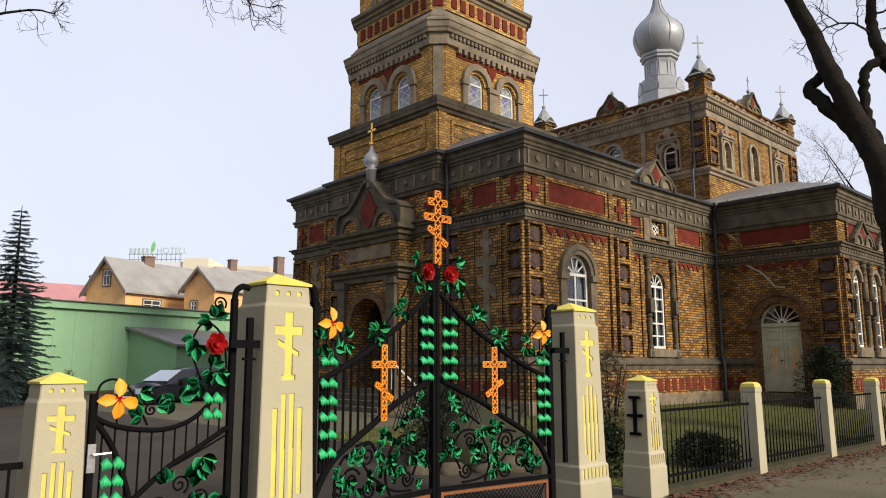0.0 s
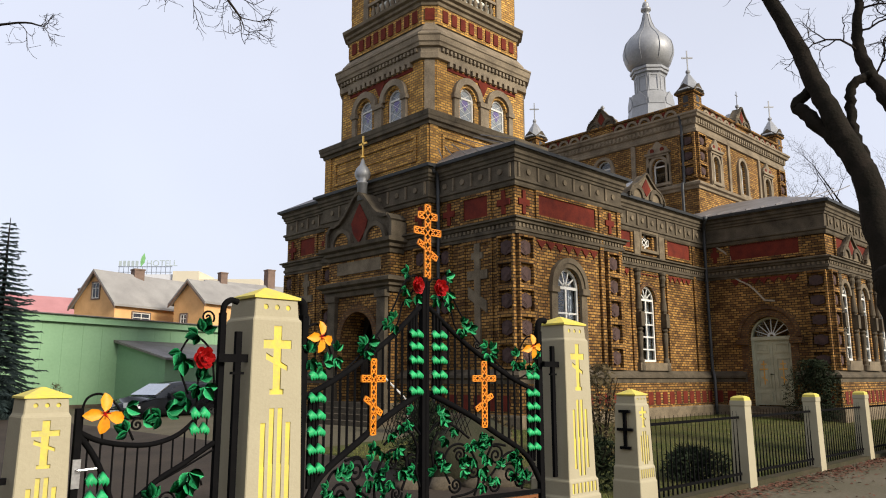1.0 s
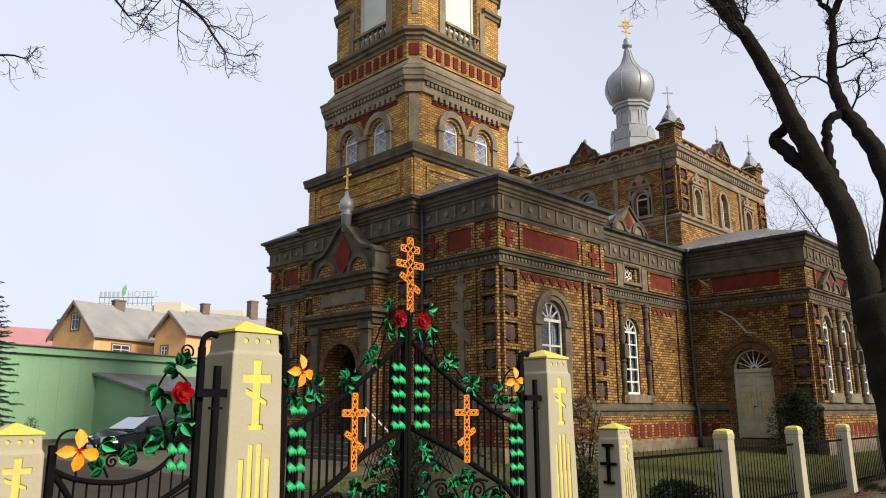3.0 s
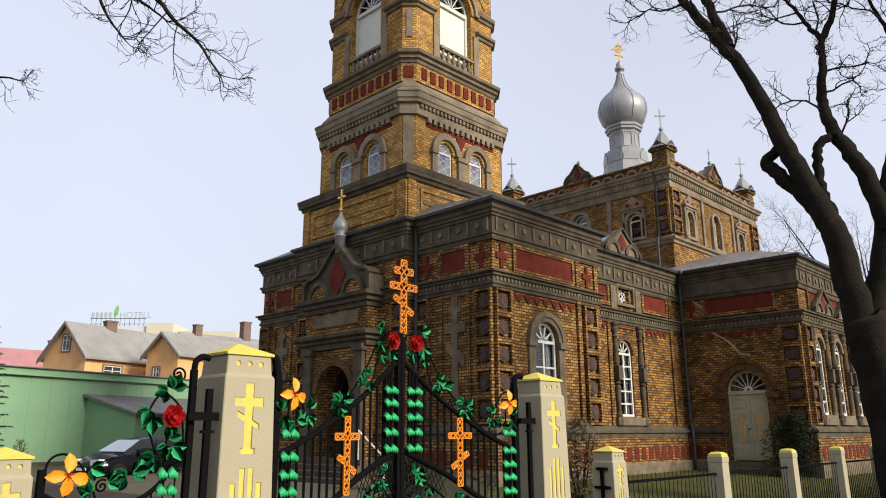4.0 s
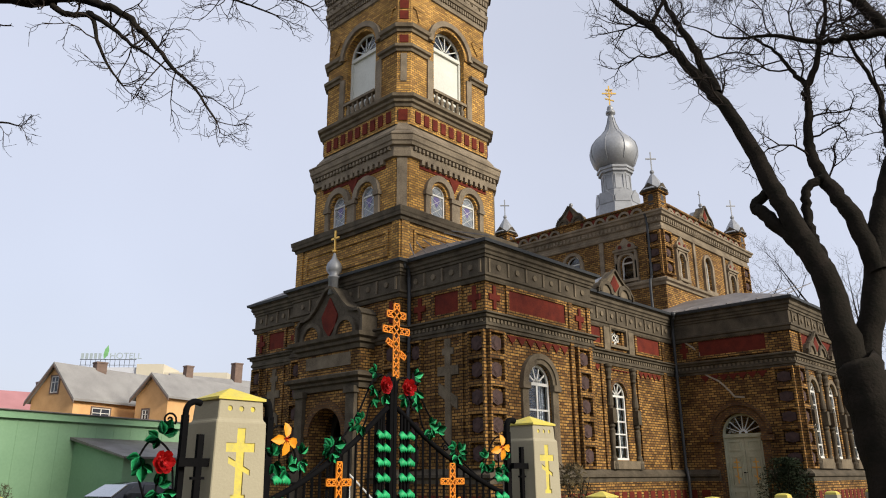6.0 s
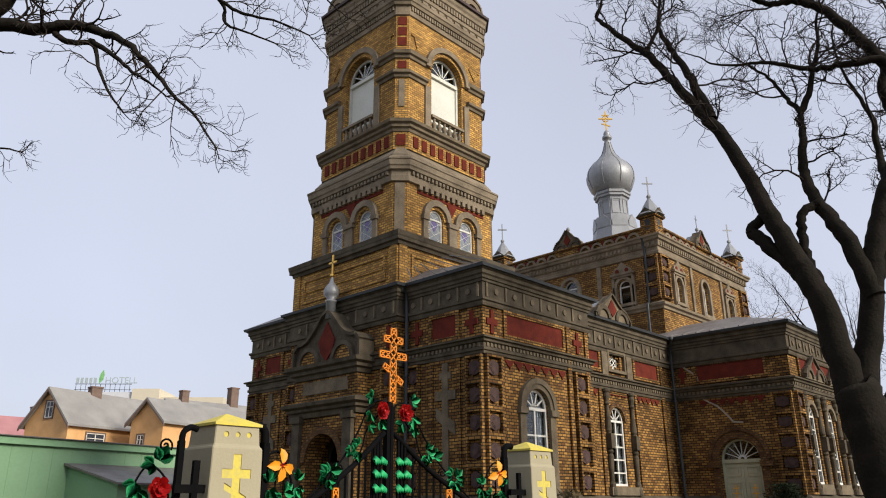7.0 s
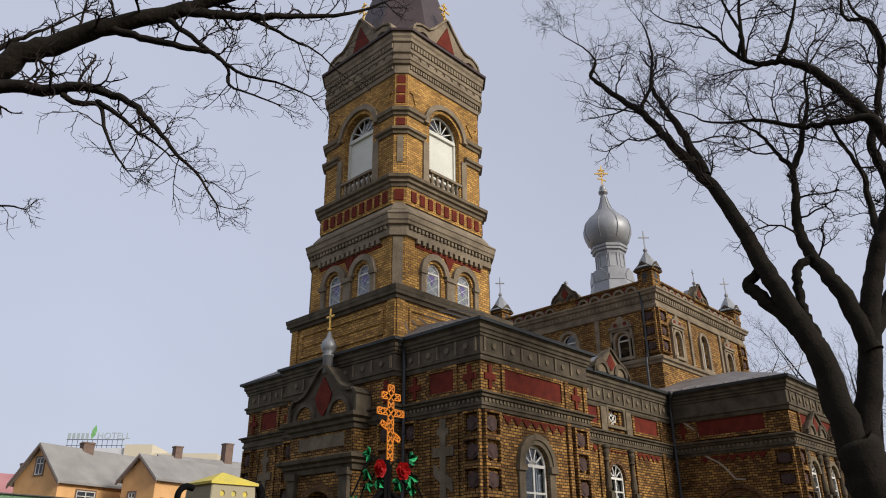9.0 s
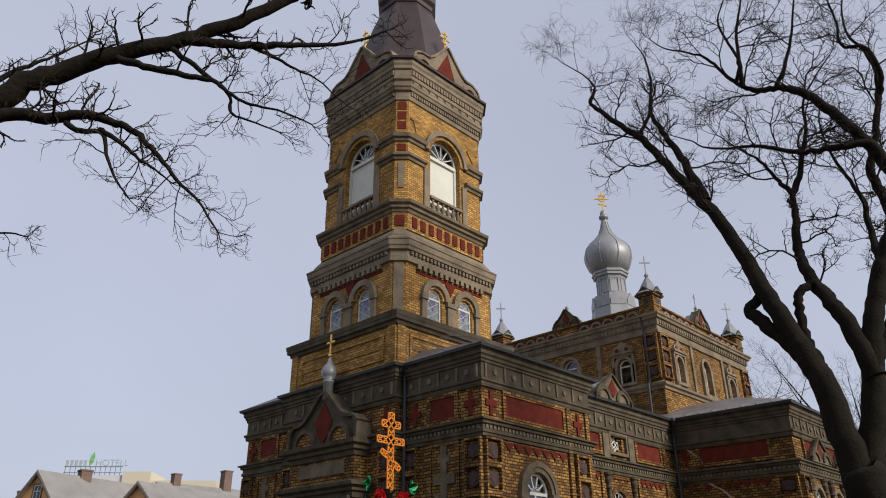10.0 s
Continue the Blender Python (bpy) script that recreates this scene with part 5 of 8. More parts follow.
        lathe(b, x, y, [(0.07, 14.08), (0.05, 14.15), (0.09, 14.22), (0.1, 14.28), (0.03, 14.36)], 8)
        if F is F_LS:
            tube(b, [(x, y, 14.3), (x, y, 15.0)], 0.02, 4)
            tube(b, [(x - 0.14, y, 14.8), (x + 0.14, y, 14.8)], 0.02, 4)
        cpart("finial", b, ZINC)
    b = bmesh.new()
    sweep(b, square(CX, CY, LW), [(0.0, 9.45), (0.06, 9.45), (0.08, 9.55), (0.18, 9.6), (0.2, 9.7), (0.0, 9.8)], True)
    cpart("string_course", b, STONE_TOWER)
    b = bmesh.new()
    sweep(b, square(CX, CY, LW), [(0.0, 11.9), (0.08, 11.92), (0.1, 12.04), (0.05, 12.08), (0.05, 12.24), (0.12, 12.26), (0.14, 12.5), (0.24, 12.54), (0.26, 12.64), (0.32, 12.68), (0.32, 12.76), (0.0, 12.82)], True)
    cpart("lantern_cornice", b, STONE_TOWER, "grey dentilled stone cornice")
    b = bmesh.new()
    sweep(b, square(CX, CY, LW - 0.02), [(0.0, 12.7), (0.0, 13.16), (0.1, 13.18), (0.12, 13.26), (-0.3, 13.32), (-0.3, 12.7)], True)
    cpart("parapet", b, BRICK_UPPER, "brick parapet with little round arches")
    b = bmesh.new()
    lathe(b, CX, CY, [(6.0, 13.1), (1.7, 14.1), (1.5, 14.1)], 4, math.pi / 4)
    cpart("lantern_roof", b, ZINC_ROOF)
    # corner turrets
    for sx in (-1, 1):
        for sy in (-1, 1):
            x, y = CX + sx * (LW - 0.3), CY + sy * (LW - 0.3)
            b = bmesh.new()
            sweep(b, square(x, y, 0.36), [(0.0, 12.8), (0.0, 13.62), (0.1, 13.68), (0.1, 13.76), (-0.3, 13.8)], True)
            t = cpart("turret", b, BRICK, "small brick corner turret with a metal cap")
            for F in faces_of(x, y, 0.36):
                q = bmesh.new()
                # Flat dark plate in place of a hollow; its shade is the colour.
                fpoly(q, F, [(-0.12, 13.1), (0.12, 13.1), *[(0.12 * math.cos(math.pi * i / 6), 13.48 + 0.12 * math.sin(math.pi * i / 6)) for i in range(7)]], 0.0, 0.006)
                cpart("niche_shade", q, PIPE, parent=t)
                q = bmesh.new()
                fpoly(q, F, [(-0.48, 13.74), (0.48, 13.74), (0.0, 14.12)], -0.3, 0.12)
                cpart("cap_gable", q, STONE_DARK, parent=t)
            b = bmesh.new()
            lathe(b, x, y, [(0.62, 13.8), (0.45, 13.98), (0.3, 14.3), (0.1, 14.62), (0.06, 14.66), (0.1, 14.74), (0.1, 14.8), (0.03, 14.88)], 8, math.pi / 8)
            cpart("turret_cap", b, ZINC, "grey sheet-metal cap", t)
            b = bmesh.new()
            G = Face(x, y, 0.7071, -0.7071, -0.7071, -0.7071)
            fbox(b, G, -0.025, 0.025, 14.8, 15.75, -0.02, 0.02)
            fbox(b, G, -0.24, 0.24, 15.38, 15.44, -0.02, 0.02)
            cpart("turret_cross", b, ZINC, "plain pale metal cross", t)
    # dome
    b = bmesh.new()
    lathe(b, CX, CY, [(1.50, 13.6), (1.29, 14.6), (1.14, 15.4), (1.12, 15.95), (0.90, 16.0), (0.79, 16.1), (0.77, 16.8), (0.82, 17.1), (0.93, 17.14), (0.93, 17.26), (1.00, 17.3), (1.01, 17.42), (0.86, 17.5)], 8, math.pi / 8)
    drum = cpart("drum", b, ZINC, "grey sheet-metal octagonal drum with shaped panels")
    for i in range(8):
        a = math.pi / 4 * i
        c, s = math.cos(a), math.sin(a)
        G = Face(CX + c * 1.05, CY + s * 1.05, -s, c, c, s)
        q = bmesh.new()
        half = [(0.4, 0.0), (0.4, 0.3), (0.22, 0.5), (0.0, 0.72)]
        fpoly(q, G, [(x, 15.3 + y) for x, y in half] + [(-x, 15.3 + y) for x, y in half[-2::-1]], -0.3, 0.05)
        G2 = Face(CX + c * 0.715, CY + s * 0.715, -s, c, c, s)
        frame_of(q, G2, -0.24, 0.24, 16.15, 17.0, 0.05, 0.0, 0.04)
        cpart("drum_panel", q, ZINC, parent=drum)
    b = bmesh.new()
    lathe(b, CX, CY, [(0.86, 17.45), (1.12, 17.75), (1.29, 18.2), (1.31, 18.5), (1.22, 18.85), (0.95, 19.22), (0.65, 19.5), (0.41, 19.8), (0.26, 20.2), (0.17, 20.6), (0.15, 20.8), (0.26, 20.84), (0.26, 20.98), (0.14, 21.02), (0.19, 21.15), (0.14, 21.3), (0.03, 21.4)], 24)
    cpart("onion_dome", b, ZINC, "grey sheet-metal onion dome", smooth=True)
    b = bmesh.new()
    for i in range(8):
        a = math.pi / 4 * i + 0.2
        tube(b, [(CX + r * math.cos(a), CY + r * math.sin(a), z) for r, z in ((1.12, 17.75), (1.30, 18.2), (1.32, 18.5), (1.23, 18.85), (0.95, 19.22), (0.65, 19.5), (0.42, 19.8), (0.27, 20.2), (0.18, 20.6))], 0.02, 4)
    cpart("dome_seam", b, ZINC)
    b = bmesh.new()
    G = Face(CX, CY, 0.7071, -0.7071, -0.7071, -0.7071)
    fbox(b, G, -0.035, 0.035, 21.35, 22.6, -0.025, 0.025)
    fbox(b, G, -0.4, 0.4, 22.08, 22.16, -0.025, 0.025)
    fbox(b, G, -0.2, 0.2, 22.32, 22.38, -0.025, 0.025)
    fpoly(b, G, [(-0.25, 21.78), (0.25, 21.62), (0.25, 21.69), (-0.25, 21.85)], -0.025, 0.025)
    for s in (-1, 1):
        farch(b, G, 0, 22.12, 0.16, 0.2, -0.02, 0.02, 0, 360, 12)
    cpart("dome_cross", b, GOLD, "gilded openwork cross on the dome")


tower()
lantern()


# ---- gate posts ----
def ring_box(bm, levels):
    """A square body from (half-width, height) levels about the origin."""
    rows = [[bm.verts.new((sx * h, sy * h, z)) for sx, sy in ((-1, -1), (1, -1), (1, 1), (-1, 1))] for h, z in levels]
    for a, b in zip(rows, rows[1:]):
        for i in range(4):
            bm.faces.new((a[i], a[(i + 1) % 4], b[(i + 1) % 4], b[i]))
    bm.faces.new(rows[0][::-1])
    bm.faces.new(rows[-1])


def orthodox(bm, F, uc, z0, z1, w, d0, d1, t):
    h = z1 - z0
    fbox(bm, F, uc - t, uc + t, z0, z1, d0, d1)
    fbox(bm, F, uc - w, uc + w, z0 + h * 0.66, z0 + h * 0.79, d0 + 0.001, d1 + 0.001)
    fpoly(bm, F, [(uc - w * 0.8, z0 + h * 0.5), (uc + w * 0.75, z0 + h * 0.33), (uc + w * 0.75, z0 + h * 0.41), (uc - w * 0.8, z0 + h * 0.6)], d0 + 0.001, d1 + 0.001)
    fbox(bm, F, uc - w * 0.5, uc + w * 0.5, z0 - 0.005, z0 + h * 0.07, d0 + 0.002, d1 + 0.002)


def carve(bm, cutter):
    """The body with the cutter's shapes sunk into it."""
    obs = []
    for k in (bm, cutter):
        bmesh.ops.recalc_face_normals(k, faces=list(k.faces))
        me = bpy.data.meshes.new("carving")
        k.to_mesh(me)
        k.free()
        obs.append(new("carving", me))
    mod = obs[0].modifiers.new("cut", "BOOLEAN")
    mod.operation, mod.solver, mod.object = "DIFFERENCE", "EXACT", obs[1]
    mod.use_self = True
    dg = bpy.context.evaluated_depsgraph_get()
    out = bmesh.new()
    out.from_mesh(bpy.data.meshes.new_from_object(obs[0].evaluated_get(dg)))
    for o in obs:
        bpy.data.objects.remove(o)
    return out


def gate_post(x, y, top, half, big, label):
    """A tapered rendered post with a plinth, a yellow pyramid cap and yellow-painted sunk ornament on its street face."""
    p = thing("gate_post", label, "gate post", "gate posts", at=(x, y, 0))
    b = bmesh.new()
    k = half / 0.22
    base = 0.34 if big else 0.36
    ring_box(b, [(half * 1.30, -0.1), (half * 1.26, base), (half * 1.20, base + 0.02), (half * 1.18, base + 0.17), (half * 1.10, base + 0.19), (half * 0.98, top - 0.27 * k), (half * 0.9, top - 0.25 * k), (half * 0.86, top - 0.10 * k)])
    bmesh.ops.bevel(b, geom=list(b.edges), offset=0.007, segments=1, affect="EDGES")
    zb, zt = base + 0.19, top - 0.27 * k

    def face_at(z):
        t = (z - zb) / (zt - zb)
        return Face(0, -half * (1.10 - 0.12 * t), 1, 0, 0, -1)
    s = zt - zb
    cut = bmesh.new()
    inlays = []

    def sink(name, F, draw, words):
        draw(cut, F, -0.014, 0.05)
        q = bmesh.new()
        draw(q, F, -0.03, -0.010)
        inlays.append((name, q, words))
    z0, z1 = zt - s * 0.37, zt - s * 0.03
    sink("sunk_cross", face_at((z0 + z1) / 2), lambda q, F, a, c: orthodox(q, F, 0.0, z0, z1, half * 0.56, a, c, half * 0.16), "yellow three-barred cross sunk into the post")
    for i, (lo, hi) in enumerate(((0.93, 0.51), (0.98, 0.44), (0.98, 0.44), (0.93, 0.51))):
        u = (i - 1.5) * half * 0.33
        za, zc = zt - s * lo, zt - s * hi
        for part_i in range(2):
            a0, a1 = za + (zc - za) * part_i / 2, za + (zc - za) * (part_i + 1) / 2
            sink("flute", face_at((a0 + a1) / 2), lambda q, F, a, c: fbox(q, F, u - half * 0.1, u + half * 0.1, a0, a1 + 0.001, a, c), "yellow painted flute")
    F_neck, F_base = Face(0, -half * 0.88, 1, 0, 0, -1), Face(0, -half * 1.19, 1, 0, 0, -1)
    for u in (-0.45, 0.0, 0.45):
        sink("dot", F_neck, lambda q, F, a, c: fpoly(q, F, [(u * half + half * 0.1 * math.cos(m * math.pi / 5), top - 0.17 * k + half * 0.1 * math.sin(m * math.pi / 5)) for m in range(10)], a, c), "yellow painted round hollow")
    for i in range(7):
        u2 = (i - 3) * half * 0.3
        sink("base_flute", F_base, lambda q, F, a, c: fbox(q, F, u2 - half * 0.085, u2 + half * 0.085, base + 0.045, base + 0.15, a, c), "yellow painted short flute")
    part("post_body", carve(b, cut), CREAM, p)
    for name, q, words in inlays:
        part(name, q, YELLOW, p, words)
    b = bmesh.new()
    ring_box(b, [(half * 0.94, top - 0.105 * k), (half * 0.94, top - 0.085 * k), (0.01, top)])
    part("post_cap", b, YELLOW, p, "yellow-painted pyramid cap")
    return p


P_LABEL = "cream-rendered square gate post with yellow cross and flutes"
gate_post(1.465, 5.17, 1.56, 0.145, False, "short cream-rendered wicket post with yellow cross and flutes")
gate_post(3.06, 5.23, 2.33, 0.22, True, P_LABEL)
gate_post(6.90, 5.2, 2.31, 0.225, True, P_LABEL)
short = gate_post(8.30, 5.18, 1.47, 0.155, False, "short cream-rendered post with yellow cross, beside the fence")
b = bmesh.new()
F = Face(-0.155 * 1.03, 0, 0, -1, -1, 0)
fbox(b, F, -0.02, 0.02, 0.78, 1.2, -0.01, 0.03)
for z, w in ((1.2, 0.075), (0.98, 0.11), (0.76, 0.075)):
    fbox(b, F, -w, w, z - 0.017, z + 0.017, -0.01, 0.034)
part("iron_cross", b, BLACK, short, "black iron wall-tie cross")


# ---- ironwork ----
def leaf_mesh():
    bm = bmesh.new()
    pts = [(0.0, 0.0), (0.26, 0.3), (0.55, 0.33), (0.82, 0.17), (1.0, 0.0)]
    mid = [bm.verts.new((x, 0, 0.08 * math.sin(x * 3))) for x, _ in pts]
    up = [bm.verts.new((x, w, 0.08 * math.sin(x * 3) + w * 0.04)) for x, w in pts[1:-1]]
    dn = [bm.verts.new((x, -w, 0.08 * math.sin(x * 3) + w * 0.04)) for x, w in pts[1:-1]]
    for side in (up, dn):
        bm.faces.new((mid[0], mid[1], side[0]))
        for i in range(2):
            bm.faces.new((mid[i + 1], mid[i + 2], side[i + 1], side[i]))
        bm.faces.new((mid[3], mid[4], side[2]))
    bmesh.ops.solidify(bm, geom=list(bm.faces), thickness=0.03)
    bm.normal_update()
    me = bpy.data.meshes.new("leaf")
    bm.to_mesh(me)
    bm.free()
    me.materials.append(LEAF)
    me.shade_smooth()
    return me


LEAF_MESH = leaf_mesh()
rng = random.Random(5)


def add_leaf(parent, place, heading, size, F):
    """One iron leaf: heading in degrees in the gate's plane, tilted a little out of it."""
    ob = new("leaf", LEAF_MESH)
    u, n = Vector((*F.u, 0)), Vector((*F.n, 0))
    a = radians(heading)
    d = (u * math.cos(a) + Vector((0, 0, 1)) * math.sin(a) + n * rng.uniform(0.0, 0.2)).normalized()
    side = n.cross(d).normalized()
    m = Matrix((d, side, d.cross(side))).transposed().to_4x4()
    ob.matrix_world = Matrix.Translation(Vector(place)) @ m @ Matrix.Rotation(rng.uniform(-0.3, 0.3), 4, "X") @ Matrix.Scale(size, 4)
    ob.parent = parent
    ob.matrix_parent_inverse = parent.matrix_basis.inverted()
    return ob


def leaf_spray(parent, place, heading, size, F):
    """Three iron leaves from one stalk."""
    for k in (-48, 0, 48):
        add_leaf(parent, place, heading + k + rng.uniform(-10, 10), size * (1.0 if k == 0 else 0.85), F)


def gpart(name, bm, mat, parent, label="", smooth=False):
    ob = part(name, bm, mat, parent, label, smooth)
    top, off = parent, Vector((0, 0, 0))
    while top:
        off += top.location
        top = top.parent
    ob.data.transform(Matrix.Translation(-off))
    return ob


def spiral(F, u, z, r, turns=1.6, start=0.0, sense=1, n=22, d=0.0):
    return [F.at(u + r * (1 - 0.88 * i / n) * math.cos(start + sense * turns * 2 * math.pi * i / n), z + r * (1 - 0.88 * i / n) * math.sin(start + sense * turns * 2 * math.pi * i / n), d) for i in range(n + 1)]


def along(F, pts, steps=6, d=0.0):
    return smooth_path([F.at(u, z, d) for u, z in pts], steps)


def height_on(pts, u):
    for (a, za), (b_, zb) in zip(pts, pts[1:]):
        if min(a, b_) <= u <= max(a, b_):
            return za + (zb - za) * (u - a) / ((b_ - a) or 1)
    return pts[-1][1]


def lily(F, u, z, r, parent):
    b = bmesh.new()
    for a, L in ((90, 1.0), (185, 1.0), (-20, 1.05), (-95, 1.0)):
        c, s = math.cos(radians(a)), math.sin(radians(a))
        prof = [(0.08, 0.05, 0.02), (0.35, 0.24, 0.05), (0.65, 0.3, 0.03), (0.88, 0.16, -0.02), (1.0, 0.0, -0.05)]
        left, right, mid = [], [], []
        for x, w, h in prof:
            P = lambda q: F.at(u + (x * c - q * s) * r * L, z + (x * s + q * c) * r * L, 0.05 + h * r * 2 + (0.15 * r if q else 0))
            left.append(b.verts.new(P(w)))
            right.append(b.verts.new(P(-w)))
            mid.append(b.verts.new(P(0)))
        for i in range(4):
            b.faces.new((mid[i], mid[i + 1], left[i + 1], left[i]))
            b.faces.new((mid[i], right[i], right[i + 1], mid[i + 1]))
    bmesh.ops.remove_doubles(b, verts=list(b.verts), dist=0.0005)
    f = gpart("lily", b, LILY, parent, "orange-yellow iron lily", True)
    b = bmesh.new()
    for i in range(5):
        a = i * 1.256
        tube(b, [F.at(u, z, 0.05), F.at(u + 0.18 * r * math.cos(a), z + 0.18 * r * math.sin(a), 0.05 + 0.35 * r)], 0.03 * r, 4)
    gpart("stamen", b, ROSE, f)


def rose(F, u, z, r, parent):
    b = bmesh.new()
    for ringn, (rad, size, out) in enumerate(((0.62, 0.5, 0.02), (0.36, 0.42, 0.3), (0.12, 0.3, 0.5))):
        k = (6, 5, 3)[ringn]
        for i in range(k):
            a = 2 * math.pi * i / k + ringn * 0.6
            c, s = math.cos(a), math.sin(a)
            for j in range(1):
                cen = (u + rad * r * c, z + rad * r * s)
                top = [b.verts.new(F.at(cen[0] + size * r * math.cos(a + q * math.pi / 4), cen[1] + size * r * math.sin(a + q * math.pi / 4), 0.05 + out * r + (0.25 * r if q in (0, 1, 7) else 0.0))) for q in range(8)]
                m = b.verts.new(F.at(*cen, 0.05 + out * r - 0.12 * r))
                for q in range(8):
                    b.faces.new((m, top[q], top[(q + 1) % 8]))
    bmesh.ops.solidify(b, geom=list(b.faces), thickness=0.004)
    gpart("rose", b, ROSE, parent, "red iron rose")


def lattice_cross(F, uc, z0, z1, w, t, parent, d=0.03, top_bar=False, bar_at=0.74):
    """A three-barred cross of orange flat-bar lattice."""
    h = z1 - z0
    b = bmesh.new()
    def truss(p, q, wid, n):
        p, q = Vector((p[0], p[1])), Vector((q[0], q[1]))
        dd = (q - p).normalized()
        nn = Vector((-dd.y, dd.x)) * wid
        L = (q - p).length
        def strip(a, c):
            e = (c - a).normalized()
            m = Vector((-e.y, e.x)) * t
            fpoly(b, F, [tuple(a + m), tuple(c + m), tuple(c - m), tuple(a - m)], d - 0.008, d + 0.008)
        strip(p + nn, q + nn)
        strip(p - nn, q - nn)
        strip(p + nn, p - nn)
        strip(q + nn, q - nn)
        for i in range(n):
            a, c = p + dd * (L * i / n), p + dd * (L * (i + 1) / n)
            strip(a + nn, c - nn)
            strip(a - nn, c + nn)
    k = w * 0.21
    truss((uc, z0), (uc, z1), k, 9)
    truss((uc - w, z0 + h * bar_at), (uc - k, z0 + h * bar_at), w * 0.18, 2)
    truss((uc + k, z0 + h * bar_at), (uc + w, z0 + h * bar_at), w * 0.18, 2)
    if top_bar:
        truss((uc - w * 0.7, z0 + h * 0.845), (uc - k, z0 + h * 0.845), w * 0.18, 1)
        truss((uc + k, z0 + h * 0.845), (uc + w * 0.7, z0 + h * 0.845), w * 0.18, 1)
    truss((uc - w * 0.7, z0 + h * 0.48), (uc - k, z0 + h * 0.42), w * 0.15, 1)
    truss((uc + k, z0 + h * 0.34), (uc + w * 0.7, z0 + h * 0.27), w * 0.15, 1)
    gpart("lattice_cross", b, ORANGE, parent, "orange openwork three-barred cross")


def leaf_pair(F, u, z, parent, w=0.075):
    """Two drooping iron leaves on a bar, like a small tuft."""
    b = bmesh.new()
    for s in (-1, 1):
        rows = []
        for i in range(10):
            t = i / 9
            x = u + s * (0.004 + w * 1.12 * t)
            h = 0.052 * math.sin(math.pi * min(max(t, 0.04), 0.96)) ** 0.7
            foot = z - 0.012 - (0.02 if i % 3 == 1 else 0.006 if i % 3 == 2 else -0.006) - 0.012 * t
            rows.append([b.verts.new(F.at(x, z + h, 0.02)), b.verts.new(F.at(x, z + h * 0.45, 0.055)), b.verts.new(F.at(x, foot, 0.06)), b.verts.new(F.at(x, foot + 0.006, 0.045))])
        for p, q in zip(rows, rows[1:]):
            for i in range(4):
                b.faces.new((p[i], p[(i + 1) % 4], q[(i + 1) % 4], q[i]))
    gpart("leaf_tuft", b, LEAF, parent, "", True)


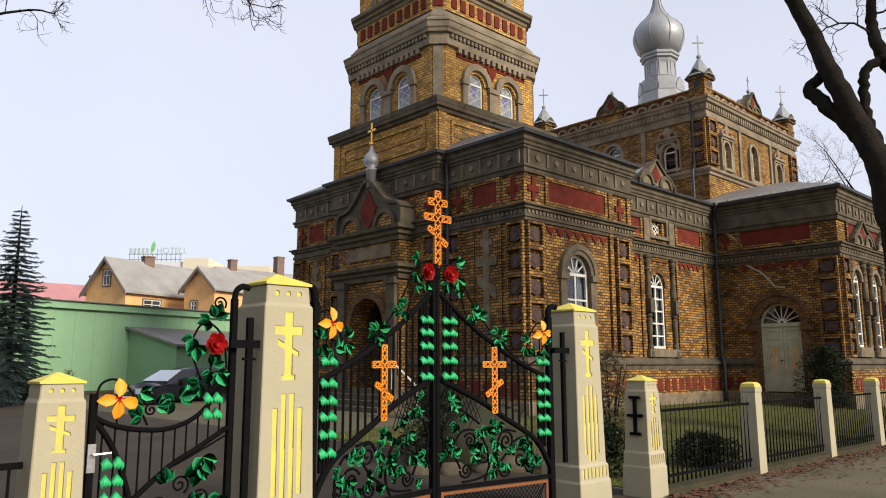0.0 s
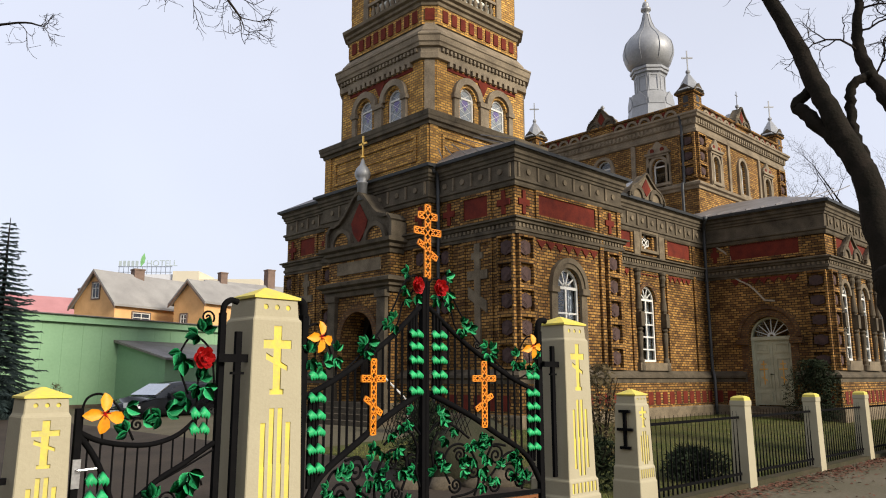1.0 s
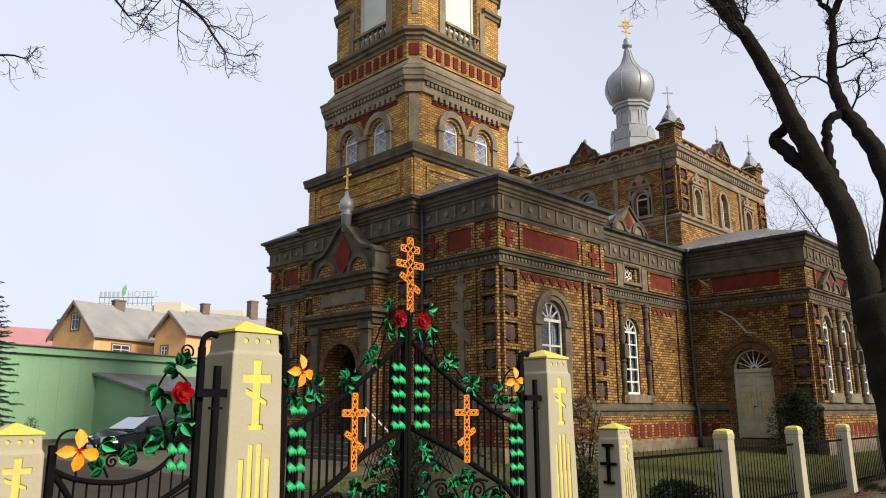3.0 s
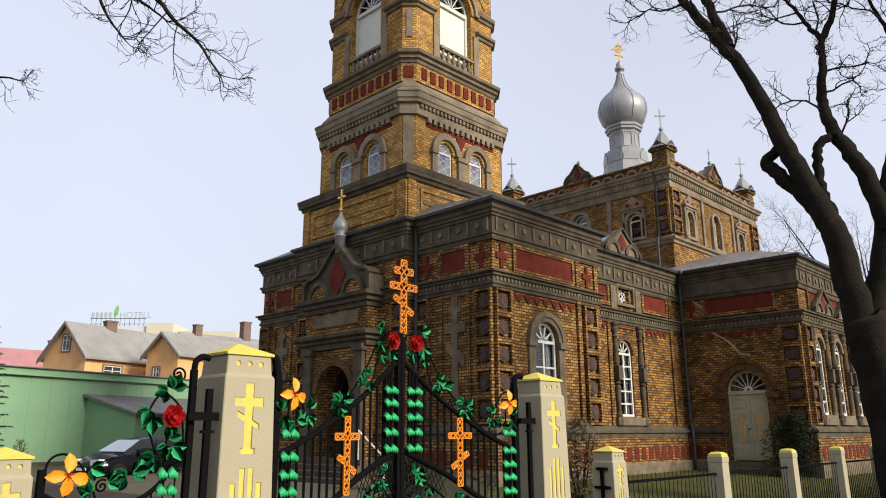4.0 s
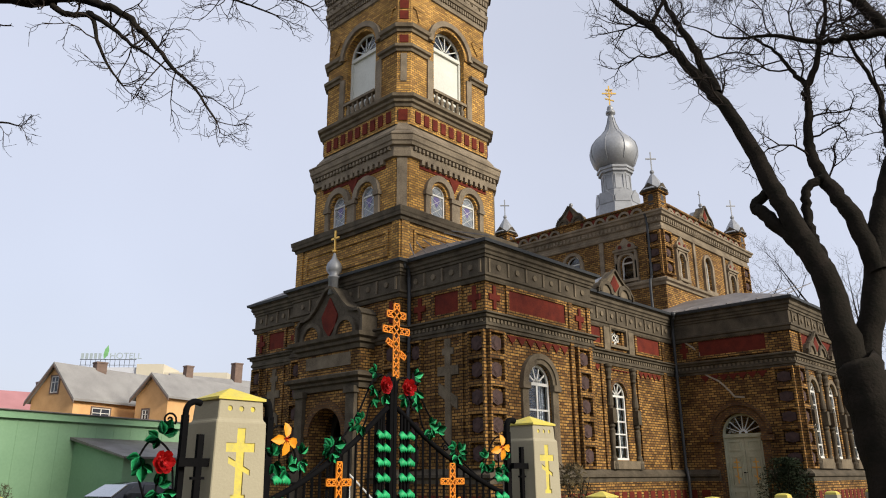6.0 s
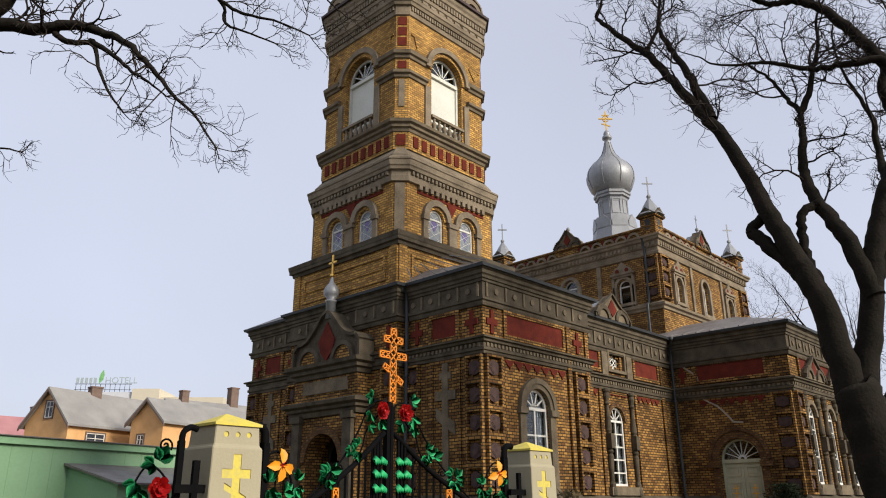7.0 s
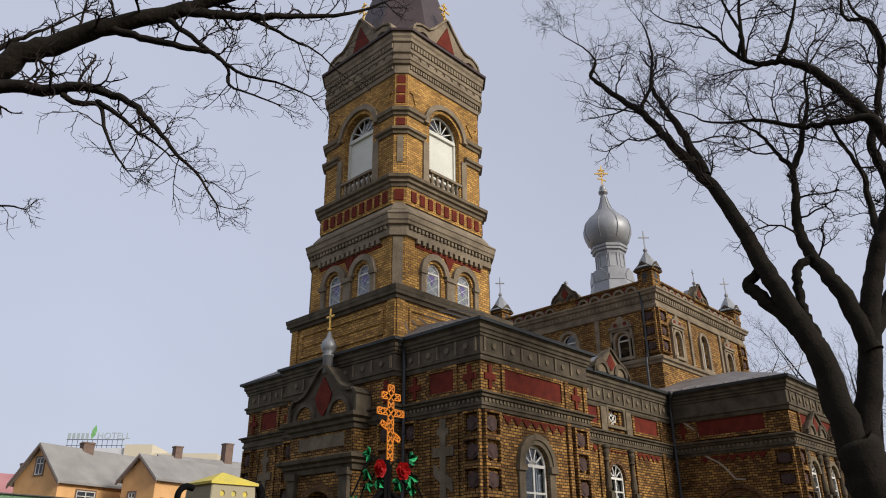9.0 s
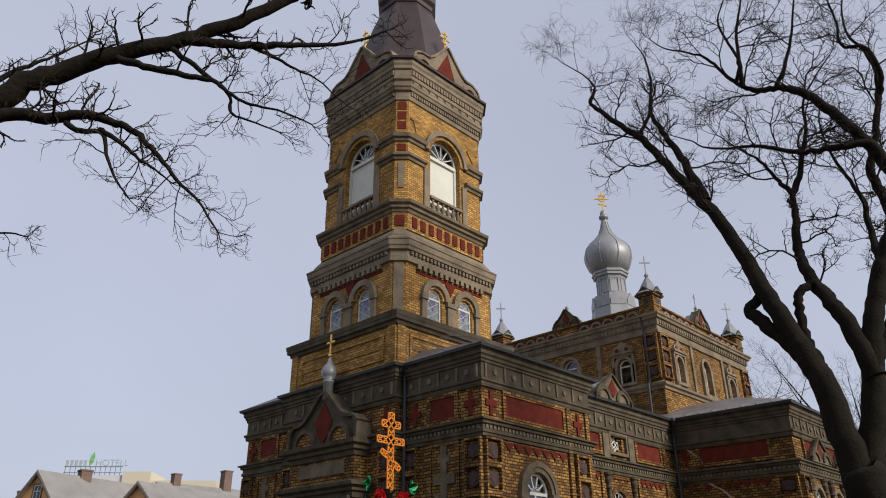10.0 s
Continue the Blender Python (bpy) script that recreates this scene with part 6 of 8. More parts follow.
def gate_leaf(F, label, L=1.52):
    g = thing("gate_leaf", label, "gate", "gate leaves", at=F.at(0, 0, 0))
    up = [(0.02, 1.46), (0.41, 1.62), (0.82, 1.84), (1.12, 2.03), (1.47, 2.3)]
    lo = [(0.0, 0.5), (0.15, 0.74), (0.31, 0.88), (0.64, 1.06), (0.98, 1.25), (1.48, 1.47)]
    def rail(name, pts, r, label=""):
        b = bmesh.new()
        tube(b, along(F, pts), r, 8)
        return gpart(name, b, BLACK, g, label, True)
    b = bmesh.new()
    fbox(b, F, -0.03, 0.03, 0.06, 2.12, -0.03, 0.03)
    gpart("hinge_stile", b, BLACK, g)
    b = bmesh.new()
    tube(b, smooth_path([F.at(0, 2.1), F.at(-0.01, 2.2), F.at(-0.05, 2.24), F.at(-0.12, 2.24)], 4), 0.034, 8)
    gpart("stile_hook", b, BLACK, g, smooth=True)
    b = bmesh.new()
    fbox(b, F, L - 0.035, L, 0.06, 2.56, -0.025, 0.025)
    gpart("meeting_stile", b, BLACK, g)
    rail("upper_rail", up, 0.026)
    rail("lower_rail", lo, 0.03)
    b = bmesh.new()
    fbox(b, F, 0.03, L - 0.035, 0.41, 0.45, -0.02, 0.02)
    gpart("bottom_rail", b, BLACK, g)
    b = bmesh.new()
    frame_of(b, F, 0.06, L - 0.06, 0.1, 0.4, 0.03, -0.012, 0.012)
    gpart("kick_frame", b, RUST, g, "brown-orange painted kick panel frame")
    b = bmesh.new()
    n = 26
    for i in range(n):
        u = 0.1 + (L - 0.2) * i / n
        for s in (-1, 1):
            tube(b, [F.at(min(max(u - s * 0.11, 0.1), L - 0.1), 0.13), F.at(min(max(u + s * 0.11, 0.1), L - 0.1), 0.37)], 0.004, 4)
    tagged(gpart("kick_mesh", b, BLACK, g), kind="stuff")
    for i in range(14):
        u = 0.26 + i * 0.088
        if u > L - 0.08:
            break
        z0, z1 = height_on(lo, u), height_on(up, u)
        b = bmesh.new()
        tube(b, [F.at(u, z0 - 0.01, -0.012), F.at(u, z1 + 0.01, -0.012)], 0.0125, 5)
        gpart("bar", b, BLACK, g)
    for u in (0.09, 0.13, 0.17):
        b = bmesh.new()
        tube(b, [F.at(u, 0.74), F.at(u, height_on(up, u))], 0.019, 6)
        gpart("bar", b, BLACK, g)
    for u in (1.335, 1.375, 1.415):
        b = bmesh.new()
        tube(b, [F.at(u, height_on(lo, u)), F.at(u, height_on(up, u))], 0.019, 6)
        gpart("bar", b, BLACK, g)
    for z in (1.63, 1.45, 1.31, 1.18, 1.04, 0.89):
        leaf_pair(F, 0.13, z, g)
    for z in (2.03, 1.91, 1.78, 1.64, 1.49):
        leaf_pair(F, 1.375, z, g)
    lattice_cross(F, 0.8, 1.12, 1.78, 0.15, 0.005, g)
    # vine with the rose and the lily
    vine = [(0.35, 1.6), (0.6, 1.77), (0.88, 2.01), (1.08, 2.26), (1.18, 2.43), (1.25, 2.53), (1.37, 2.6), (1.46, 2.56), (1.47, 2.44)]
    rail("vine", vine, 0.009)
    rail("vine", [(1.07, 2.0), (1.16, 2.15), (1.21, 2.3), (1.3, 2.38), (1.37, 2.46)], 0.008)
    rail("loop", [(0.02, 1.82), (0.03, 2.0), (0.14, 2.06), (0.24, 1.97), (0.31, 1.82), (0.37, 1.7), (0.36, 1.62), (0.28, 1.61), (0.15, 1.67), (0.05, 1.76), (0.02, 1.84)], 0.009)
    rail("stem", [(0.14, 1.66), (0.135, 1.8), (0.14, 1.94)], 0.007)
    for u, z, r in ((0.3, 1.72, 0.055), (0.86, 1.94, 0.05)):
        b = bmesh.new()
        tube(b, spiral(F, u, z, r), 0.007, 5)
        gpart("curl", b, BLACK, g, smooth=True)
    lily(F, 0.14, 1.95, 0.135, g)
    rose(F, 1.37, 2.5, 0.082, g)
    for u, z, a in ((1.27, 2.62, 170), (1.25, 2.46, 250), (1.24, 2.36, 285), (1.38, 2.4, 300), (1.08, 2.16, 150), (1.05, 2.12, 200), (1.08, 2.1, 280), (0.98, 2.1, 170), (0.7, 1.9, 150), (0.75, 1.92, 20), (0.68, 1.88, 210), (0.72, 1.85, 280), (0.36, 1.84, 100), (0.35, 1.78, 280), (0.22, 1.74, 30), (0.2, 1.7, 200), (0.05, 1.82, 80), (0.06, 1.76, 300)):
        leaf_spray(g, F.at(u, z, 0.02), a + rng.uniform(-15, 15), rng.uniform(0.095, 0.12), F)
    # scrollwork below the lower rail
    scrolls = [(0.63, 0.83, 0.1, 1, 1.2), (0.44, 0.64, 0.11, 1, 0.4), (0.92, 0.7, 0.09, -1, 2.0), (1.35, 0.82, 0.09, 1, 1.0), (1.15, 0.58, 0.08, -1, 0.0), (0.66, 0.54, 0.075, 1, 2.5), (1.1, 0.86, 0.08, 1, 0.5), (0.3, 0.56, 0.08, -1, 1.0)]
    for u, z, r, s, a in scrolls:
        b = bmesh.new()
        tube(b, spiral(F, u, z, r, 1.7, a, s), 0.012, 5)
        gpart("scroll", b, BLACK, g, smooth=True)
    for pts in ([(0.28, 0.47), (0.26, 0.66), (0.36, 0.84), (0.52, 0.82), (0.7, 0.64), (0.95, 0.5), (1.2, 0.47)], [(0.92, 0.46), (0.86, 0.62), (0.92, 0.84), (1.06, 0.96), (1.22, 0.94), (1.3, 0.78), (1.22, 0.6)], [(0.5, 0.92), (0.66, 0.94), (0.74, 0.84)], [(1.48, 0.6), (1.42, 0.76), (1.44, 0.95), (1.36, 1.1)]):
        rail("vine", pts, 0.012)
    b = bmesh.new()
    for i in range(9):
        u = 0.95 + i * 0.055
        z1 = height_on(lo, u)
        tube(b, [F.at(u, z1 - 0.02), F.at(min(u + 0.16, L - 0.04), max(z1 - 0.24, 1.0))], 0.004, 4)
        tube(b, [F.at(min(u + 0.1, L - 0.04), height_on(lo, min(u + 0.1, 1.47)) - 0.02), F.at(u, z1 - 0.2)], 0.004, 4)
    tagged(gpart("corner_mesh", b, BLACK, g), kind="stuff")
    rail("vine", [(0.98, 1.02), (1.2, 1.16), (1.36, 1.18), (1.48, 1.08)], 0.012)
    for i in range(42):
        u = rng.uniform(0.22, 1.46)
        top = height_on(lo, u) - 0.1
        z = rng.uniform(0.5, max(top, 0.55))
        leaf_spray(g, F.at(u, z, 0.02), rng.choice((-60, -110, 30, 150)), rng.uniform(0.085, 0.115), F)
    return g


TURN_IN = math.atan2(0.2, 1.52)
cs, sn = math.cos(TURN_IN), math.sin(TURN_IN)
F_GL = Face(3.38, 5.15, cs, sn, sn, -cs)
F_GR = Face(6.42, 5.15, -cs, sn, -sn, -cs)
G_LABEL = "black wrought-iron gate leaf with green leaves, red rose, orange cross"
gl = gate_leaf(F_GL, G_LABEL)
gr = gate_leaf(F_GR, G_LABEL)
F_MID = Face(4.905, 5.36, 1, 0, 0, -1)
b = bmesh.new()
fbox(b, F_MID, -0.03, 0.03, 0.05, 2.6, -0.03, 0.03)
gpart("closing_bar", b, BLACK, gl)
lattice_cross(F_MID, 0.05, 2.6, 3.35, 0.18, 0.0048, gl, 0.0, True, 0.63)


def iron_tie(F, u, z, parent):
    b = bmesh.new()
    fbox(b, F, u - 0.024, u + 0.024, z - 1.2, z + 0.2, 0.0, 0.035)
    fbox(b, F, u - 0.16, u + 0.16, z - 0.03, z + 0.03, 0.002, 0.037)
    fbox(b, F, u - 0.05, u + 0.05, z - 0.12, z - 0.1, 0.002, 0.037)
    gpart("hinge_strap", b, BLACK, parent, "black iron cross-shaped hinge strap")


iron_tie(Face(2.80, 5.1, 1, 0, 0, -1), -0.04, 1.76, gl)
iron_tie(Face(6.66, 5.1, 1, 0, 0, -1), -0.08, 1.76, gr)


def wicket():
    F = Face(0, 5.15, 1, 0, 0, -1)
    g = thing("wicket_gate", "low black wrought-iron wicket gate with yellow lily and red rose", "gate", at=F.at(1.67, 0))
    def rail(name, pts, r):
        b = bmesh.new()
        tube(b, along(F, pts), r, 8)
        return gpart(name, b, BLACK, g, smooth=True)
    up = [(1.68, 1.28), (1.82, 1.21), (2.01, 1.17), (2.21, 1.17), (2.41, 1.25), (2.62, 1.47)]
    lo = [(1.96, 0.7), (2.22, 0.91), (2.42, 1.02), (2.64, 1.15)]
    rail("upper_rail", up, 0.018)
    rail("curved_rail", [(1.68, 1.27), (1.79, 1.13), (1.88, 0.95), (1.96, 0.7), (2.0, 0.4)], 0.02)
    rail("lower_rail", lo, 0.02)
    rail("lower_rail", [(2.2, 0.89), (2.42, 0.99), (2.64, 1.1)], 0.008)
    for x, z in ((1.69, 1.42), (2.66, 2.1)):
        b = bmesh.new()
        fbox(b, F, x - 0.022, x + 0.022, 0.06, z, -0.022, 0.022)
        gpart("stile", b, BLACK, g)
    rail("stile_hook", [(2.66, 2.08), (2.67, 2.16), (2.72, 2.2), (2.78, 2.19)], 0.024)
    b = bmesh.new()
    fbox(b, F, 1.7, 2.65, 0.4, 0.44, -0.02, 0.02)
    fbox(b, F, 1.7, 2.65, 0.08, 0.12, -0.02, 0.02)
    gpart("bottom_rail", b, BLACK, g)
    for i in range(11):
        u = 1.76 + i * 0.082
        zt = height_on(up, u)
        zb = height_on(lo, u) if u > 1.96 else 0.42
        b = bmesh.new()
        tube(b, [F.at(u, zb, -0.01), F.at(u, zt, -0.01)], 0.007, 5)
        gpart("bar", b, BLACK, g)
    for z in (0.96, 0.85, 0.74):
        leaf_pair(F, 1.82, z, g, 0.06)
    for z in (1.36, 1.25):
        leaf_pair(F, 2.5, z, g, 0.06)
    rail("loop", [(1.7, 1.37), (1.73, 1.48), (1.82, 1.51), (1.92, 1.44), (1.99, 1.32), (2.05, 1.2)], 0.008)
    rail("stem", [(1.85, 1.18), (1.84, 1.28), (1.83, 1.38)], 0.007)
    rail("vine", [(2.42, 1.5), (2.34, 1.71), (2.36, 1.83), (2.44, 1.92), (2.56, 1.84), (2.6, 1.71), (2.62, 1.55)], 0.008)
    rail("stem", [(2.49, 1.3), (2.49, 1.55), (2.5, 1.75)], 0.008)
    for u, z, r, turns, start in ((2.54, 2.06, 0.055, 1.6, -0.6), (2.07, 1.3, 0.045, 1.5, 1.0)):
        b = bmesh.new()
        tube(b, spiral(F, u, z, r, turns, start), 0.008, 5)
        gpart("curl", b, BLACK, g, smooth=True)
    for u, z, r in ((2.3, 0.78, 0.07), (2.5, 0.86, 0.06), (2.15, 0.66, 0.07), (2.45, 0.68, 0.06), (2.32, 0.58, 0.06)):
        b = bmesh.new()
        tube(b, spiral(F, u, z, r, 1.6, u * 5), 0.008, 5)
        gpart("scroll", b, BLACK, g, smooth=True)
    lily(F, 1.83, 1.385, 0.135, g)
    rose(F, 2.5, 1.76, 0.078, g)
    for u, z, a in ((2.5, 1.95, 60), (2.46, 1.93, 200), (2.34, 1.8, 240), (2.36, 1.74, 280), (1.98, 1.42, 330), (2.1, 1.33, 20), (2.0, 1.26, 160), (2.5, 1.6, 60), (2.48, 1.56, 250), (2.4, 1.48, 220), (2.26, 1.38, 10), (2.22, 1.35, 190), (2.53, 1.55, 300)):
        leaf_spray(g, F.at(u, z, 0.02), a, rng.uniform(0.1, 0.13), F)
    for i in range(8):
        u = rng.uniform(2.1, 2.6)
        leaf_spray(g, F.at(u, rng.uniform(0.5, height_on(lo, u) - 0.06), 0.02), rng.uniform(0, 360), rng.uniform(0.1, 0.15), F)
    b = bmesh.new()
    fbox(b, F, 1.665, 1.715, 0.92, 1.1, 0.022, 0.03)
    plate = gpart("lock_plate", b, STEEL, g, "bright steel lock plate")
    b = bmesh.new()
    tube(b, [F.at(1.69, 1.035, 0.03), F.at(1.69, 1.035, 0.07), F.at(1.80, 1.04, 0.07)], 0.008, 6)
    gpart("handle", b, STEEL, plate, "steel lever handle")


wicket()


# ---- fence ----
def fence_post(x):
    p = thing("fence_post", "slim cream-painted concrete fence post with a yellow top", "fence post", "fence posts", at=(x, 5.12, lift(x, 5.12)))
    b = bmesh.new()
    ring_box(b, [(0.125, -0.1), (0.11, 1.18), (0.118, 1.2), (0.118, 1.27)])
    part("shaft", b, CREAM, p)
    b = bmesh.new()
    ring_box(b, [(0.11, 1.27), (0.105, 1.31), (0.07, 1.335), (0.0, 1.345)])
    part("cap", b, YELLOW, p, "yellow rounded cap")


def fence_panel(x0, x1):
    g = thing("iron_railing", "black iron railing panel between cream posts", "fence", "iron railings", at=(x0, 5.12, 0))
    L = x1 - x0
    for z in (1.02, 0.2):
        b = bmesh.new()
        box(b, 0, L, -0.012, 0.012, z - 0.018, z + 0.018)
        part("rail", b, BLACK, g)
    n = int(L / 0.115)
    b = bmesh.new()
    box(b, -0.010, 0.010, -0.010, 0.010, 0.1, 1.12)
    for v in b.verts:
        if v.co.z > 1.1:
            v.co.x *= 0.2
            v.co.y *= 0.2
    first = part("bar", b, BLACK, g)
    first.location.x = L * 0.5 / n
    for i in range(1, n):
        c = new("bar", first.data)
        c.parent = g
        c.location.x = L * (i + 0.5) / n
    b = bmesh.new()
    box(b, 0, L, -0.1, 0.1, -0.1, 0.07)
    part("kerb", b, KERB, g, "low mossy brown kerb")


FENCE = [8.30, 11.25, 14.1, 16.75, 19.5, 22.3, 25.1]
for x in FENCE[1:]:
    fence_post(x)
for a, c in zip(FENCE, FENCE[1:]):
    fence_panel(a + 0.16, c - 0.11)
b = bmesh.new()
F = Face(0, 5.15, 1, 0, 0, -1)
fbox(b, F, -1.6, 1.3, 0.98, 1.02, -0.015, 0.015)
for i in range(22):
    tube(b, [F.at(-1.5 + i * 0.13, 0.1), F.at(-1.5 + i * 0.13, 1.0)], 0.011, 4)
tagged(part("side_railing", b, BLACK), "plain black iron railing beside the wicket post", "fence")


# ---- bare trees ----
class BareTree:
    """A leafless tree: a trunk, limbs that bend as old limes do, and a haze of fine twigs."""

    def __init__(self, label, base, seed):
        self.rng = random.Random(seed)
        self.ob = thing("bare_tree", label, "tree", at=base)
        self.base = Vector(base)
        self.tw_v, self.tw_f = [], []

    def _tube(self, v, f, pts, r0, r1, sides, bend=1.0):
        k = len(pts)
        side = None
        start = len(v)
        for i, p in enumerate(pts):
            d = (pts[min(i + 1, k - 1)] - pts[max(i - 1, 0)])
            d = d.normalized() if d.length > 1e-9 else Vector((0, 0, 1))
            side = d.orthogonal() if side is None else side - d * side.dot(d)
            side = side.normalized() if side.length > 1e-6 else d.orthogonal().normalized()
            up = d.cross(side)
            r = r1 + (r0 - r1) * (1 - i / max(k - 1, 1)) ** bend
            for j in range(sides):
                a = 2 * math.pi * j / sides
                v.append(p + (side * math.cos(a) + up * math.sin(a)) * r)
        for i in range(k - 1):
            for j in range(sides):
                a, c = start + i * sides + j, start + i * sides + (j + 1) % sides
                f.append((a, c, c + sides, a + sides))

    def twig(self, p, d, length, r, level):
        q = self.rng
        n = 5 if level else 4
        pts = [p.copy()]
        dd = d.normalized()
        for i in range(n):
            wob = 0.28 if level > 1 else 0.3
            dd = (dd + Vector((q.gauss(0, wob), q.gauss(0, wob), q.gauss(0, wob) + 0.05))).normalized()
            pts.append(pts[-1] + dd * (length / n))
        self._tube(self.tw_v, self.tw_f, [x - self.base for x in pts], r, max(r * 0.45, 0.0018), 4 if r > 0.012 else 3)
        if level <= 0:
            return
        k = 2 + level
        for i in range(k):
            s = 0.25 + 0.75 * (i + q.random() * 0.8) / k
            a = min(int(s * n), n - 1)
            at = pts[a].lerp(pts[a + 1], s * n - a if s < 1 else 1)
            axis = (pts[a + 1] - pts[a]).normalized()
            out = Vector((q.gauss(0, 1), q.gauss(0, 1), q.gauss(0, 1)))
            out = (out - axis * out.dot(axis)).normalized()
            self.twig(at, axis * 0.75 + out * q.uniform(0.6, 1.0), length * q.uniform(0.42, 0.68), max(r * 0.58, 0.0026), level - 1)

    def limb(self, pts, r0, r1, twigs=True, spacing=0.2, reach=0.78, level=2):
        q = self.rng
        path = smooth_path(pts, 5)
        for i in range(1, len(path) - 1):
            rr = r0 + (r1 - r0) * i / len(path)
            path[i] = path[i] + Vector((q.gauss(0, 1), q.gauss(0, 1), q.gauss(0, 1))) * min(rr * 0.18, 0.018)
        v, f = [], []
        k = len(path)
        big = r0 > 0.06
        self._tube(v, f, [x - self.base for x in path], r0, r1, 10 if big else 6, 1.35)
        me = bpy.data.meshes.new("limb")
        me.from_pydata(v, [], f)
        me.materials.append(BARK)
        me.shade_smooth()
        ob = new("limb", me)
        ob.parent = self.ob
        if not twigs:
            return
        run = 0.0
        nextat = spacing * 2
        total = sum((b_ - a).length for a, b_ in zip(path, path[1:]))
        for a, b_ in zip(path, path[1:]):
            run += (b_ - a).length
            t = run / total
            r = r1 + (r0 - r1) * (1 - t) ** 1.35
            if r > 0.15:
                continue
            if run > nextat:
                nextat = run + spacing * q.uniform(0.5, 1.3)
                axis = (b_ - a).normalized()
                out = Vector((q.gauss(0, 1), q.gauss(0, 1), q.gauss(0, 1) + 0.3))
                out = (out - axis * out.dot(axis)).normalized()
                self.twig(b_, axis * 0.6 + out, reach * q.uniform(0.55, 1.2), (min(r * 0.42, 0.026) + 0.003) if level > 2 else (min(r * 0.34, 0.018) + 0.0025), level)
        axis = (path[-1] - path[-2]).normalized()
        for _ in range(3):
            self.twig(path[-1], axis + Vector((q.gauss(0, 0.3), q.gauss(0, 0.3), q.gauss(0, 0.3))), reach * 0.7, max(r1 * 0.7, 0.005), level)

    def finish(self):
        me = bpy.data.meshes.new("twig_haze")
        me.from_pydata(self.tw_v, [], self.tw_f)
        me.materials.append(TWIG)
        ob = new("twig_haze", me)
        ob.parent = self.ob
        tagged(ob, "fine leafless twigs", kind="stuff")


right_tree = BareTree("old leafless tree with a thick dark forked trunk, beside the fence", (17.94, 4.21, 0.0), 3)
right_tree.limb([(17.94, 4.15, -0.44), (17.93, 4.17, 0.20), (17.91, 4.24, 1.22), (17.88, 4.35, 2.59), (17.86, 4.46, 3.56), (17.84, 4.56, 4.02)], 0.603, 0.464, twigs=False)
right_tree.limb([(17.84, 4.58, 3.56), (17.74, 4.72, 4.77), (17.68, 4.82, 5.79), (17.59, 5.03, 6.53), (17.50, 5.29, 7.32), (17.37, 5.63, 8.36), (17.27, 5.90, 9.36), (17.13, 6.31, 10.50), (16.97, 6.79, 11.39), (16.80, 7.31, 12.39), (16.64, 7.79, 13.32), (16.47, 8.34, 13.98), (16.29, 8.91, 14.77), (16.20, 9.13, 15.14), (16.21, 8.92, 15.57), (16.10, 9.23, 16.16), (15.92, 9.79, 16.82)], 0.348, 0.014, spacing=0.6, reach=1.55, level=3)
right_tree.limb([(17.08, 6.54, 11.08), (17.08, 6.77, 11.92), (17.07, 7.05, 12.79), (17.05, 7.39, 13.66), (17.04, 7.64, 14.42), (17.13, 7.55, 15.44), (17.16, 7.62, 16.46), (17.16, 7.86, 17.16)], 0.151, 0.014, spacing=0.6, reach=1.55, level=3)
right_tree.limb([(16.77, 7.29, 12.36), (16.68, 7.66, 13.04), (16.63, 7.84, 13.56), (16.70, 7.57, 14.10), (16.73, 7.44, 14.56)], 0.087, 0.046, spacing=0.3, reach=0.9, level=2)
right_tree.limb([(17.93, 4.51, 3.33), (18.09, 4.35, 4.37), (18.18, 4.09, 5.30), (18.25, 3.79, 6.74), (18.31, 3.56, 7.66), (18.40, 3.20, 8.57), (18.51, 2.78, 9.50), (18.59, 2.48, 10.33), (18.59, 2.48, 11.10), (18.53, 2.72, 11.60)], 0.313, 0.128, twigs=False)
right_tree.limb([(18.14, 3.86, 5.98), (18.00, 4.10, 7.16), (17.99, 4.37, 7.85), (17.99, 4.64, 8.43), (18.00, 4.80, 9.07), (18.06, 4.81, 9.66), (18.14, 4.72, 10.38), (18.20, 4.73, 11.03), (18.21, 4.95, 11.49), (18.17, 5.30, 12.25), (18.13, 5.73, 12.78), (18.06, 6.24, 13.46)], 0.232, 0.016, spacing=0.6, reach=1.55, level=3)
right_tree.limb([(18.15, 4.70, 10.95), (18.21, 4.44, 11.38), (18.26, 4.24, 12.09), (18.32, 4.01, 12.81), (18.33, 3.96, 13.51), (18.44, 3.57, 14.20), (18.57, 3.04, 14.84)], 0.099, 0.014, spacing=0.6, reach=1.55, level=3)
right_tree.limb([(17.88, 4.59, 8.37), (17.74, 4.89, 8.21), (17.71, 5.02, 7.81), (17.71, 5.01, 7.17), (17.74, 4.86, 6.53), (17.77, 4.79, 6.11)], 0.104, 0.116, twigs=False)
right_tree.limb([(17.59, 5.11, 6.58), (17.56, 5.59, 7.27), (17.46, 5.99, 7.78), (17.44, 6.08, 7.97), (17.49, 5.80, 8.21), (17.42, 5.60, 8.53)], 0.197, 0.116, twigs=False)
right_tree.limb([(18.67, 2.43, 10.75), (18.58, 2.73, 11.65), (18.44, 3.00, 12.32), (18.28, 3.35, 12.99), (18.10, 3.73, 13.55), (17.95, 4.06, 13.86), (17.79, 4.42, 14.00), (17.60, 4.87, 14.06), (17.44, 5.22, 14.39), (17.29, 5.54, 14.93), (17.13, 5.87, 15.50), (16.97, 6.26, 15.80), (16.75, 6.81, 16.15), (16.59, 7.13, 16.58)], 0.174, 0.014, spacing=0.6, reach=1.55, level=3)
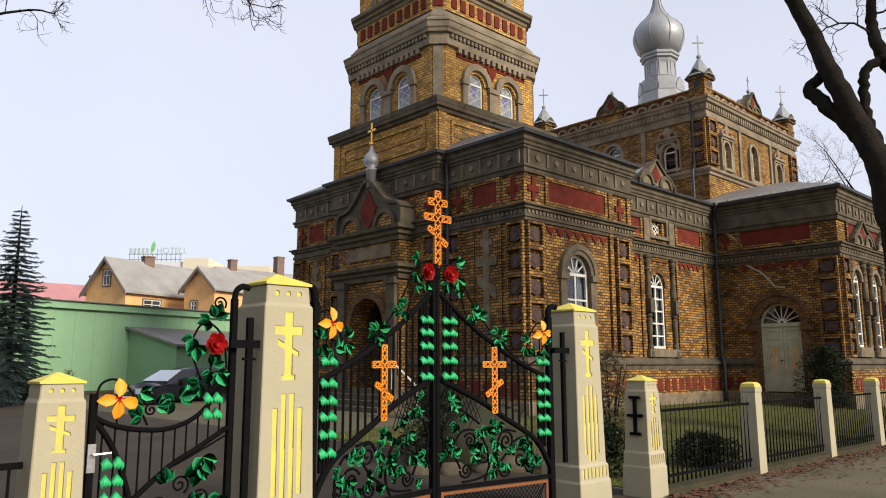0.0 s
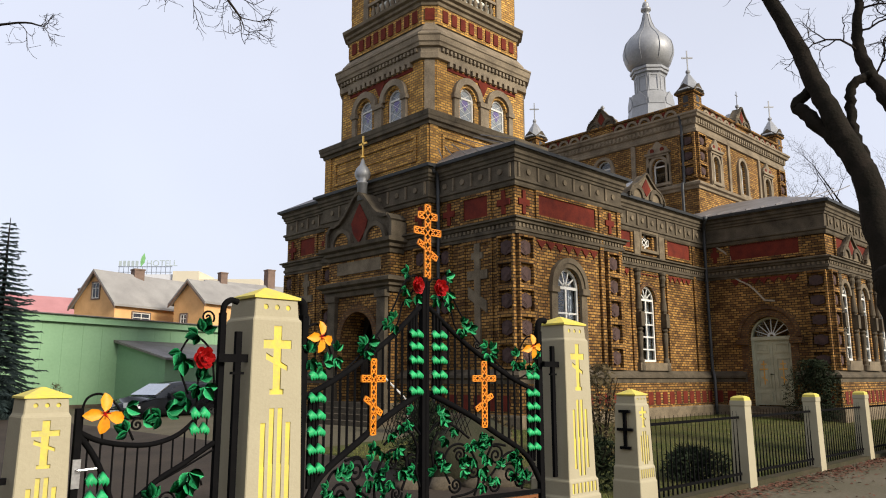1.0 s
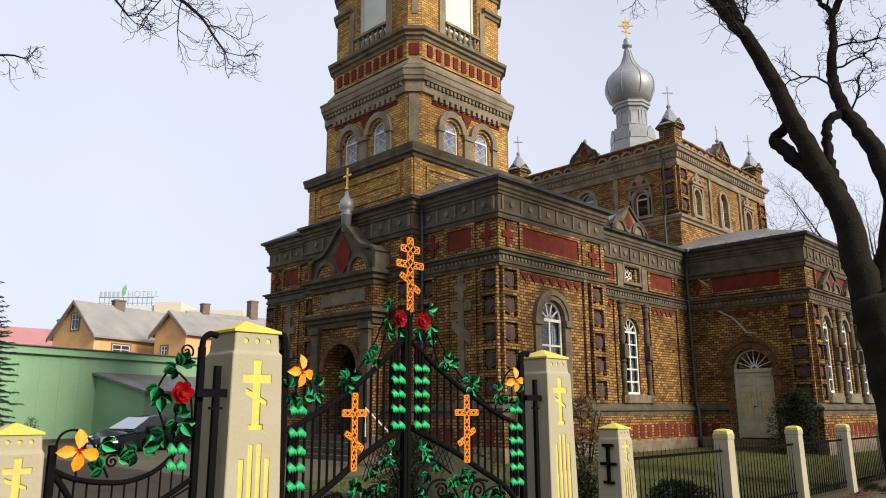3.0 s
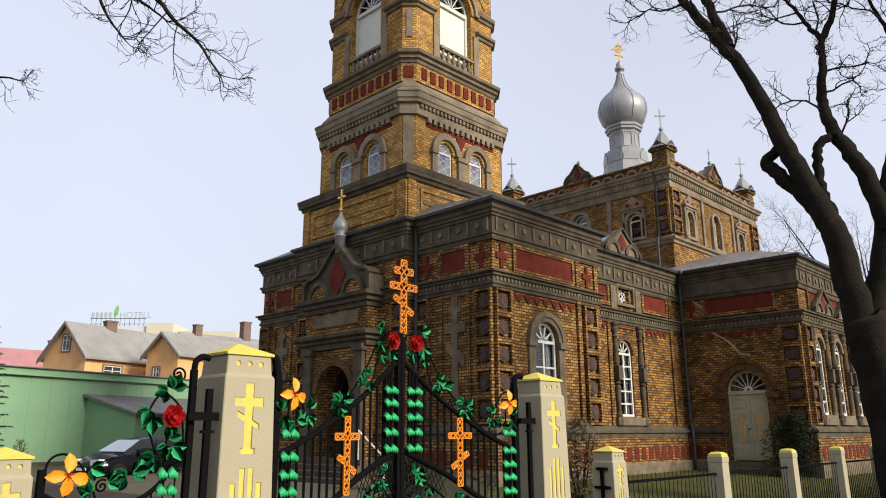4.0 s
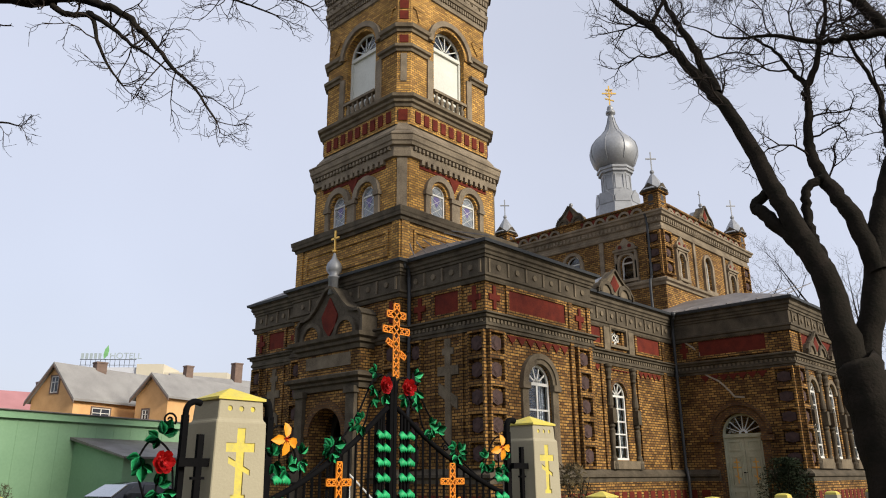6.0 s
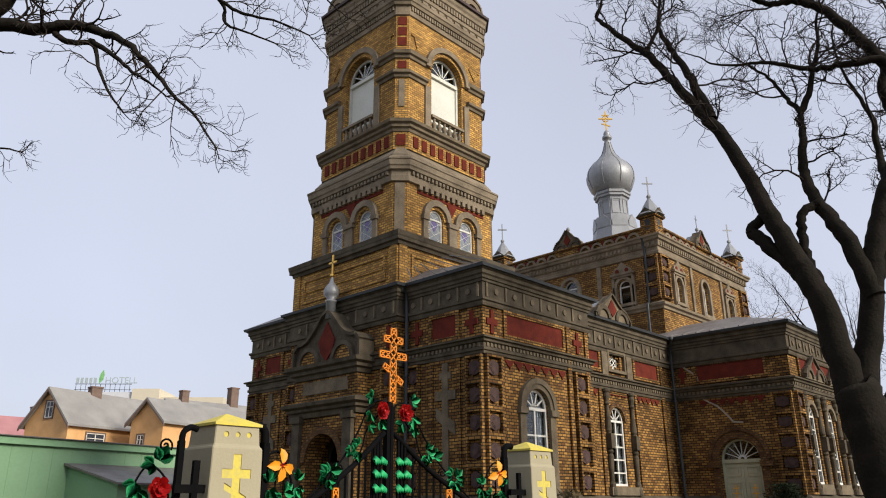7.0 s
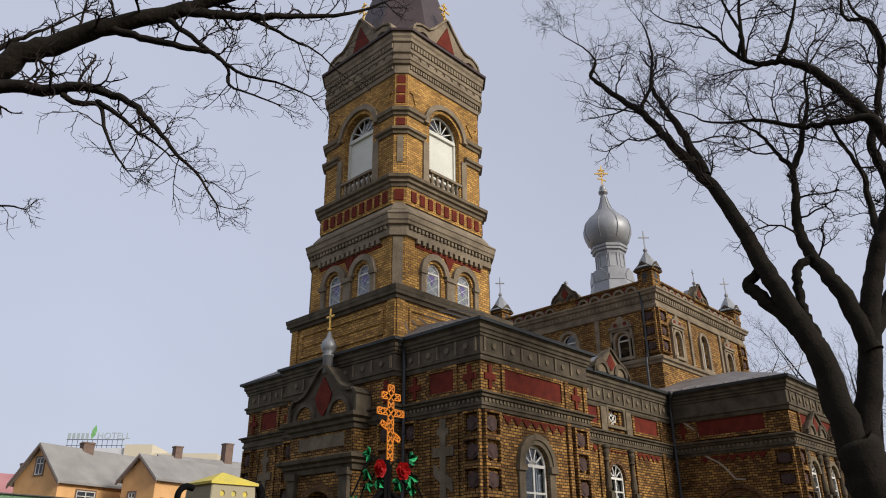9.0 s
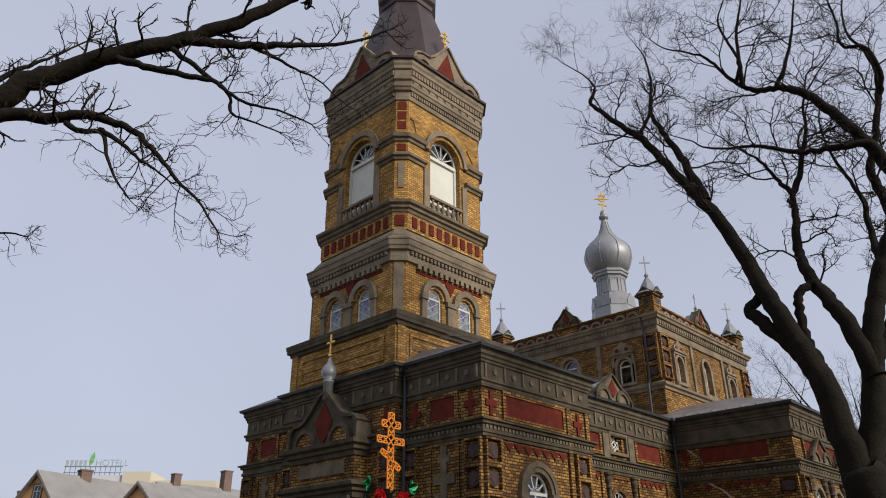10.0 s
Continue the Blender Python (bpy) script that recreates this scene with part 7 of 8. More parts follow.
right_tree.limb([(18.59, 2.48, 11.10), (18.43, 2.73, 11.73), (18.22, 3.19, 11.80), (17.97, 3.78, 11.82), (17.75, 4.25, 11.87), (17.55, 4.70, 12.10), (17.34, 5.17, 12.28), (17.10, 5.67, 12.33), (16.88, 6.18, 12.47), (16.71, 6.49, 12.75), (16.51, 6.89, 13.01)], 0.116, 0.014, spacing=0.6, reach=1.55, level=3)
right_tree.limb([(18.40, 3.22, 8.55), (18.91, 3.33, 9.53), (18.97, 3.31, 10.50), (19.00, 3.48, 11.23), (18.98, 3.76, 12.20), (19.03, 3.83, 13.25), (19.13, 3.62, 14.05)], 0.104, 0.014, spacing=0.6, reach=1.55, level=3)
right_tree.limb([(18.25, 3.79, 6.46), (19.30, 3.09, 8.08), (19.38, 2.87, 9.53), (19.38, 2.96, 10.85), (19.38, 3.05, 11.55), (19.48, 2.75, 12.50), (19.58, 2.44, 13.49), (19.63, 2.32, 14.38), (19.63, 2.41, 15.22), (19.60, 2.68, 15.95), (19.63, 2.61, 16.98), (19.76, 2.19, 18.32)], 0.186, 0.017, spacing=0.6, reach=1.55, level=3)
right_tree.limb([(17.78, 4.39, 13.98), (17.72, 4.03, 14.43), (17.68, 3.69, 15.17), (17.64, 3.41, 16.16), (17.60, 3.06, 17.33)], 0.070, 0.017, spacing=0.6, reach=1.55, level=3)
right_tree.limb([(17.42, 5.08, 14.17), (17.23, 4.99, 14.73), (17.15, 4.86, 15.74), (17.10, 4.57, 16.66), (17.07, 4.25, 17.79)], 0.075, 0.017, spacing=0.6, reach=1.55, level=3)
right_tree.limb([(17.42, 5.23, 14.42), (17.23, 4.99, 14.88), (17.08, 5.10, 15.46), (16.93, 5.23, 16.25), (16.90, 4.94, 16.87), (16.84, 4.67, 17.71)], 0.058, 0.016, spacing=0.6, reach=1.55, level=3)
right_tree.limb([(19.58, 2.42, 13.54), (19.27, 2.18, 14.12), (18.94, 2.29, 14.82), (18.76, 2.76, 15.08), (18.71, 2.72, 15.82), (18.65, 2.75, 16.61), (18.65, 2.48, 17.48)], 0.081, 0.016, spacing=0.6, reach=1.55, level=3)
right_tree.finish()
left_tree = BareTree("old leafless tree reaching long bare limbs over the gate", (-0.6, 10.0, 0.0), 8)
left_tree.limb([(-0.6, 10.0, -0.1), (-0.58, 9.95, 1.5), (-0.4, 9.8, 3.4), (0.28, 9.05, 5.25)], 0.32, 0.17, twigs=False)
left_tree.limb([(0.28, 9.05, 5.25), (0.83, 8.53, 6.16), (1.38, 8.02, 6.80), (1.74, 7.67, 7.11), (2.21, 7.24, 7.41), (2.73, 6.74, 7.67), (3.19, 6.31, 7.98), (3.66, 5.87, 8.41)], 0.170, 0.070, spacing=0.2, reach=0.46, level=2)
left_tree.limb([(2.74, 6.74, 7.66), (3.10, 6.46, 7.65), (3.48, 6.15, 7.68), (3.87, 5.85, 7.75), (4.29, 5.50, 7.84), (4.61, 5.26, 8.07)], 0.070, 0.014, spacing=0.2, reach=0.46, level=2)
left_tree.limb([(0.83, 8.40, 6.06), (1.39, 7.79, 6.39), (1.74, 7.39, 6.35), (1.95, 7.11, 6.37), (2.16, 6.84, 6.26), (2.35, 6.58, 6.07), (2.50, 6.37, 5.82), (2.67, 6.13, 5.46), (2.83, 5.91, 5.18), (2.97, 5.70, 4.82)], 0.085, 0.009, spacing=0.2, reach=0.46, level=2)
left_tree.limb([(1.85, 7.30, 6.36), (1.94, 7.13, 6.17), (2.12, 6.89, 6.11), (2.17, 6.75, 5.80), (2.24, 6.60, 5.50), (2.35, 6.42, 5.23)], 0.040, 0.009, spacing=0.2, reach=0.46, level=2)
left_tree.limb([(2.10, 6.93, 6.16), (2.23, 6.67, 5.96), (2.36, 6.41, 5.69), (2.42, 6.22, 5.55), (2.55, 5.96, 5.30)], 0.032, 0.008, spacing=0.2, reach=0.46, level=2)
left_tree.limb([(2.20, 7.18, 7.32), (2.41, 6.91, 7.18), (2.73, 6.54, 7.02), (2.94, 6.28, 6.93), (3.09, 6.07, 6.70), (3.23, 5.87, 6.54), (3.47, 5.57, 6.41), (3.67, 5.32, 6.23)], 0.050, 0.008, spacing=0.2, reach=0.46, level=2)
left_tree.limb([(2.62, 6.72, 7.44), (2.86, 6.43, 7.10), (3.10, 6.16, 6.77), (3.12, 6.08, 6.48), (3.26, 5.89, 6.35), (3.47, 5.64, 6.19)], 0.035, 0.008, spacing=0.2, reach=0.46, level=2)
left_tree.limb([(3.32, 6.33, 7.71), (3.58, 6.12, 7.56), (3.80, 5.95, 7.40), (4.02, 5.78, 7.27), (4.24, 5.61, 7.00)], 0.030, 0.008, spacing=0.2, reach=0.46, level=2)
left_tree.limb([(0.91, 8.60, 6.60), (1.37, 8.27, 7.20), (1.59, 8.16, 7.43), (1.80, 8.07, 7.66), (2.06, 7.93, 7.95)], 0.045, 0.010, spacing=0.2, reach=0.46, level=2)
left_tree.limb([(0.53, 8.81, 4.68), (1.18, 8.11, 4.92), (1.63, 7.60, 5.00), (1.79, 7.35, 4.93)], 0.030, 0.006, spacing=0.17, reach=0.25, level=2)
left_tree.finish()


def far_tree(x, y, h, seed, label):
    t = BareTree(label, (x, y, 0.0), seed)
    q = t.rng
    t.limb([(x, y, -0.1), (x + 0.1, y, h * 0.3), (x, y + 0.1, h * 0.55)], h * 0.025, h * 0.016, twigs=False)
    for i in range(9):
        a = i * 2.4
        r = h * q.uniform(0.2, 0.36)
        z = h * q.uniform(0.3, 0.5)
        t.limb([(x, y, z), (x + r * 0.5 * math.cos(a), y + r * 0.5 * math.sin(a), z + h * 0.2), (x + r * math.cos(a), y + r * math.sin(a), h * q.uniform(0.75, 1.0))], h * 0.012, 0.02, spacing=h * 0.07, reach=h * 0.16)
    t.finish()


far_tree(58.0, 24.0, 19.0, 21, "distant leafless tree behind the church")
far_tree(50.0, 12.0, 15.0, 22, "distant leafless tree beyond the transept")


# ---- spruce ----
def spruce(x, y, h, seed):
    q = random.Random(seed)
    s = thing("spruce", "dark blue-green spruce with drooping layered boughs", "tree", at=(x, y, 0))
    b = bmesh.new()
    lathe(b, 0, 0, [(0.14, -0.1), (0.11, h * 0.4), (0.05, h * 0.8), (0.012, h)], 8)
    part("trunk", b, BARK, s)
    needle = material("spruce_needles", (0.014, 0.026, 0.025), 0.9, other=(0.034, 0.05, 0.05), scale=3, fine=30, bump=0.1)
    v, f = [], []
    z = 0.35
    while z < h - 0.1:
        t = z / h
        reach = 2.1 * (1 - t) ** 0.85 + 0.08
        n = max(4, int(11 * (1 - t) + 4))
        for i in range(n):
            a = 2 * math.pi * (i + q.random()) / n
            L = reach * q.uniform(0.7, 1.12)
            c, sn_ = math.cos(a), math.sin(a)
            steps = max(3, int(L / 0.1))
            for k in range(steps):
                u = (k + 0.5) / steps
                px, py = c * L * u, sn_ * L * u
                pz = z + 0.05 * L - 0.42 * L * u * u * (1 - t * 0.9) + 0.12 * L * max(0, u - 0.75) * 4
                w = 0.30 * L * (1 - u) + 0.09
                for side in (-1, 0, 1):
                    for m in range(2):
                        ang = a + side * q.uniform(0.5, 1.1)
                        ln = (w if side else 0.16) * q.uniform(0.7, 1.2)
                        dx, dy = math.cos(ang) * ln, math.sin(ang) * ln
                        dz = -ln * q.uniform(0.1, 0.55)
                        wx, wy = -math.sin(ang) * 0.022, math.cos(ang) * 0.022
                        i0 = len(v)
                        v += [(px - wx, py - wy, pz), (px + wx, py + wy, pz - 0.01), (px + dx + wx * 0.4, py + dy + wy * 0.4, pz + dz), (px + dx * 0.5, py + dy * 0.5, pz + dz * 0.5 + 0.03)]
                        f += [(i0, i0 + 1, i0 + 2), (i0, i0 + 2, i0 + 3)]
        z += 0.17 + 0.10 * (1 - t) * q.random()
    me = bpy.data.meshes.new("bough_mass")
    me.from_pydata(v, [], f)
    me.materials.append(needle)
    ob = new("bough_mass", me)
    ob.parent = s
    tagged(ob, kind="stuff")


spruce(7.4, 32.5, 7.95, 4)


# ---- shrubs and leaf litter ----
SHRUB = material("dark_evergreen", (0.007, 0.014, 0.005), 0.9, other=(0.02, 0.026, 0.011), scale=6, fine=30)
BROWN = material("dry_shrub", (0.10, 0.07, 0.035), 0.95, other=(0.05, 0.045, 0.02), scale=5, fine=30)


def shrub(x, y, r, h, mat, label, seed, count=1500):
    q = random.Random(seed)
    s = thing("shrub", label, "shrub", at=(x, y, lift(x, y)))
    for i in range(7):
        a = i * 0.9
        b = bmesh.new()
        tube(b, [(0, 0, -0.05), (r * 0.3 * math.cos(a), r * 0.3 * math.sin(a), h * 0.5), (r * 0.6 * math.cos(a), r * 0.6 * math.sin(a), h * 0.85)], [0.02, 0.014, 0.006], 5)
        part("stem", b, BARK, s)
    v, f = [], []
    for i in range(count):
        a, u = q.uniform(0, 6.283), q.random() ** 0.5
        z = q.random()
        lim = r * (1 - abs(z - 0.4) ** 2 * 1.6) * (0.8 + 0.3 * math.sin(a * 3 + seed))
        p = Vector((math.cos(a) * u * lim, math.sin(a) * u * lim, h * (0.04 + 0.96 * z)))
        d = Vector((q.gauss(0, 1), q.gauss(0, 1), q.gauss(0.4, 1))).normalized() * q.uniform(0.05, 0.12)
        w = d.orthogonal().normalized() * 0.02
        i0 = len(v)
        v += [p - w, p + w, p + d + w * 0.3, p + d * 1.2]
        f += [(i0, i0 + 1, i0 + 2), (i0, i0 + 2, i0 + 3)]
    me = bpy.data.meshes.new("foliage")
    me.from_pydata(v, [], f)
    me.materials.append(mat)
    ob = new("foliage", me)
    ob.parent = s


shrub(25.7, 9.2, 0.95, 2.0, SHRUB, "dark evergreen bush at the transept corner", 1, 5200)
shrub(15.8, 11.9, 0.6, 1.9, BROWN, "thin dry shrub at the church corner", 2, 900)
shrub(9.15, 6.4, 0.5, 0.75, SHRUB, "low dark bush behind the gate post", 4, 1800)
shrub(11.3, 6.0, 0.65, 0.5, SHRUB, "low dark bush behind the fence", 5, 1500)
shrub(11.9, 8.1, 0.55, 1.75, BROWN, "tall thin dry shrub in the churchyard", 15, 1300)
shrub(12.6, 14.0, 0.6, 1.1, SHRUB, "dark bush beside the church front", 7, 1500)
shrub(10.2, 34.6, 0.4, 1.2, BROWN, "small dry shrub by the green wall", 9, 300)


def grass_tufts():
    q = random.Random(12)
    v, f = [], []
    for i in range(26000):
        x, y = 8.6 + q.random() ** 1.3 * 22, q.uniform(5.35, 12.6)
        z = lift(x, y) + 0.01
        h, a, w = q.uniform(0.025, 0.07), q.uniform(0, 6.28), q.uniform(0.004, 0.009)
        i0 = len(v)
        v += [(x - w * math.cos(a), y - w * math.sin(a), z), (x + w * math.cos(a), y + w * math.sin(a), z), (x + q.gauss(0, 0.02), y + q.gauss(0, 0.02), z + h)]
        f.append((i0, i0 + 1, i0 + 2))
    me = bpy.data.meshes.new("grass")
    me.from_pydata(v, [], f)
    me.materials.append(material("grass_blades", (0.09, 0.12, 0.025), 0.9, other=(0.16, 0.14, 0.05), scale=1.5, fine=9))
    tagged(new("grass", me), "short thin winter grass blades on the lawn", "grass", kind="stuff")


def fallen_leaves():
    q = random.Random(13)
    v, f = [], []
    for i in range(2600):
        x = 8.4 + q.random() ** 1.2 * 14
        y = 4.95 - abs(q.gauss(0, 0.28)) if q.random() < 0.93 else q.uniform(3.2, 5.0)
        a, s = q.uniform(0, 6.28), q.uniform(0.02, 0.045)
        c, n = math.cos(a) * s, math.sin(a) * s
        z = 0.012
        i0 = len(v)
        v += [(x - c, y - n, z), (x - n * 0.6, y + c * 0.6, z + q.uniform(0, 0.02)), (x + c, y + n, z + q.uniform(0, 0.015)), (x + n * 0.6, y - c * 0.6, z)]
        f.append((i0, i0 + 1, i0 + 2, i0 + 3))
    me = bpy.data.meshes.new("fallen_leaves")
    me.from_pydata(v, [], f)
    me.materials.append(material("dead_leaf", (0.14, 0.05, 0.035), 0.9, other=(0.09, 0.06, 0.035), scale=4, fine=20))
    tagged(new("fallen_leaves", me), "brown fallen leaves along the fence kerb", "leaves", kind="stuff")


grass_tufts()
fallen_leaves()

# ---- memorial boulder and planting behind the gate ----
b = bmesh.new()
bmesh.ops.create_icosphere(b, subdivisions=3, radius=1.0)
for v in b.verts:
    k = 1 + 0.25 * noise.noise(v.co * 1.6) + 0.08 * noise.noise(v.co * 5)
    v.co = Vector((v.co.x * 0.95 * k, v.co.y * 0.75 * k, max(v.co.z, -0.2) * 0.9 * k))
ob = part("boulder", b, material("mossy_dark_stone", (0.045, 0.04, 0.026), 0.95, other=(0.018, 0.022, 0.01), scale=3, fine=18, bump=0.9, spread=0.8), smooth=True)
ob.location = (8.7, 8.4, 0.1)
tagged(ob, "low dark rounded boulder mound in the churchyard", "boulder")



def bed_stone(x, y, r, seed):
    q = random.Random(seed)
    b = bmesh.new()
    bmesh.ops.create_icosphere(b, subdivisions=2, radius=r)
    for v in b.verts:
        k = 1 + 0.3 * noise.noise(v.co * (1.5 / r) + Vector((seed, 0, 0)))
        v.co = Vector((v.co.x * k * q.uniform(1.0, 1.05), v.co.y * k, max(v.co.z, -r * 0.3) * 0.75 * k))
    ob = part("bed_stone", b, STONE_DARK, smooth=True)
    ob.location = (x, y, r * 0.2)
    tagged(ob, "small weathered grey stone edging a planting bed", "stone", "bed stones")


for i, (x, y, r) in enumerate(((7.3, 8.3, 0.2), (7.7, 8.0, 0.24), (8.1, 7.75, 0.19), (8.55, 7.6, 0.26), (9.0, 7.55, 0.2), (9.4, 7.7, 0.23), (9.7, 8.0, 0.2))):
    bed_stone(x, y, r, i + 1)
shrub(7.9, 8.6, 0.55, 0.7, SHRUB, "low dark evergreen in the planting bed", 31, 1400)
shrub(9.3, 8.5, 0.6, 0.9, BROWN, "dry brown bush in the planting bed", 32, 1200)
shrub(8.6, 9.2, 0.7, 1.1, SHRUB, "dark evergreen behind the boulder", 33, 1800)

# ---- green building ----
def green_building():
    g = thing("green_building", "long mint-green sheet-clad building with a lean-to annex", "building", at=(9.5, 36.3, 0))
    d = Vector((19.7 - 9.5, 39.1 - 36.3)).normalized()
    F = Face(0, 0, d.x, d.y, d.y, -d.x)
    b = bmesh.new()
    fbox(b, F, -14, 26, -0.1, 4.3, -8.0, 0.0)
    part("wall", b, GREEN_WALL, g)
    b = bmesh.new()
    fbox(b, F, -14.2, 26.2, 4.3, 4.55, -8.2, 0.12)
    fbox(b, F, -14.2, 26.2, 4.22, 4.3, -8.2, 0.2)
    part("fascia", b, GREEN_WALL, g, "green roof fascia")
    b = bmesh.new()
    fbox(b, F, -14.2, 26.2, 4.555, 4.6, -8.2, 0.24)
    part("roof", b, ZINC_ROOF, g)
    b = bmesh.new()
    fbox(b, F, -14, 26, -0.1, 0.45, 0.0, 0.05)
    part("plinth", b, STONE_DARK, g, "dark plinth")
    b = bmesh.new()
    for i in range(40):
        fbox(b, F, -13.5 + i, -13.48 + i, 0.46, 4.2, 0.0, 0.012)
    tagged(part("sheet_seams", b, GREEN_WALL, g), kind="stuff")
    # annex with a sloped roof towards the yard
    b = bmesh.new()
    A = Face(F.at(4.4, 0)[0], F.at(4.4, 0)[1], F.n[0], F.n[1], -F.u[0], -F.u[1])
    fpoly(b, A, [(0, -0.1), (3.6, -0.1), (3.6, 2.55), (0, 3.4)], -8.0, 0.0)
    annex = part("annex_wall", b, GREEN_WALL, g)
    b = bmesh.new()
    fpoly(b, A, [(-0.05, 3.42), (3.9, 2.5), (3.9, 2.6), (-0.05, 3.54)], -8.2, 0.25)
    part("annex_roof", b, ZINC_ROOF, g, "grey sheet lean-to roof")


green_building()


# ---- houses and hotel beyond ----
OCHRE = material("orange_ochre_boarding", (0.70, 0.41, 0.18), 0.8, other=(0.55, 0.31, 0.125), scale=1.0, fine=14, bump=0.1)
ASBESTOS = material("grey_corrugated_roof", (0.30, 0.29, 0.27), 0.85, other=(0.21, 0.20, 0.19), scale=0.6, fine=12, bump=0.3)
RED_ROOF = material("red_sheet_roof", (0.42, 0.20, 0.20), 0.6, other=(0.35, 0.16, 0.16), scale=0.8, fine=10)
CHIMNEY = material("chimney_brick", (0.20, 0.14, 0.11), 0.9, scale=3, fine=20)
CONCRETE = material("cream_panel_block", (0.56, 0.51, 0.39), 0.8, other=(0.60, 0.54, 0.41), scale=0.3, fine=5)
PALE_BLOCK = material("white_panel_block", (0.60, 0.61, 0.63), 0.8, other=(0.52, 0.53, 0.55), scale=0.3, fine=5)
LETTER = material("pale_sign_metal", (0.40, 0.46, 0.47), 0.5, other=(0.34, 0.4, 0.41), scale=2)
LEAF_SIGN = material("green_sign_metal", (0.25, 0.55, 0.22), 0.5, scale=2)


def house(x, y, angle, w, length, eave, ridge, wall, roof, label, windows=()):
    """A gabled house: gable towards the viewer, ridge running back to the right."""
    h = thing("house", label, "house", "houses beyond the yard", at=(x, y, 0))
    c, s = math.cos(radians(angle)), math.sin(radians(angle))
    G = Face(0, 0, c, s, s, -c)                      # gable front
    b = bmesh.new()
    fpoly(b, G, [(-w / 2, -0.1), (w / 2, -0.1), (w / 2, eave), (0, ridge), (-w / 2, eave)], -length, 0.0)
    part("wall", b, wall, h)
    k = (ridge - eave) / (w / 2)
    for sd in (-1, 1):
        b = bmesh.new()
        o = 0.45
        fpoly(b, G, [(0, ridge + 0.05), (sd * (w / 2 + o), eave - k * o + 0.05), (sd * (w / 2 + o), eave - k * o + 0.25), (0, ridge + 0.25)], -length - 0.4, 0.4)
        part("roof", b, roof, h)
        b = bmesh.new()
        fpoly(b, G, [(0, ridge - 0.15), (sd * (w / 2 + o), eave - k * o - 0.15), (sd * (w / 2 + o), eave - k * o + 0.05), (0, ridge + 0.05)], 0.3, 0.42)
        part("bargeboard", b, CHIMNEY, h)
    S = Face(G.at(w / 2, 0)[0], G.at(w / 2, 0)[1], -G.n[0], -G.n[1], G.u[0], G.u[1])   # long side
    for F, u, z, ww, hh in [(G if f == "g" else S, u, z, ww, hh) for f, u, z, ww, hh in windows]:
        b = bmesh.new()
        frame_of(b, F, u - ww / 2 - 0.12, u + ww / 2 + 0.12, z - 0.12, z + hh + 0.12, 0.12, 0.0, 0.08)
        win = part("window", b, CHIMNEY, h)
        b = bmesh.new()
        frame_of(b, F, u - ww / 2, u + ww / 2, z, z + hh, 0.08, 0.0, 0.05)
        fbox(b, F, u - 0.04, u + 0.04, z, z + hh, 0.0, 0.05)
        fbox(b, F, u - ww / 2, u + ww / 2, z + hh * 0.62, z + hh * 0.62 + 0.06, 0.0, 0.05)
        part("frame", b, WHITE, win)
        b = bmesh.new()
        fbox(b, F, u - ww / 2, u + ww / 2, z, z + hh, 0.0, 0.012)
        part("pane", b, GLASS_DARK, win)
    return h


GLASS_DARK = material("dark_window_glass", (0.03, 0.035, 0.045), 0.08, other=(0.05, 0.055, 0.07), scale=1, fine=3, bump=0.0)


def chimney(x, y, z0, z1, w, parent):
    b = bmesh.new()
    box(b, x - w / 2, x + w / 2, y - w / 2, y + w / 2, z0, z1)
    box(b, x - w / 2 - 0.06, x + w / 2 + 0.06, y - w / 2 - 0.06, y + w / 2 + 0.06, z1, z1 + 0.15)
    ob = part("chimney", b, CHIMNEY, parent, "brick chimney stack")
    ob.data.transform(Matrix.Translation(-parent.location))


h1 = house(24.35, 73.1, -72, 5.8, 13, 8.75, 11.75, OCHRE, ASBESTOS, "orange-ochre boarded house with a grey corrugated roof", [("g", 0.1, 9.2, 1.0, 1.5), ("s", 3.0, 6.6, 2.0, 1.3), ("s", 8.0, 6.6, 2.0, 1.0)])
chimney(28.8, 74.6, 10.8, 12.45, 1.0, h1)
h2 = house(30.9, 67.0, -72, 4.0, 16, 8.95, 10.8, OCHRE, ASBESTOS, "narrow orange-ochre boarded house with a grey corrugated roof", [("g", -0.6, 6.5, 0.8, 1.2), ("s", 5.0, 6.2, 1.6, 1.2)])
h3 = house(37.5, 77.0, -90, 7.0, 30, 9.6, 12.3, OCHRE, ASBESTOS, "long low house under a grey corrugated roof")
chimney(39.3, 77.0, 11.5, 13.4, 0.8, h3)
chimney(45.3, 77.0, 11.5, 14.3, 0.95, h3)
h4 = house(21.0, 100.0, -90, 9.0, 16, 8.6, 11.6, OCHRE, RED_ROOF, "house with a red sheet-metal roof")
chimney(31.5, 99.0, 11.0, 12.9, 1.0, h4)
h5 = house(13.0, 92.0, 40, 9.0, 18, 8.0, 11.2, OCHRE, RED_ROOF, "low house with a faded red roof")


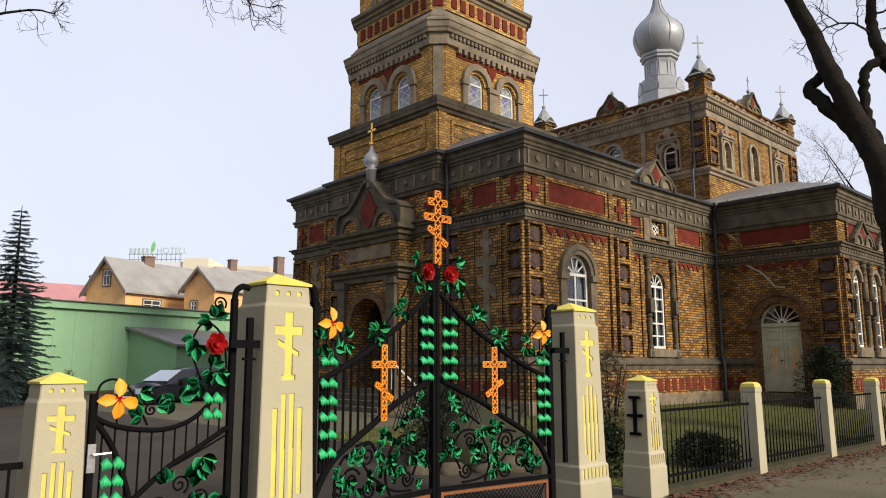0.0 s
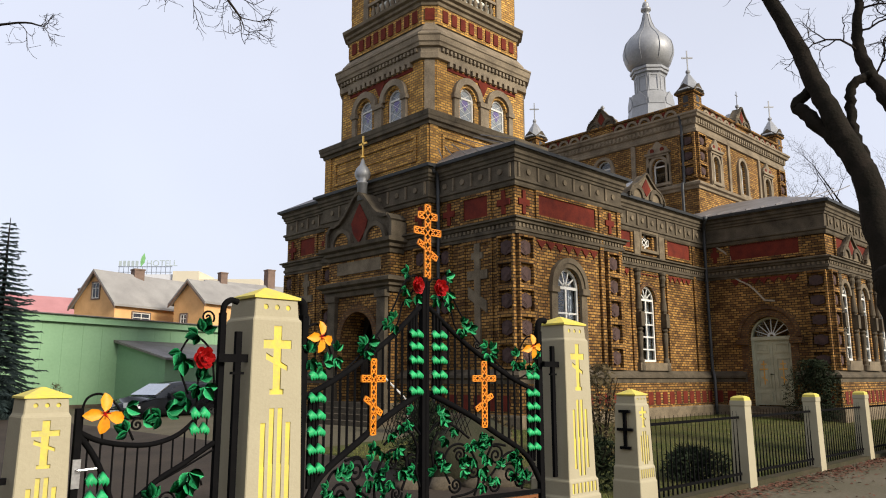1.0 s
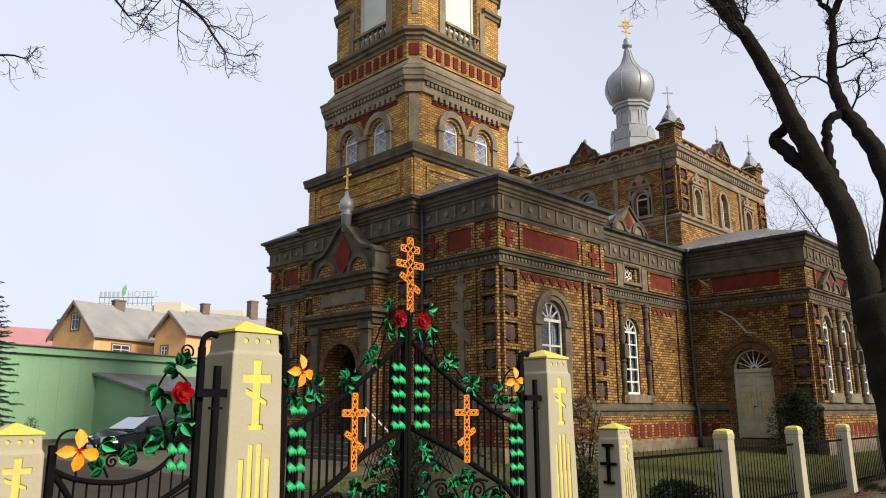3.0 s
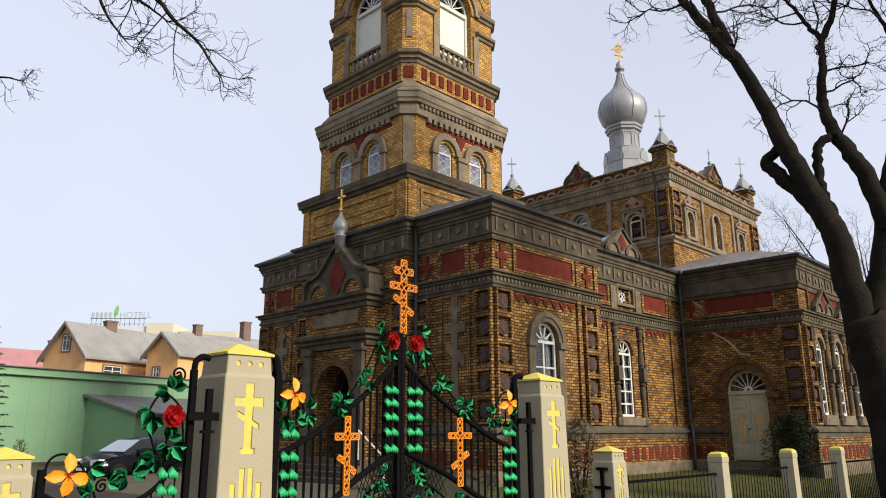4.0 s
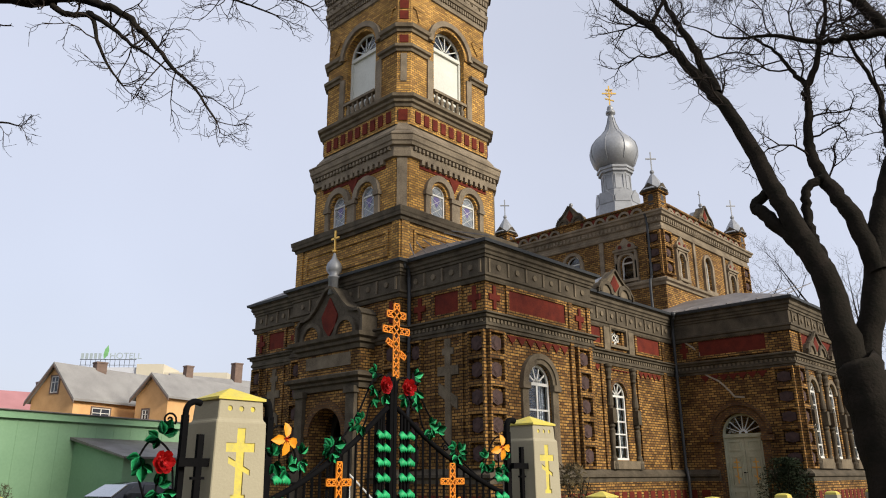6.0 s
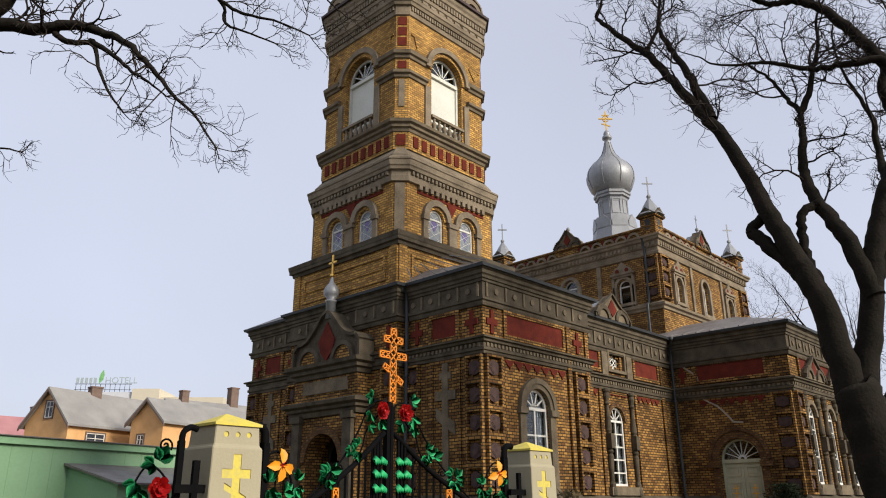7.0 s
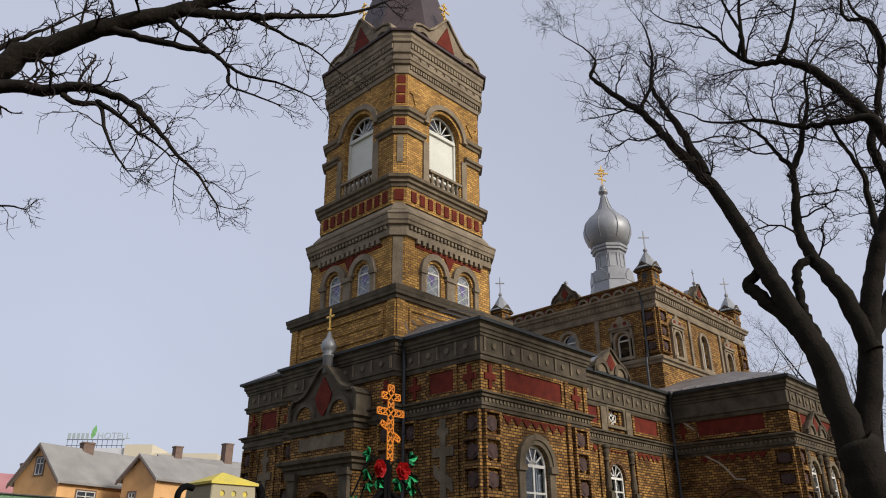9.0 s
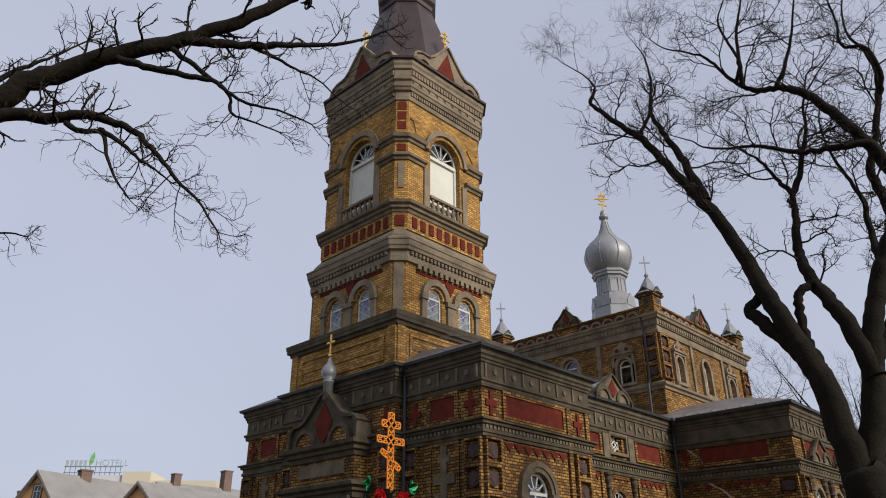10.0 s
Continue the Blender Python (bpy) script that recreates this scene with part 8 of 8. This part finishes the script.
def hotel():
    h = thing("hotel", "distant flat-roofed pale hotel block with a rooftop sign", "building", at=(59.0, 150.0, 0))
    d = Vector((0.729, -0.684))
    F = Face(0, 0, d.x, d.y, -0.684, -0.729)
    b = bmesh.new()
    fbox(b, F, -5.0, 6.2, 0, 22.8, -10, 0)
    part("wall", b, PALE_BLOCK, h)
    b = bmesh.new()
    fbox(b, F, 6.2, 11.5, 0, 23.4, -10, 0.5)
    part("stair_tower", b, CONCRETE, h, "cream panel stair tower")
    b = bmesh.new()
    fbox(b, F, 11.5, 24.0, 0, 21.8, -10, 0)
    part("side_wing", b, CONCRETE, h)
    for i in range(5):
        b = bmesh.new()
        fbox(b, F, -4 + i * 2, -2.6 + i * 2, 19.8, 21.4, 0, 0.05)
        part("window", b, GLASS_DARK, h)
    b = bmesh.new()
    for i in range(12):
        u = -5.0 + i * 0.95
        tube(b, [F.at(u, 22.8), F.at(u, 24.4)], 0.05, 4)
    fbox(b, F, -5.2, 5.8, 24.3, 24.42, -0.05, 0.05)
    fbox(b, F, -5.2, 5.8, 23.2, 23.28, -0.05, 0.05)
    part("sign_frame", b, PIPE, h, "thin steel sign frame")
    cu = bpy.data.curves.new("sign_word", "FONT")
    cu.body = "HOTELL"
    cu.size, cu.extrude = 1.75, 0.06
    tmp = new("sign_word_curve", cu)
    me = bpy.data.meshes.new_from_object(tmp)
    bpy.data.objects.remove(tmp)
    me.name = "sign_word"
    me.materials.append(LETTER)
    word = new("sign_word", me)
    word.parent = h
    u3, n3 = Vector((*F.u, 0)), Vector((*F.n, 0))
    word.matrix_local = Matrix.Translation(F.at(0.5, 24.5, 0.1)) @ Matrix((u3, Vector((0, 0, 1)), n3)).transposed().to_4x4()
    tagged(word, "pale letters of the rooftop sign")
    b = bmesh.new()
    for i in range(5):
        fbox(b, F, -5.1 + i * 0.85, -4.55 + i * 0.85, 24.5, 25.6, -0.05, 0.05)
    part("sign_bars", b, LETTER, h, "pale sign lettering")
    b = bmesh.new()
    fpoly(b, F, [(-0.6, 24.4), (0.1, 25.2), (0.25, 26.2), (0.0, 27.2), (-0.55, 26.4), (-0.75, 25.4)], -0.05, 0.05)
    part("sign_leaf", b, LEAF_SIGN, h, "green leaf-shaped sign emblem")


hotel()


# ---- parked car ----
def car(x, y, heading):
    paint = material("dark_car_paint", (0.012, 0.014, 0.018), 0.1, 0.0, other=(0.009, 0.01, 0.012), scale=1, fine=4, bump=0.0)
    tyre = material("tyre_rubber", (0.02, 0.02, 0.02), 0.85, scale=5)
    lamp = material("lamp_lens", (0.6, 0.62, 0.65), 0.12, other=(0.5, 0.52, 0.55), scale=4, bump=0.0)
    g = thing("car", "dark parked five-door car in the courtyard", "car", at=(x, y, 0.01))
    g.rotation_euler = (0, 0, radians(heading))
    side = [(-2.1, 0.35), (-2.12, 0.62), (-1.95, 0.80), (-1.1, 0.98), (-0.35, 1.42), (0.3, 1.52), (1.2, 1.50), (1.85, 1.2), (2.08, 0.95), (2.12, 0.5), (2.0, 0.3)]
    wid = [0.78, 0.84, 0.86, 0.85, 0.66, 0.62, 0.62, 0.68, 0.8, 0.84, 0.8]
    b = bmesh.new()
    L = [b.verts.new((u, -w, z)) for (u, z), w in zip(side, wid)]
    R = [b.verts.new((u, w, z)) for (u, z), w in zip(side, wid)]
    k = len(side)
    for i in range(k):
        j = (i + 1) % k
        b.faces.new((L[i], R[i], R[j], L[j]))
    lo = [b.verts.new((u, -0.87, 0.86)) for u in (-1.5, 0.0, 1.9)]
    lor = [b.verts.new((u, 0.87, 0.86)) for u in (-1.5, 0.0, 1.9)]
    for S, m in ((L, lo), (R, lor)):
        b.faces.new((S[0], S[1], S[2], m[0]))
        b.faces.new((m[0], S[2], S[3]))
        b.faces.new((m[0], S[3], S[4], S[5], m[1]))
        b.faces.new((m[1], S[5], S[6], S[7], m[2]))
        b.faces.new((m[2], S[7], S[8], S[9]))
        b.faces.new((S[0], m[0], m[1], m[2], S[9], S[10]))
    bmesh.ops.recalc_face_normals(b, faces=list(b.faces))
    bmesh.ops.bevel(b, geom=list(b.edges), offset=0.05, segments=2, affect="EDGES")
    part("body", b, paint, g, smooth=True)
    for s in (-1, 1):
        F = Face(0, s * 0.735, 1, 0, 0, s)
        for pts in ([(-0.75, 1.02), (0.1, 1.02), (0.1, 1.4), (-0.25, 1.36)], [(0.18, 1.02), (1.3, 1.02), (1.25, 1.4), (0.18, 1.42)]):
            b = bmesh.new()
            fpoly(b, F, pts, -0.02, 0.03)
            part("side_window", b, GLASS_DARK, g)
    b = bmesh.new()
    q = [b.verts.new(p) for p in ((-1.08, -0.72, 1.02), (-1.08, 0.72, 1.02), (-0.4, 0.6, 1.41), (-0.4, -0.6, 1.41))]
    e = bmesh.ops.extrude_face_region(b, geom=[b.faces.new(q)])
    for v in e["geom"]:
        if isinstance(v, bmesh.types.BMVert):
            v.co += Vector((-0.02, 0, 0.03))
    part("windscreen", b, material("windscreen_glass", (0.5, 0.53, 0.55), 0.05, 0.85, other=(0.44, 0.47, 0.5), scale=1, bump=0.0), g)
    for u in (-1.32, 1.35):
        for s in (-1, 1):
            b = bmesh.new()
            prof = [(0.2, -0.11), (0.31, -0.11), (0.33, -0.06), (0.33, 0.06), (0.31, 0.11), (0.2, 0.11)]
            rings = [[b.verts.new((u + r * math.cos(a * math.pi / 12), s * 0.78 + w, 0.33 + r * math.sin(a * math.pi / 12))) for a in range(24)] for r, w in prof]
            for p, r_ in zip(rings, rings[1:]):
                for i in range(24):
                    b.faces.new((p[i], p[(i + 1) % 24], r_[(i + 1) % 24], r_[i]))
            wheel = part("wheel", b, tyre, g, "black tyre")
            b = bmesh.new()
            F = Face(u, s * 0.86, 1, 0, 0, s)
            for i in range(5):
                a = i * 1.2566
                c, sn_ = math.cos(a), math.sin(a)
                fpoly(b, F, [(-sn_ * 0.05, 0.33 + c * 0.05), (sn_ * 0.05, 0.33 - c * 0.05), (c * 0.2 + sn_ * 0.03, 0.33 + sn_ * 0.2 - c * 0.03), (c * 0.2 - sn_ * 0.03, 0.33 + sn_ * 0.2 + c * 0.03)], -0.02, 0.02)
            farch(b, F, 0, 0.33, 0.18, 0.21, -0.03, 0.02, 0, 360, 20)
            part("rim", b, STEEL, wheel, "silver alloy rim")
    for s in (-1, 1):
        b = bmesh.new()
        F = Face(-2.0, s * 0.62, 0, 1, -1, 0)
        fpoly(b, F, [(-0.24, 0.6), (0.24, 0.62), (0.26, 0.8), (-0.18, 0.82)], -0.22, 0.12)
        part("headlight", b, lamp, g, "clear headlight")
        b = bmesh.new()
        box(b, -0.72, -0.56, s * 0.98 - 0.1, s * 0.98 + 0.1, 0.98, 1.12)
        part("wing_mirror", b, paint, g)
    b = bmesh.new()
    box(b, -2.17, -2.08, -0.4, 0.4, 0.42, 0.56)
    part("grille", b, BLACK, g)
    b = bmesh.new()
    box(b, -2.19, -2.165, -0.26, 0.26, 0.44, 0.54)
    part("number_plate", b, WHITE, g, "blank white plate")


car(12.0, 27.3, 14)
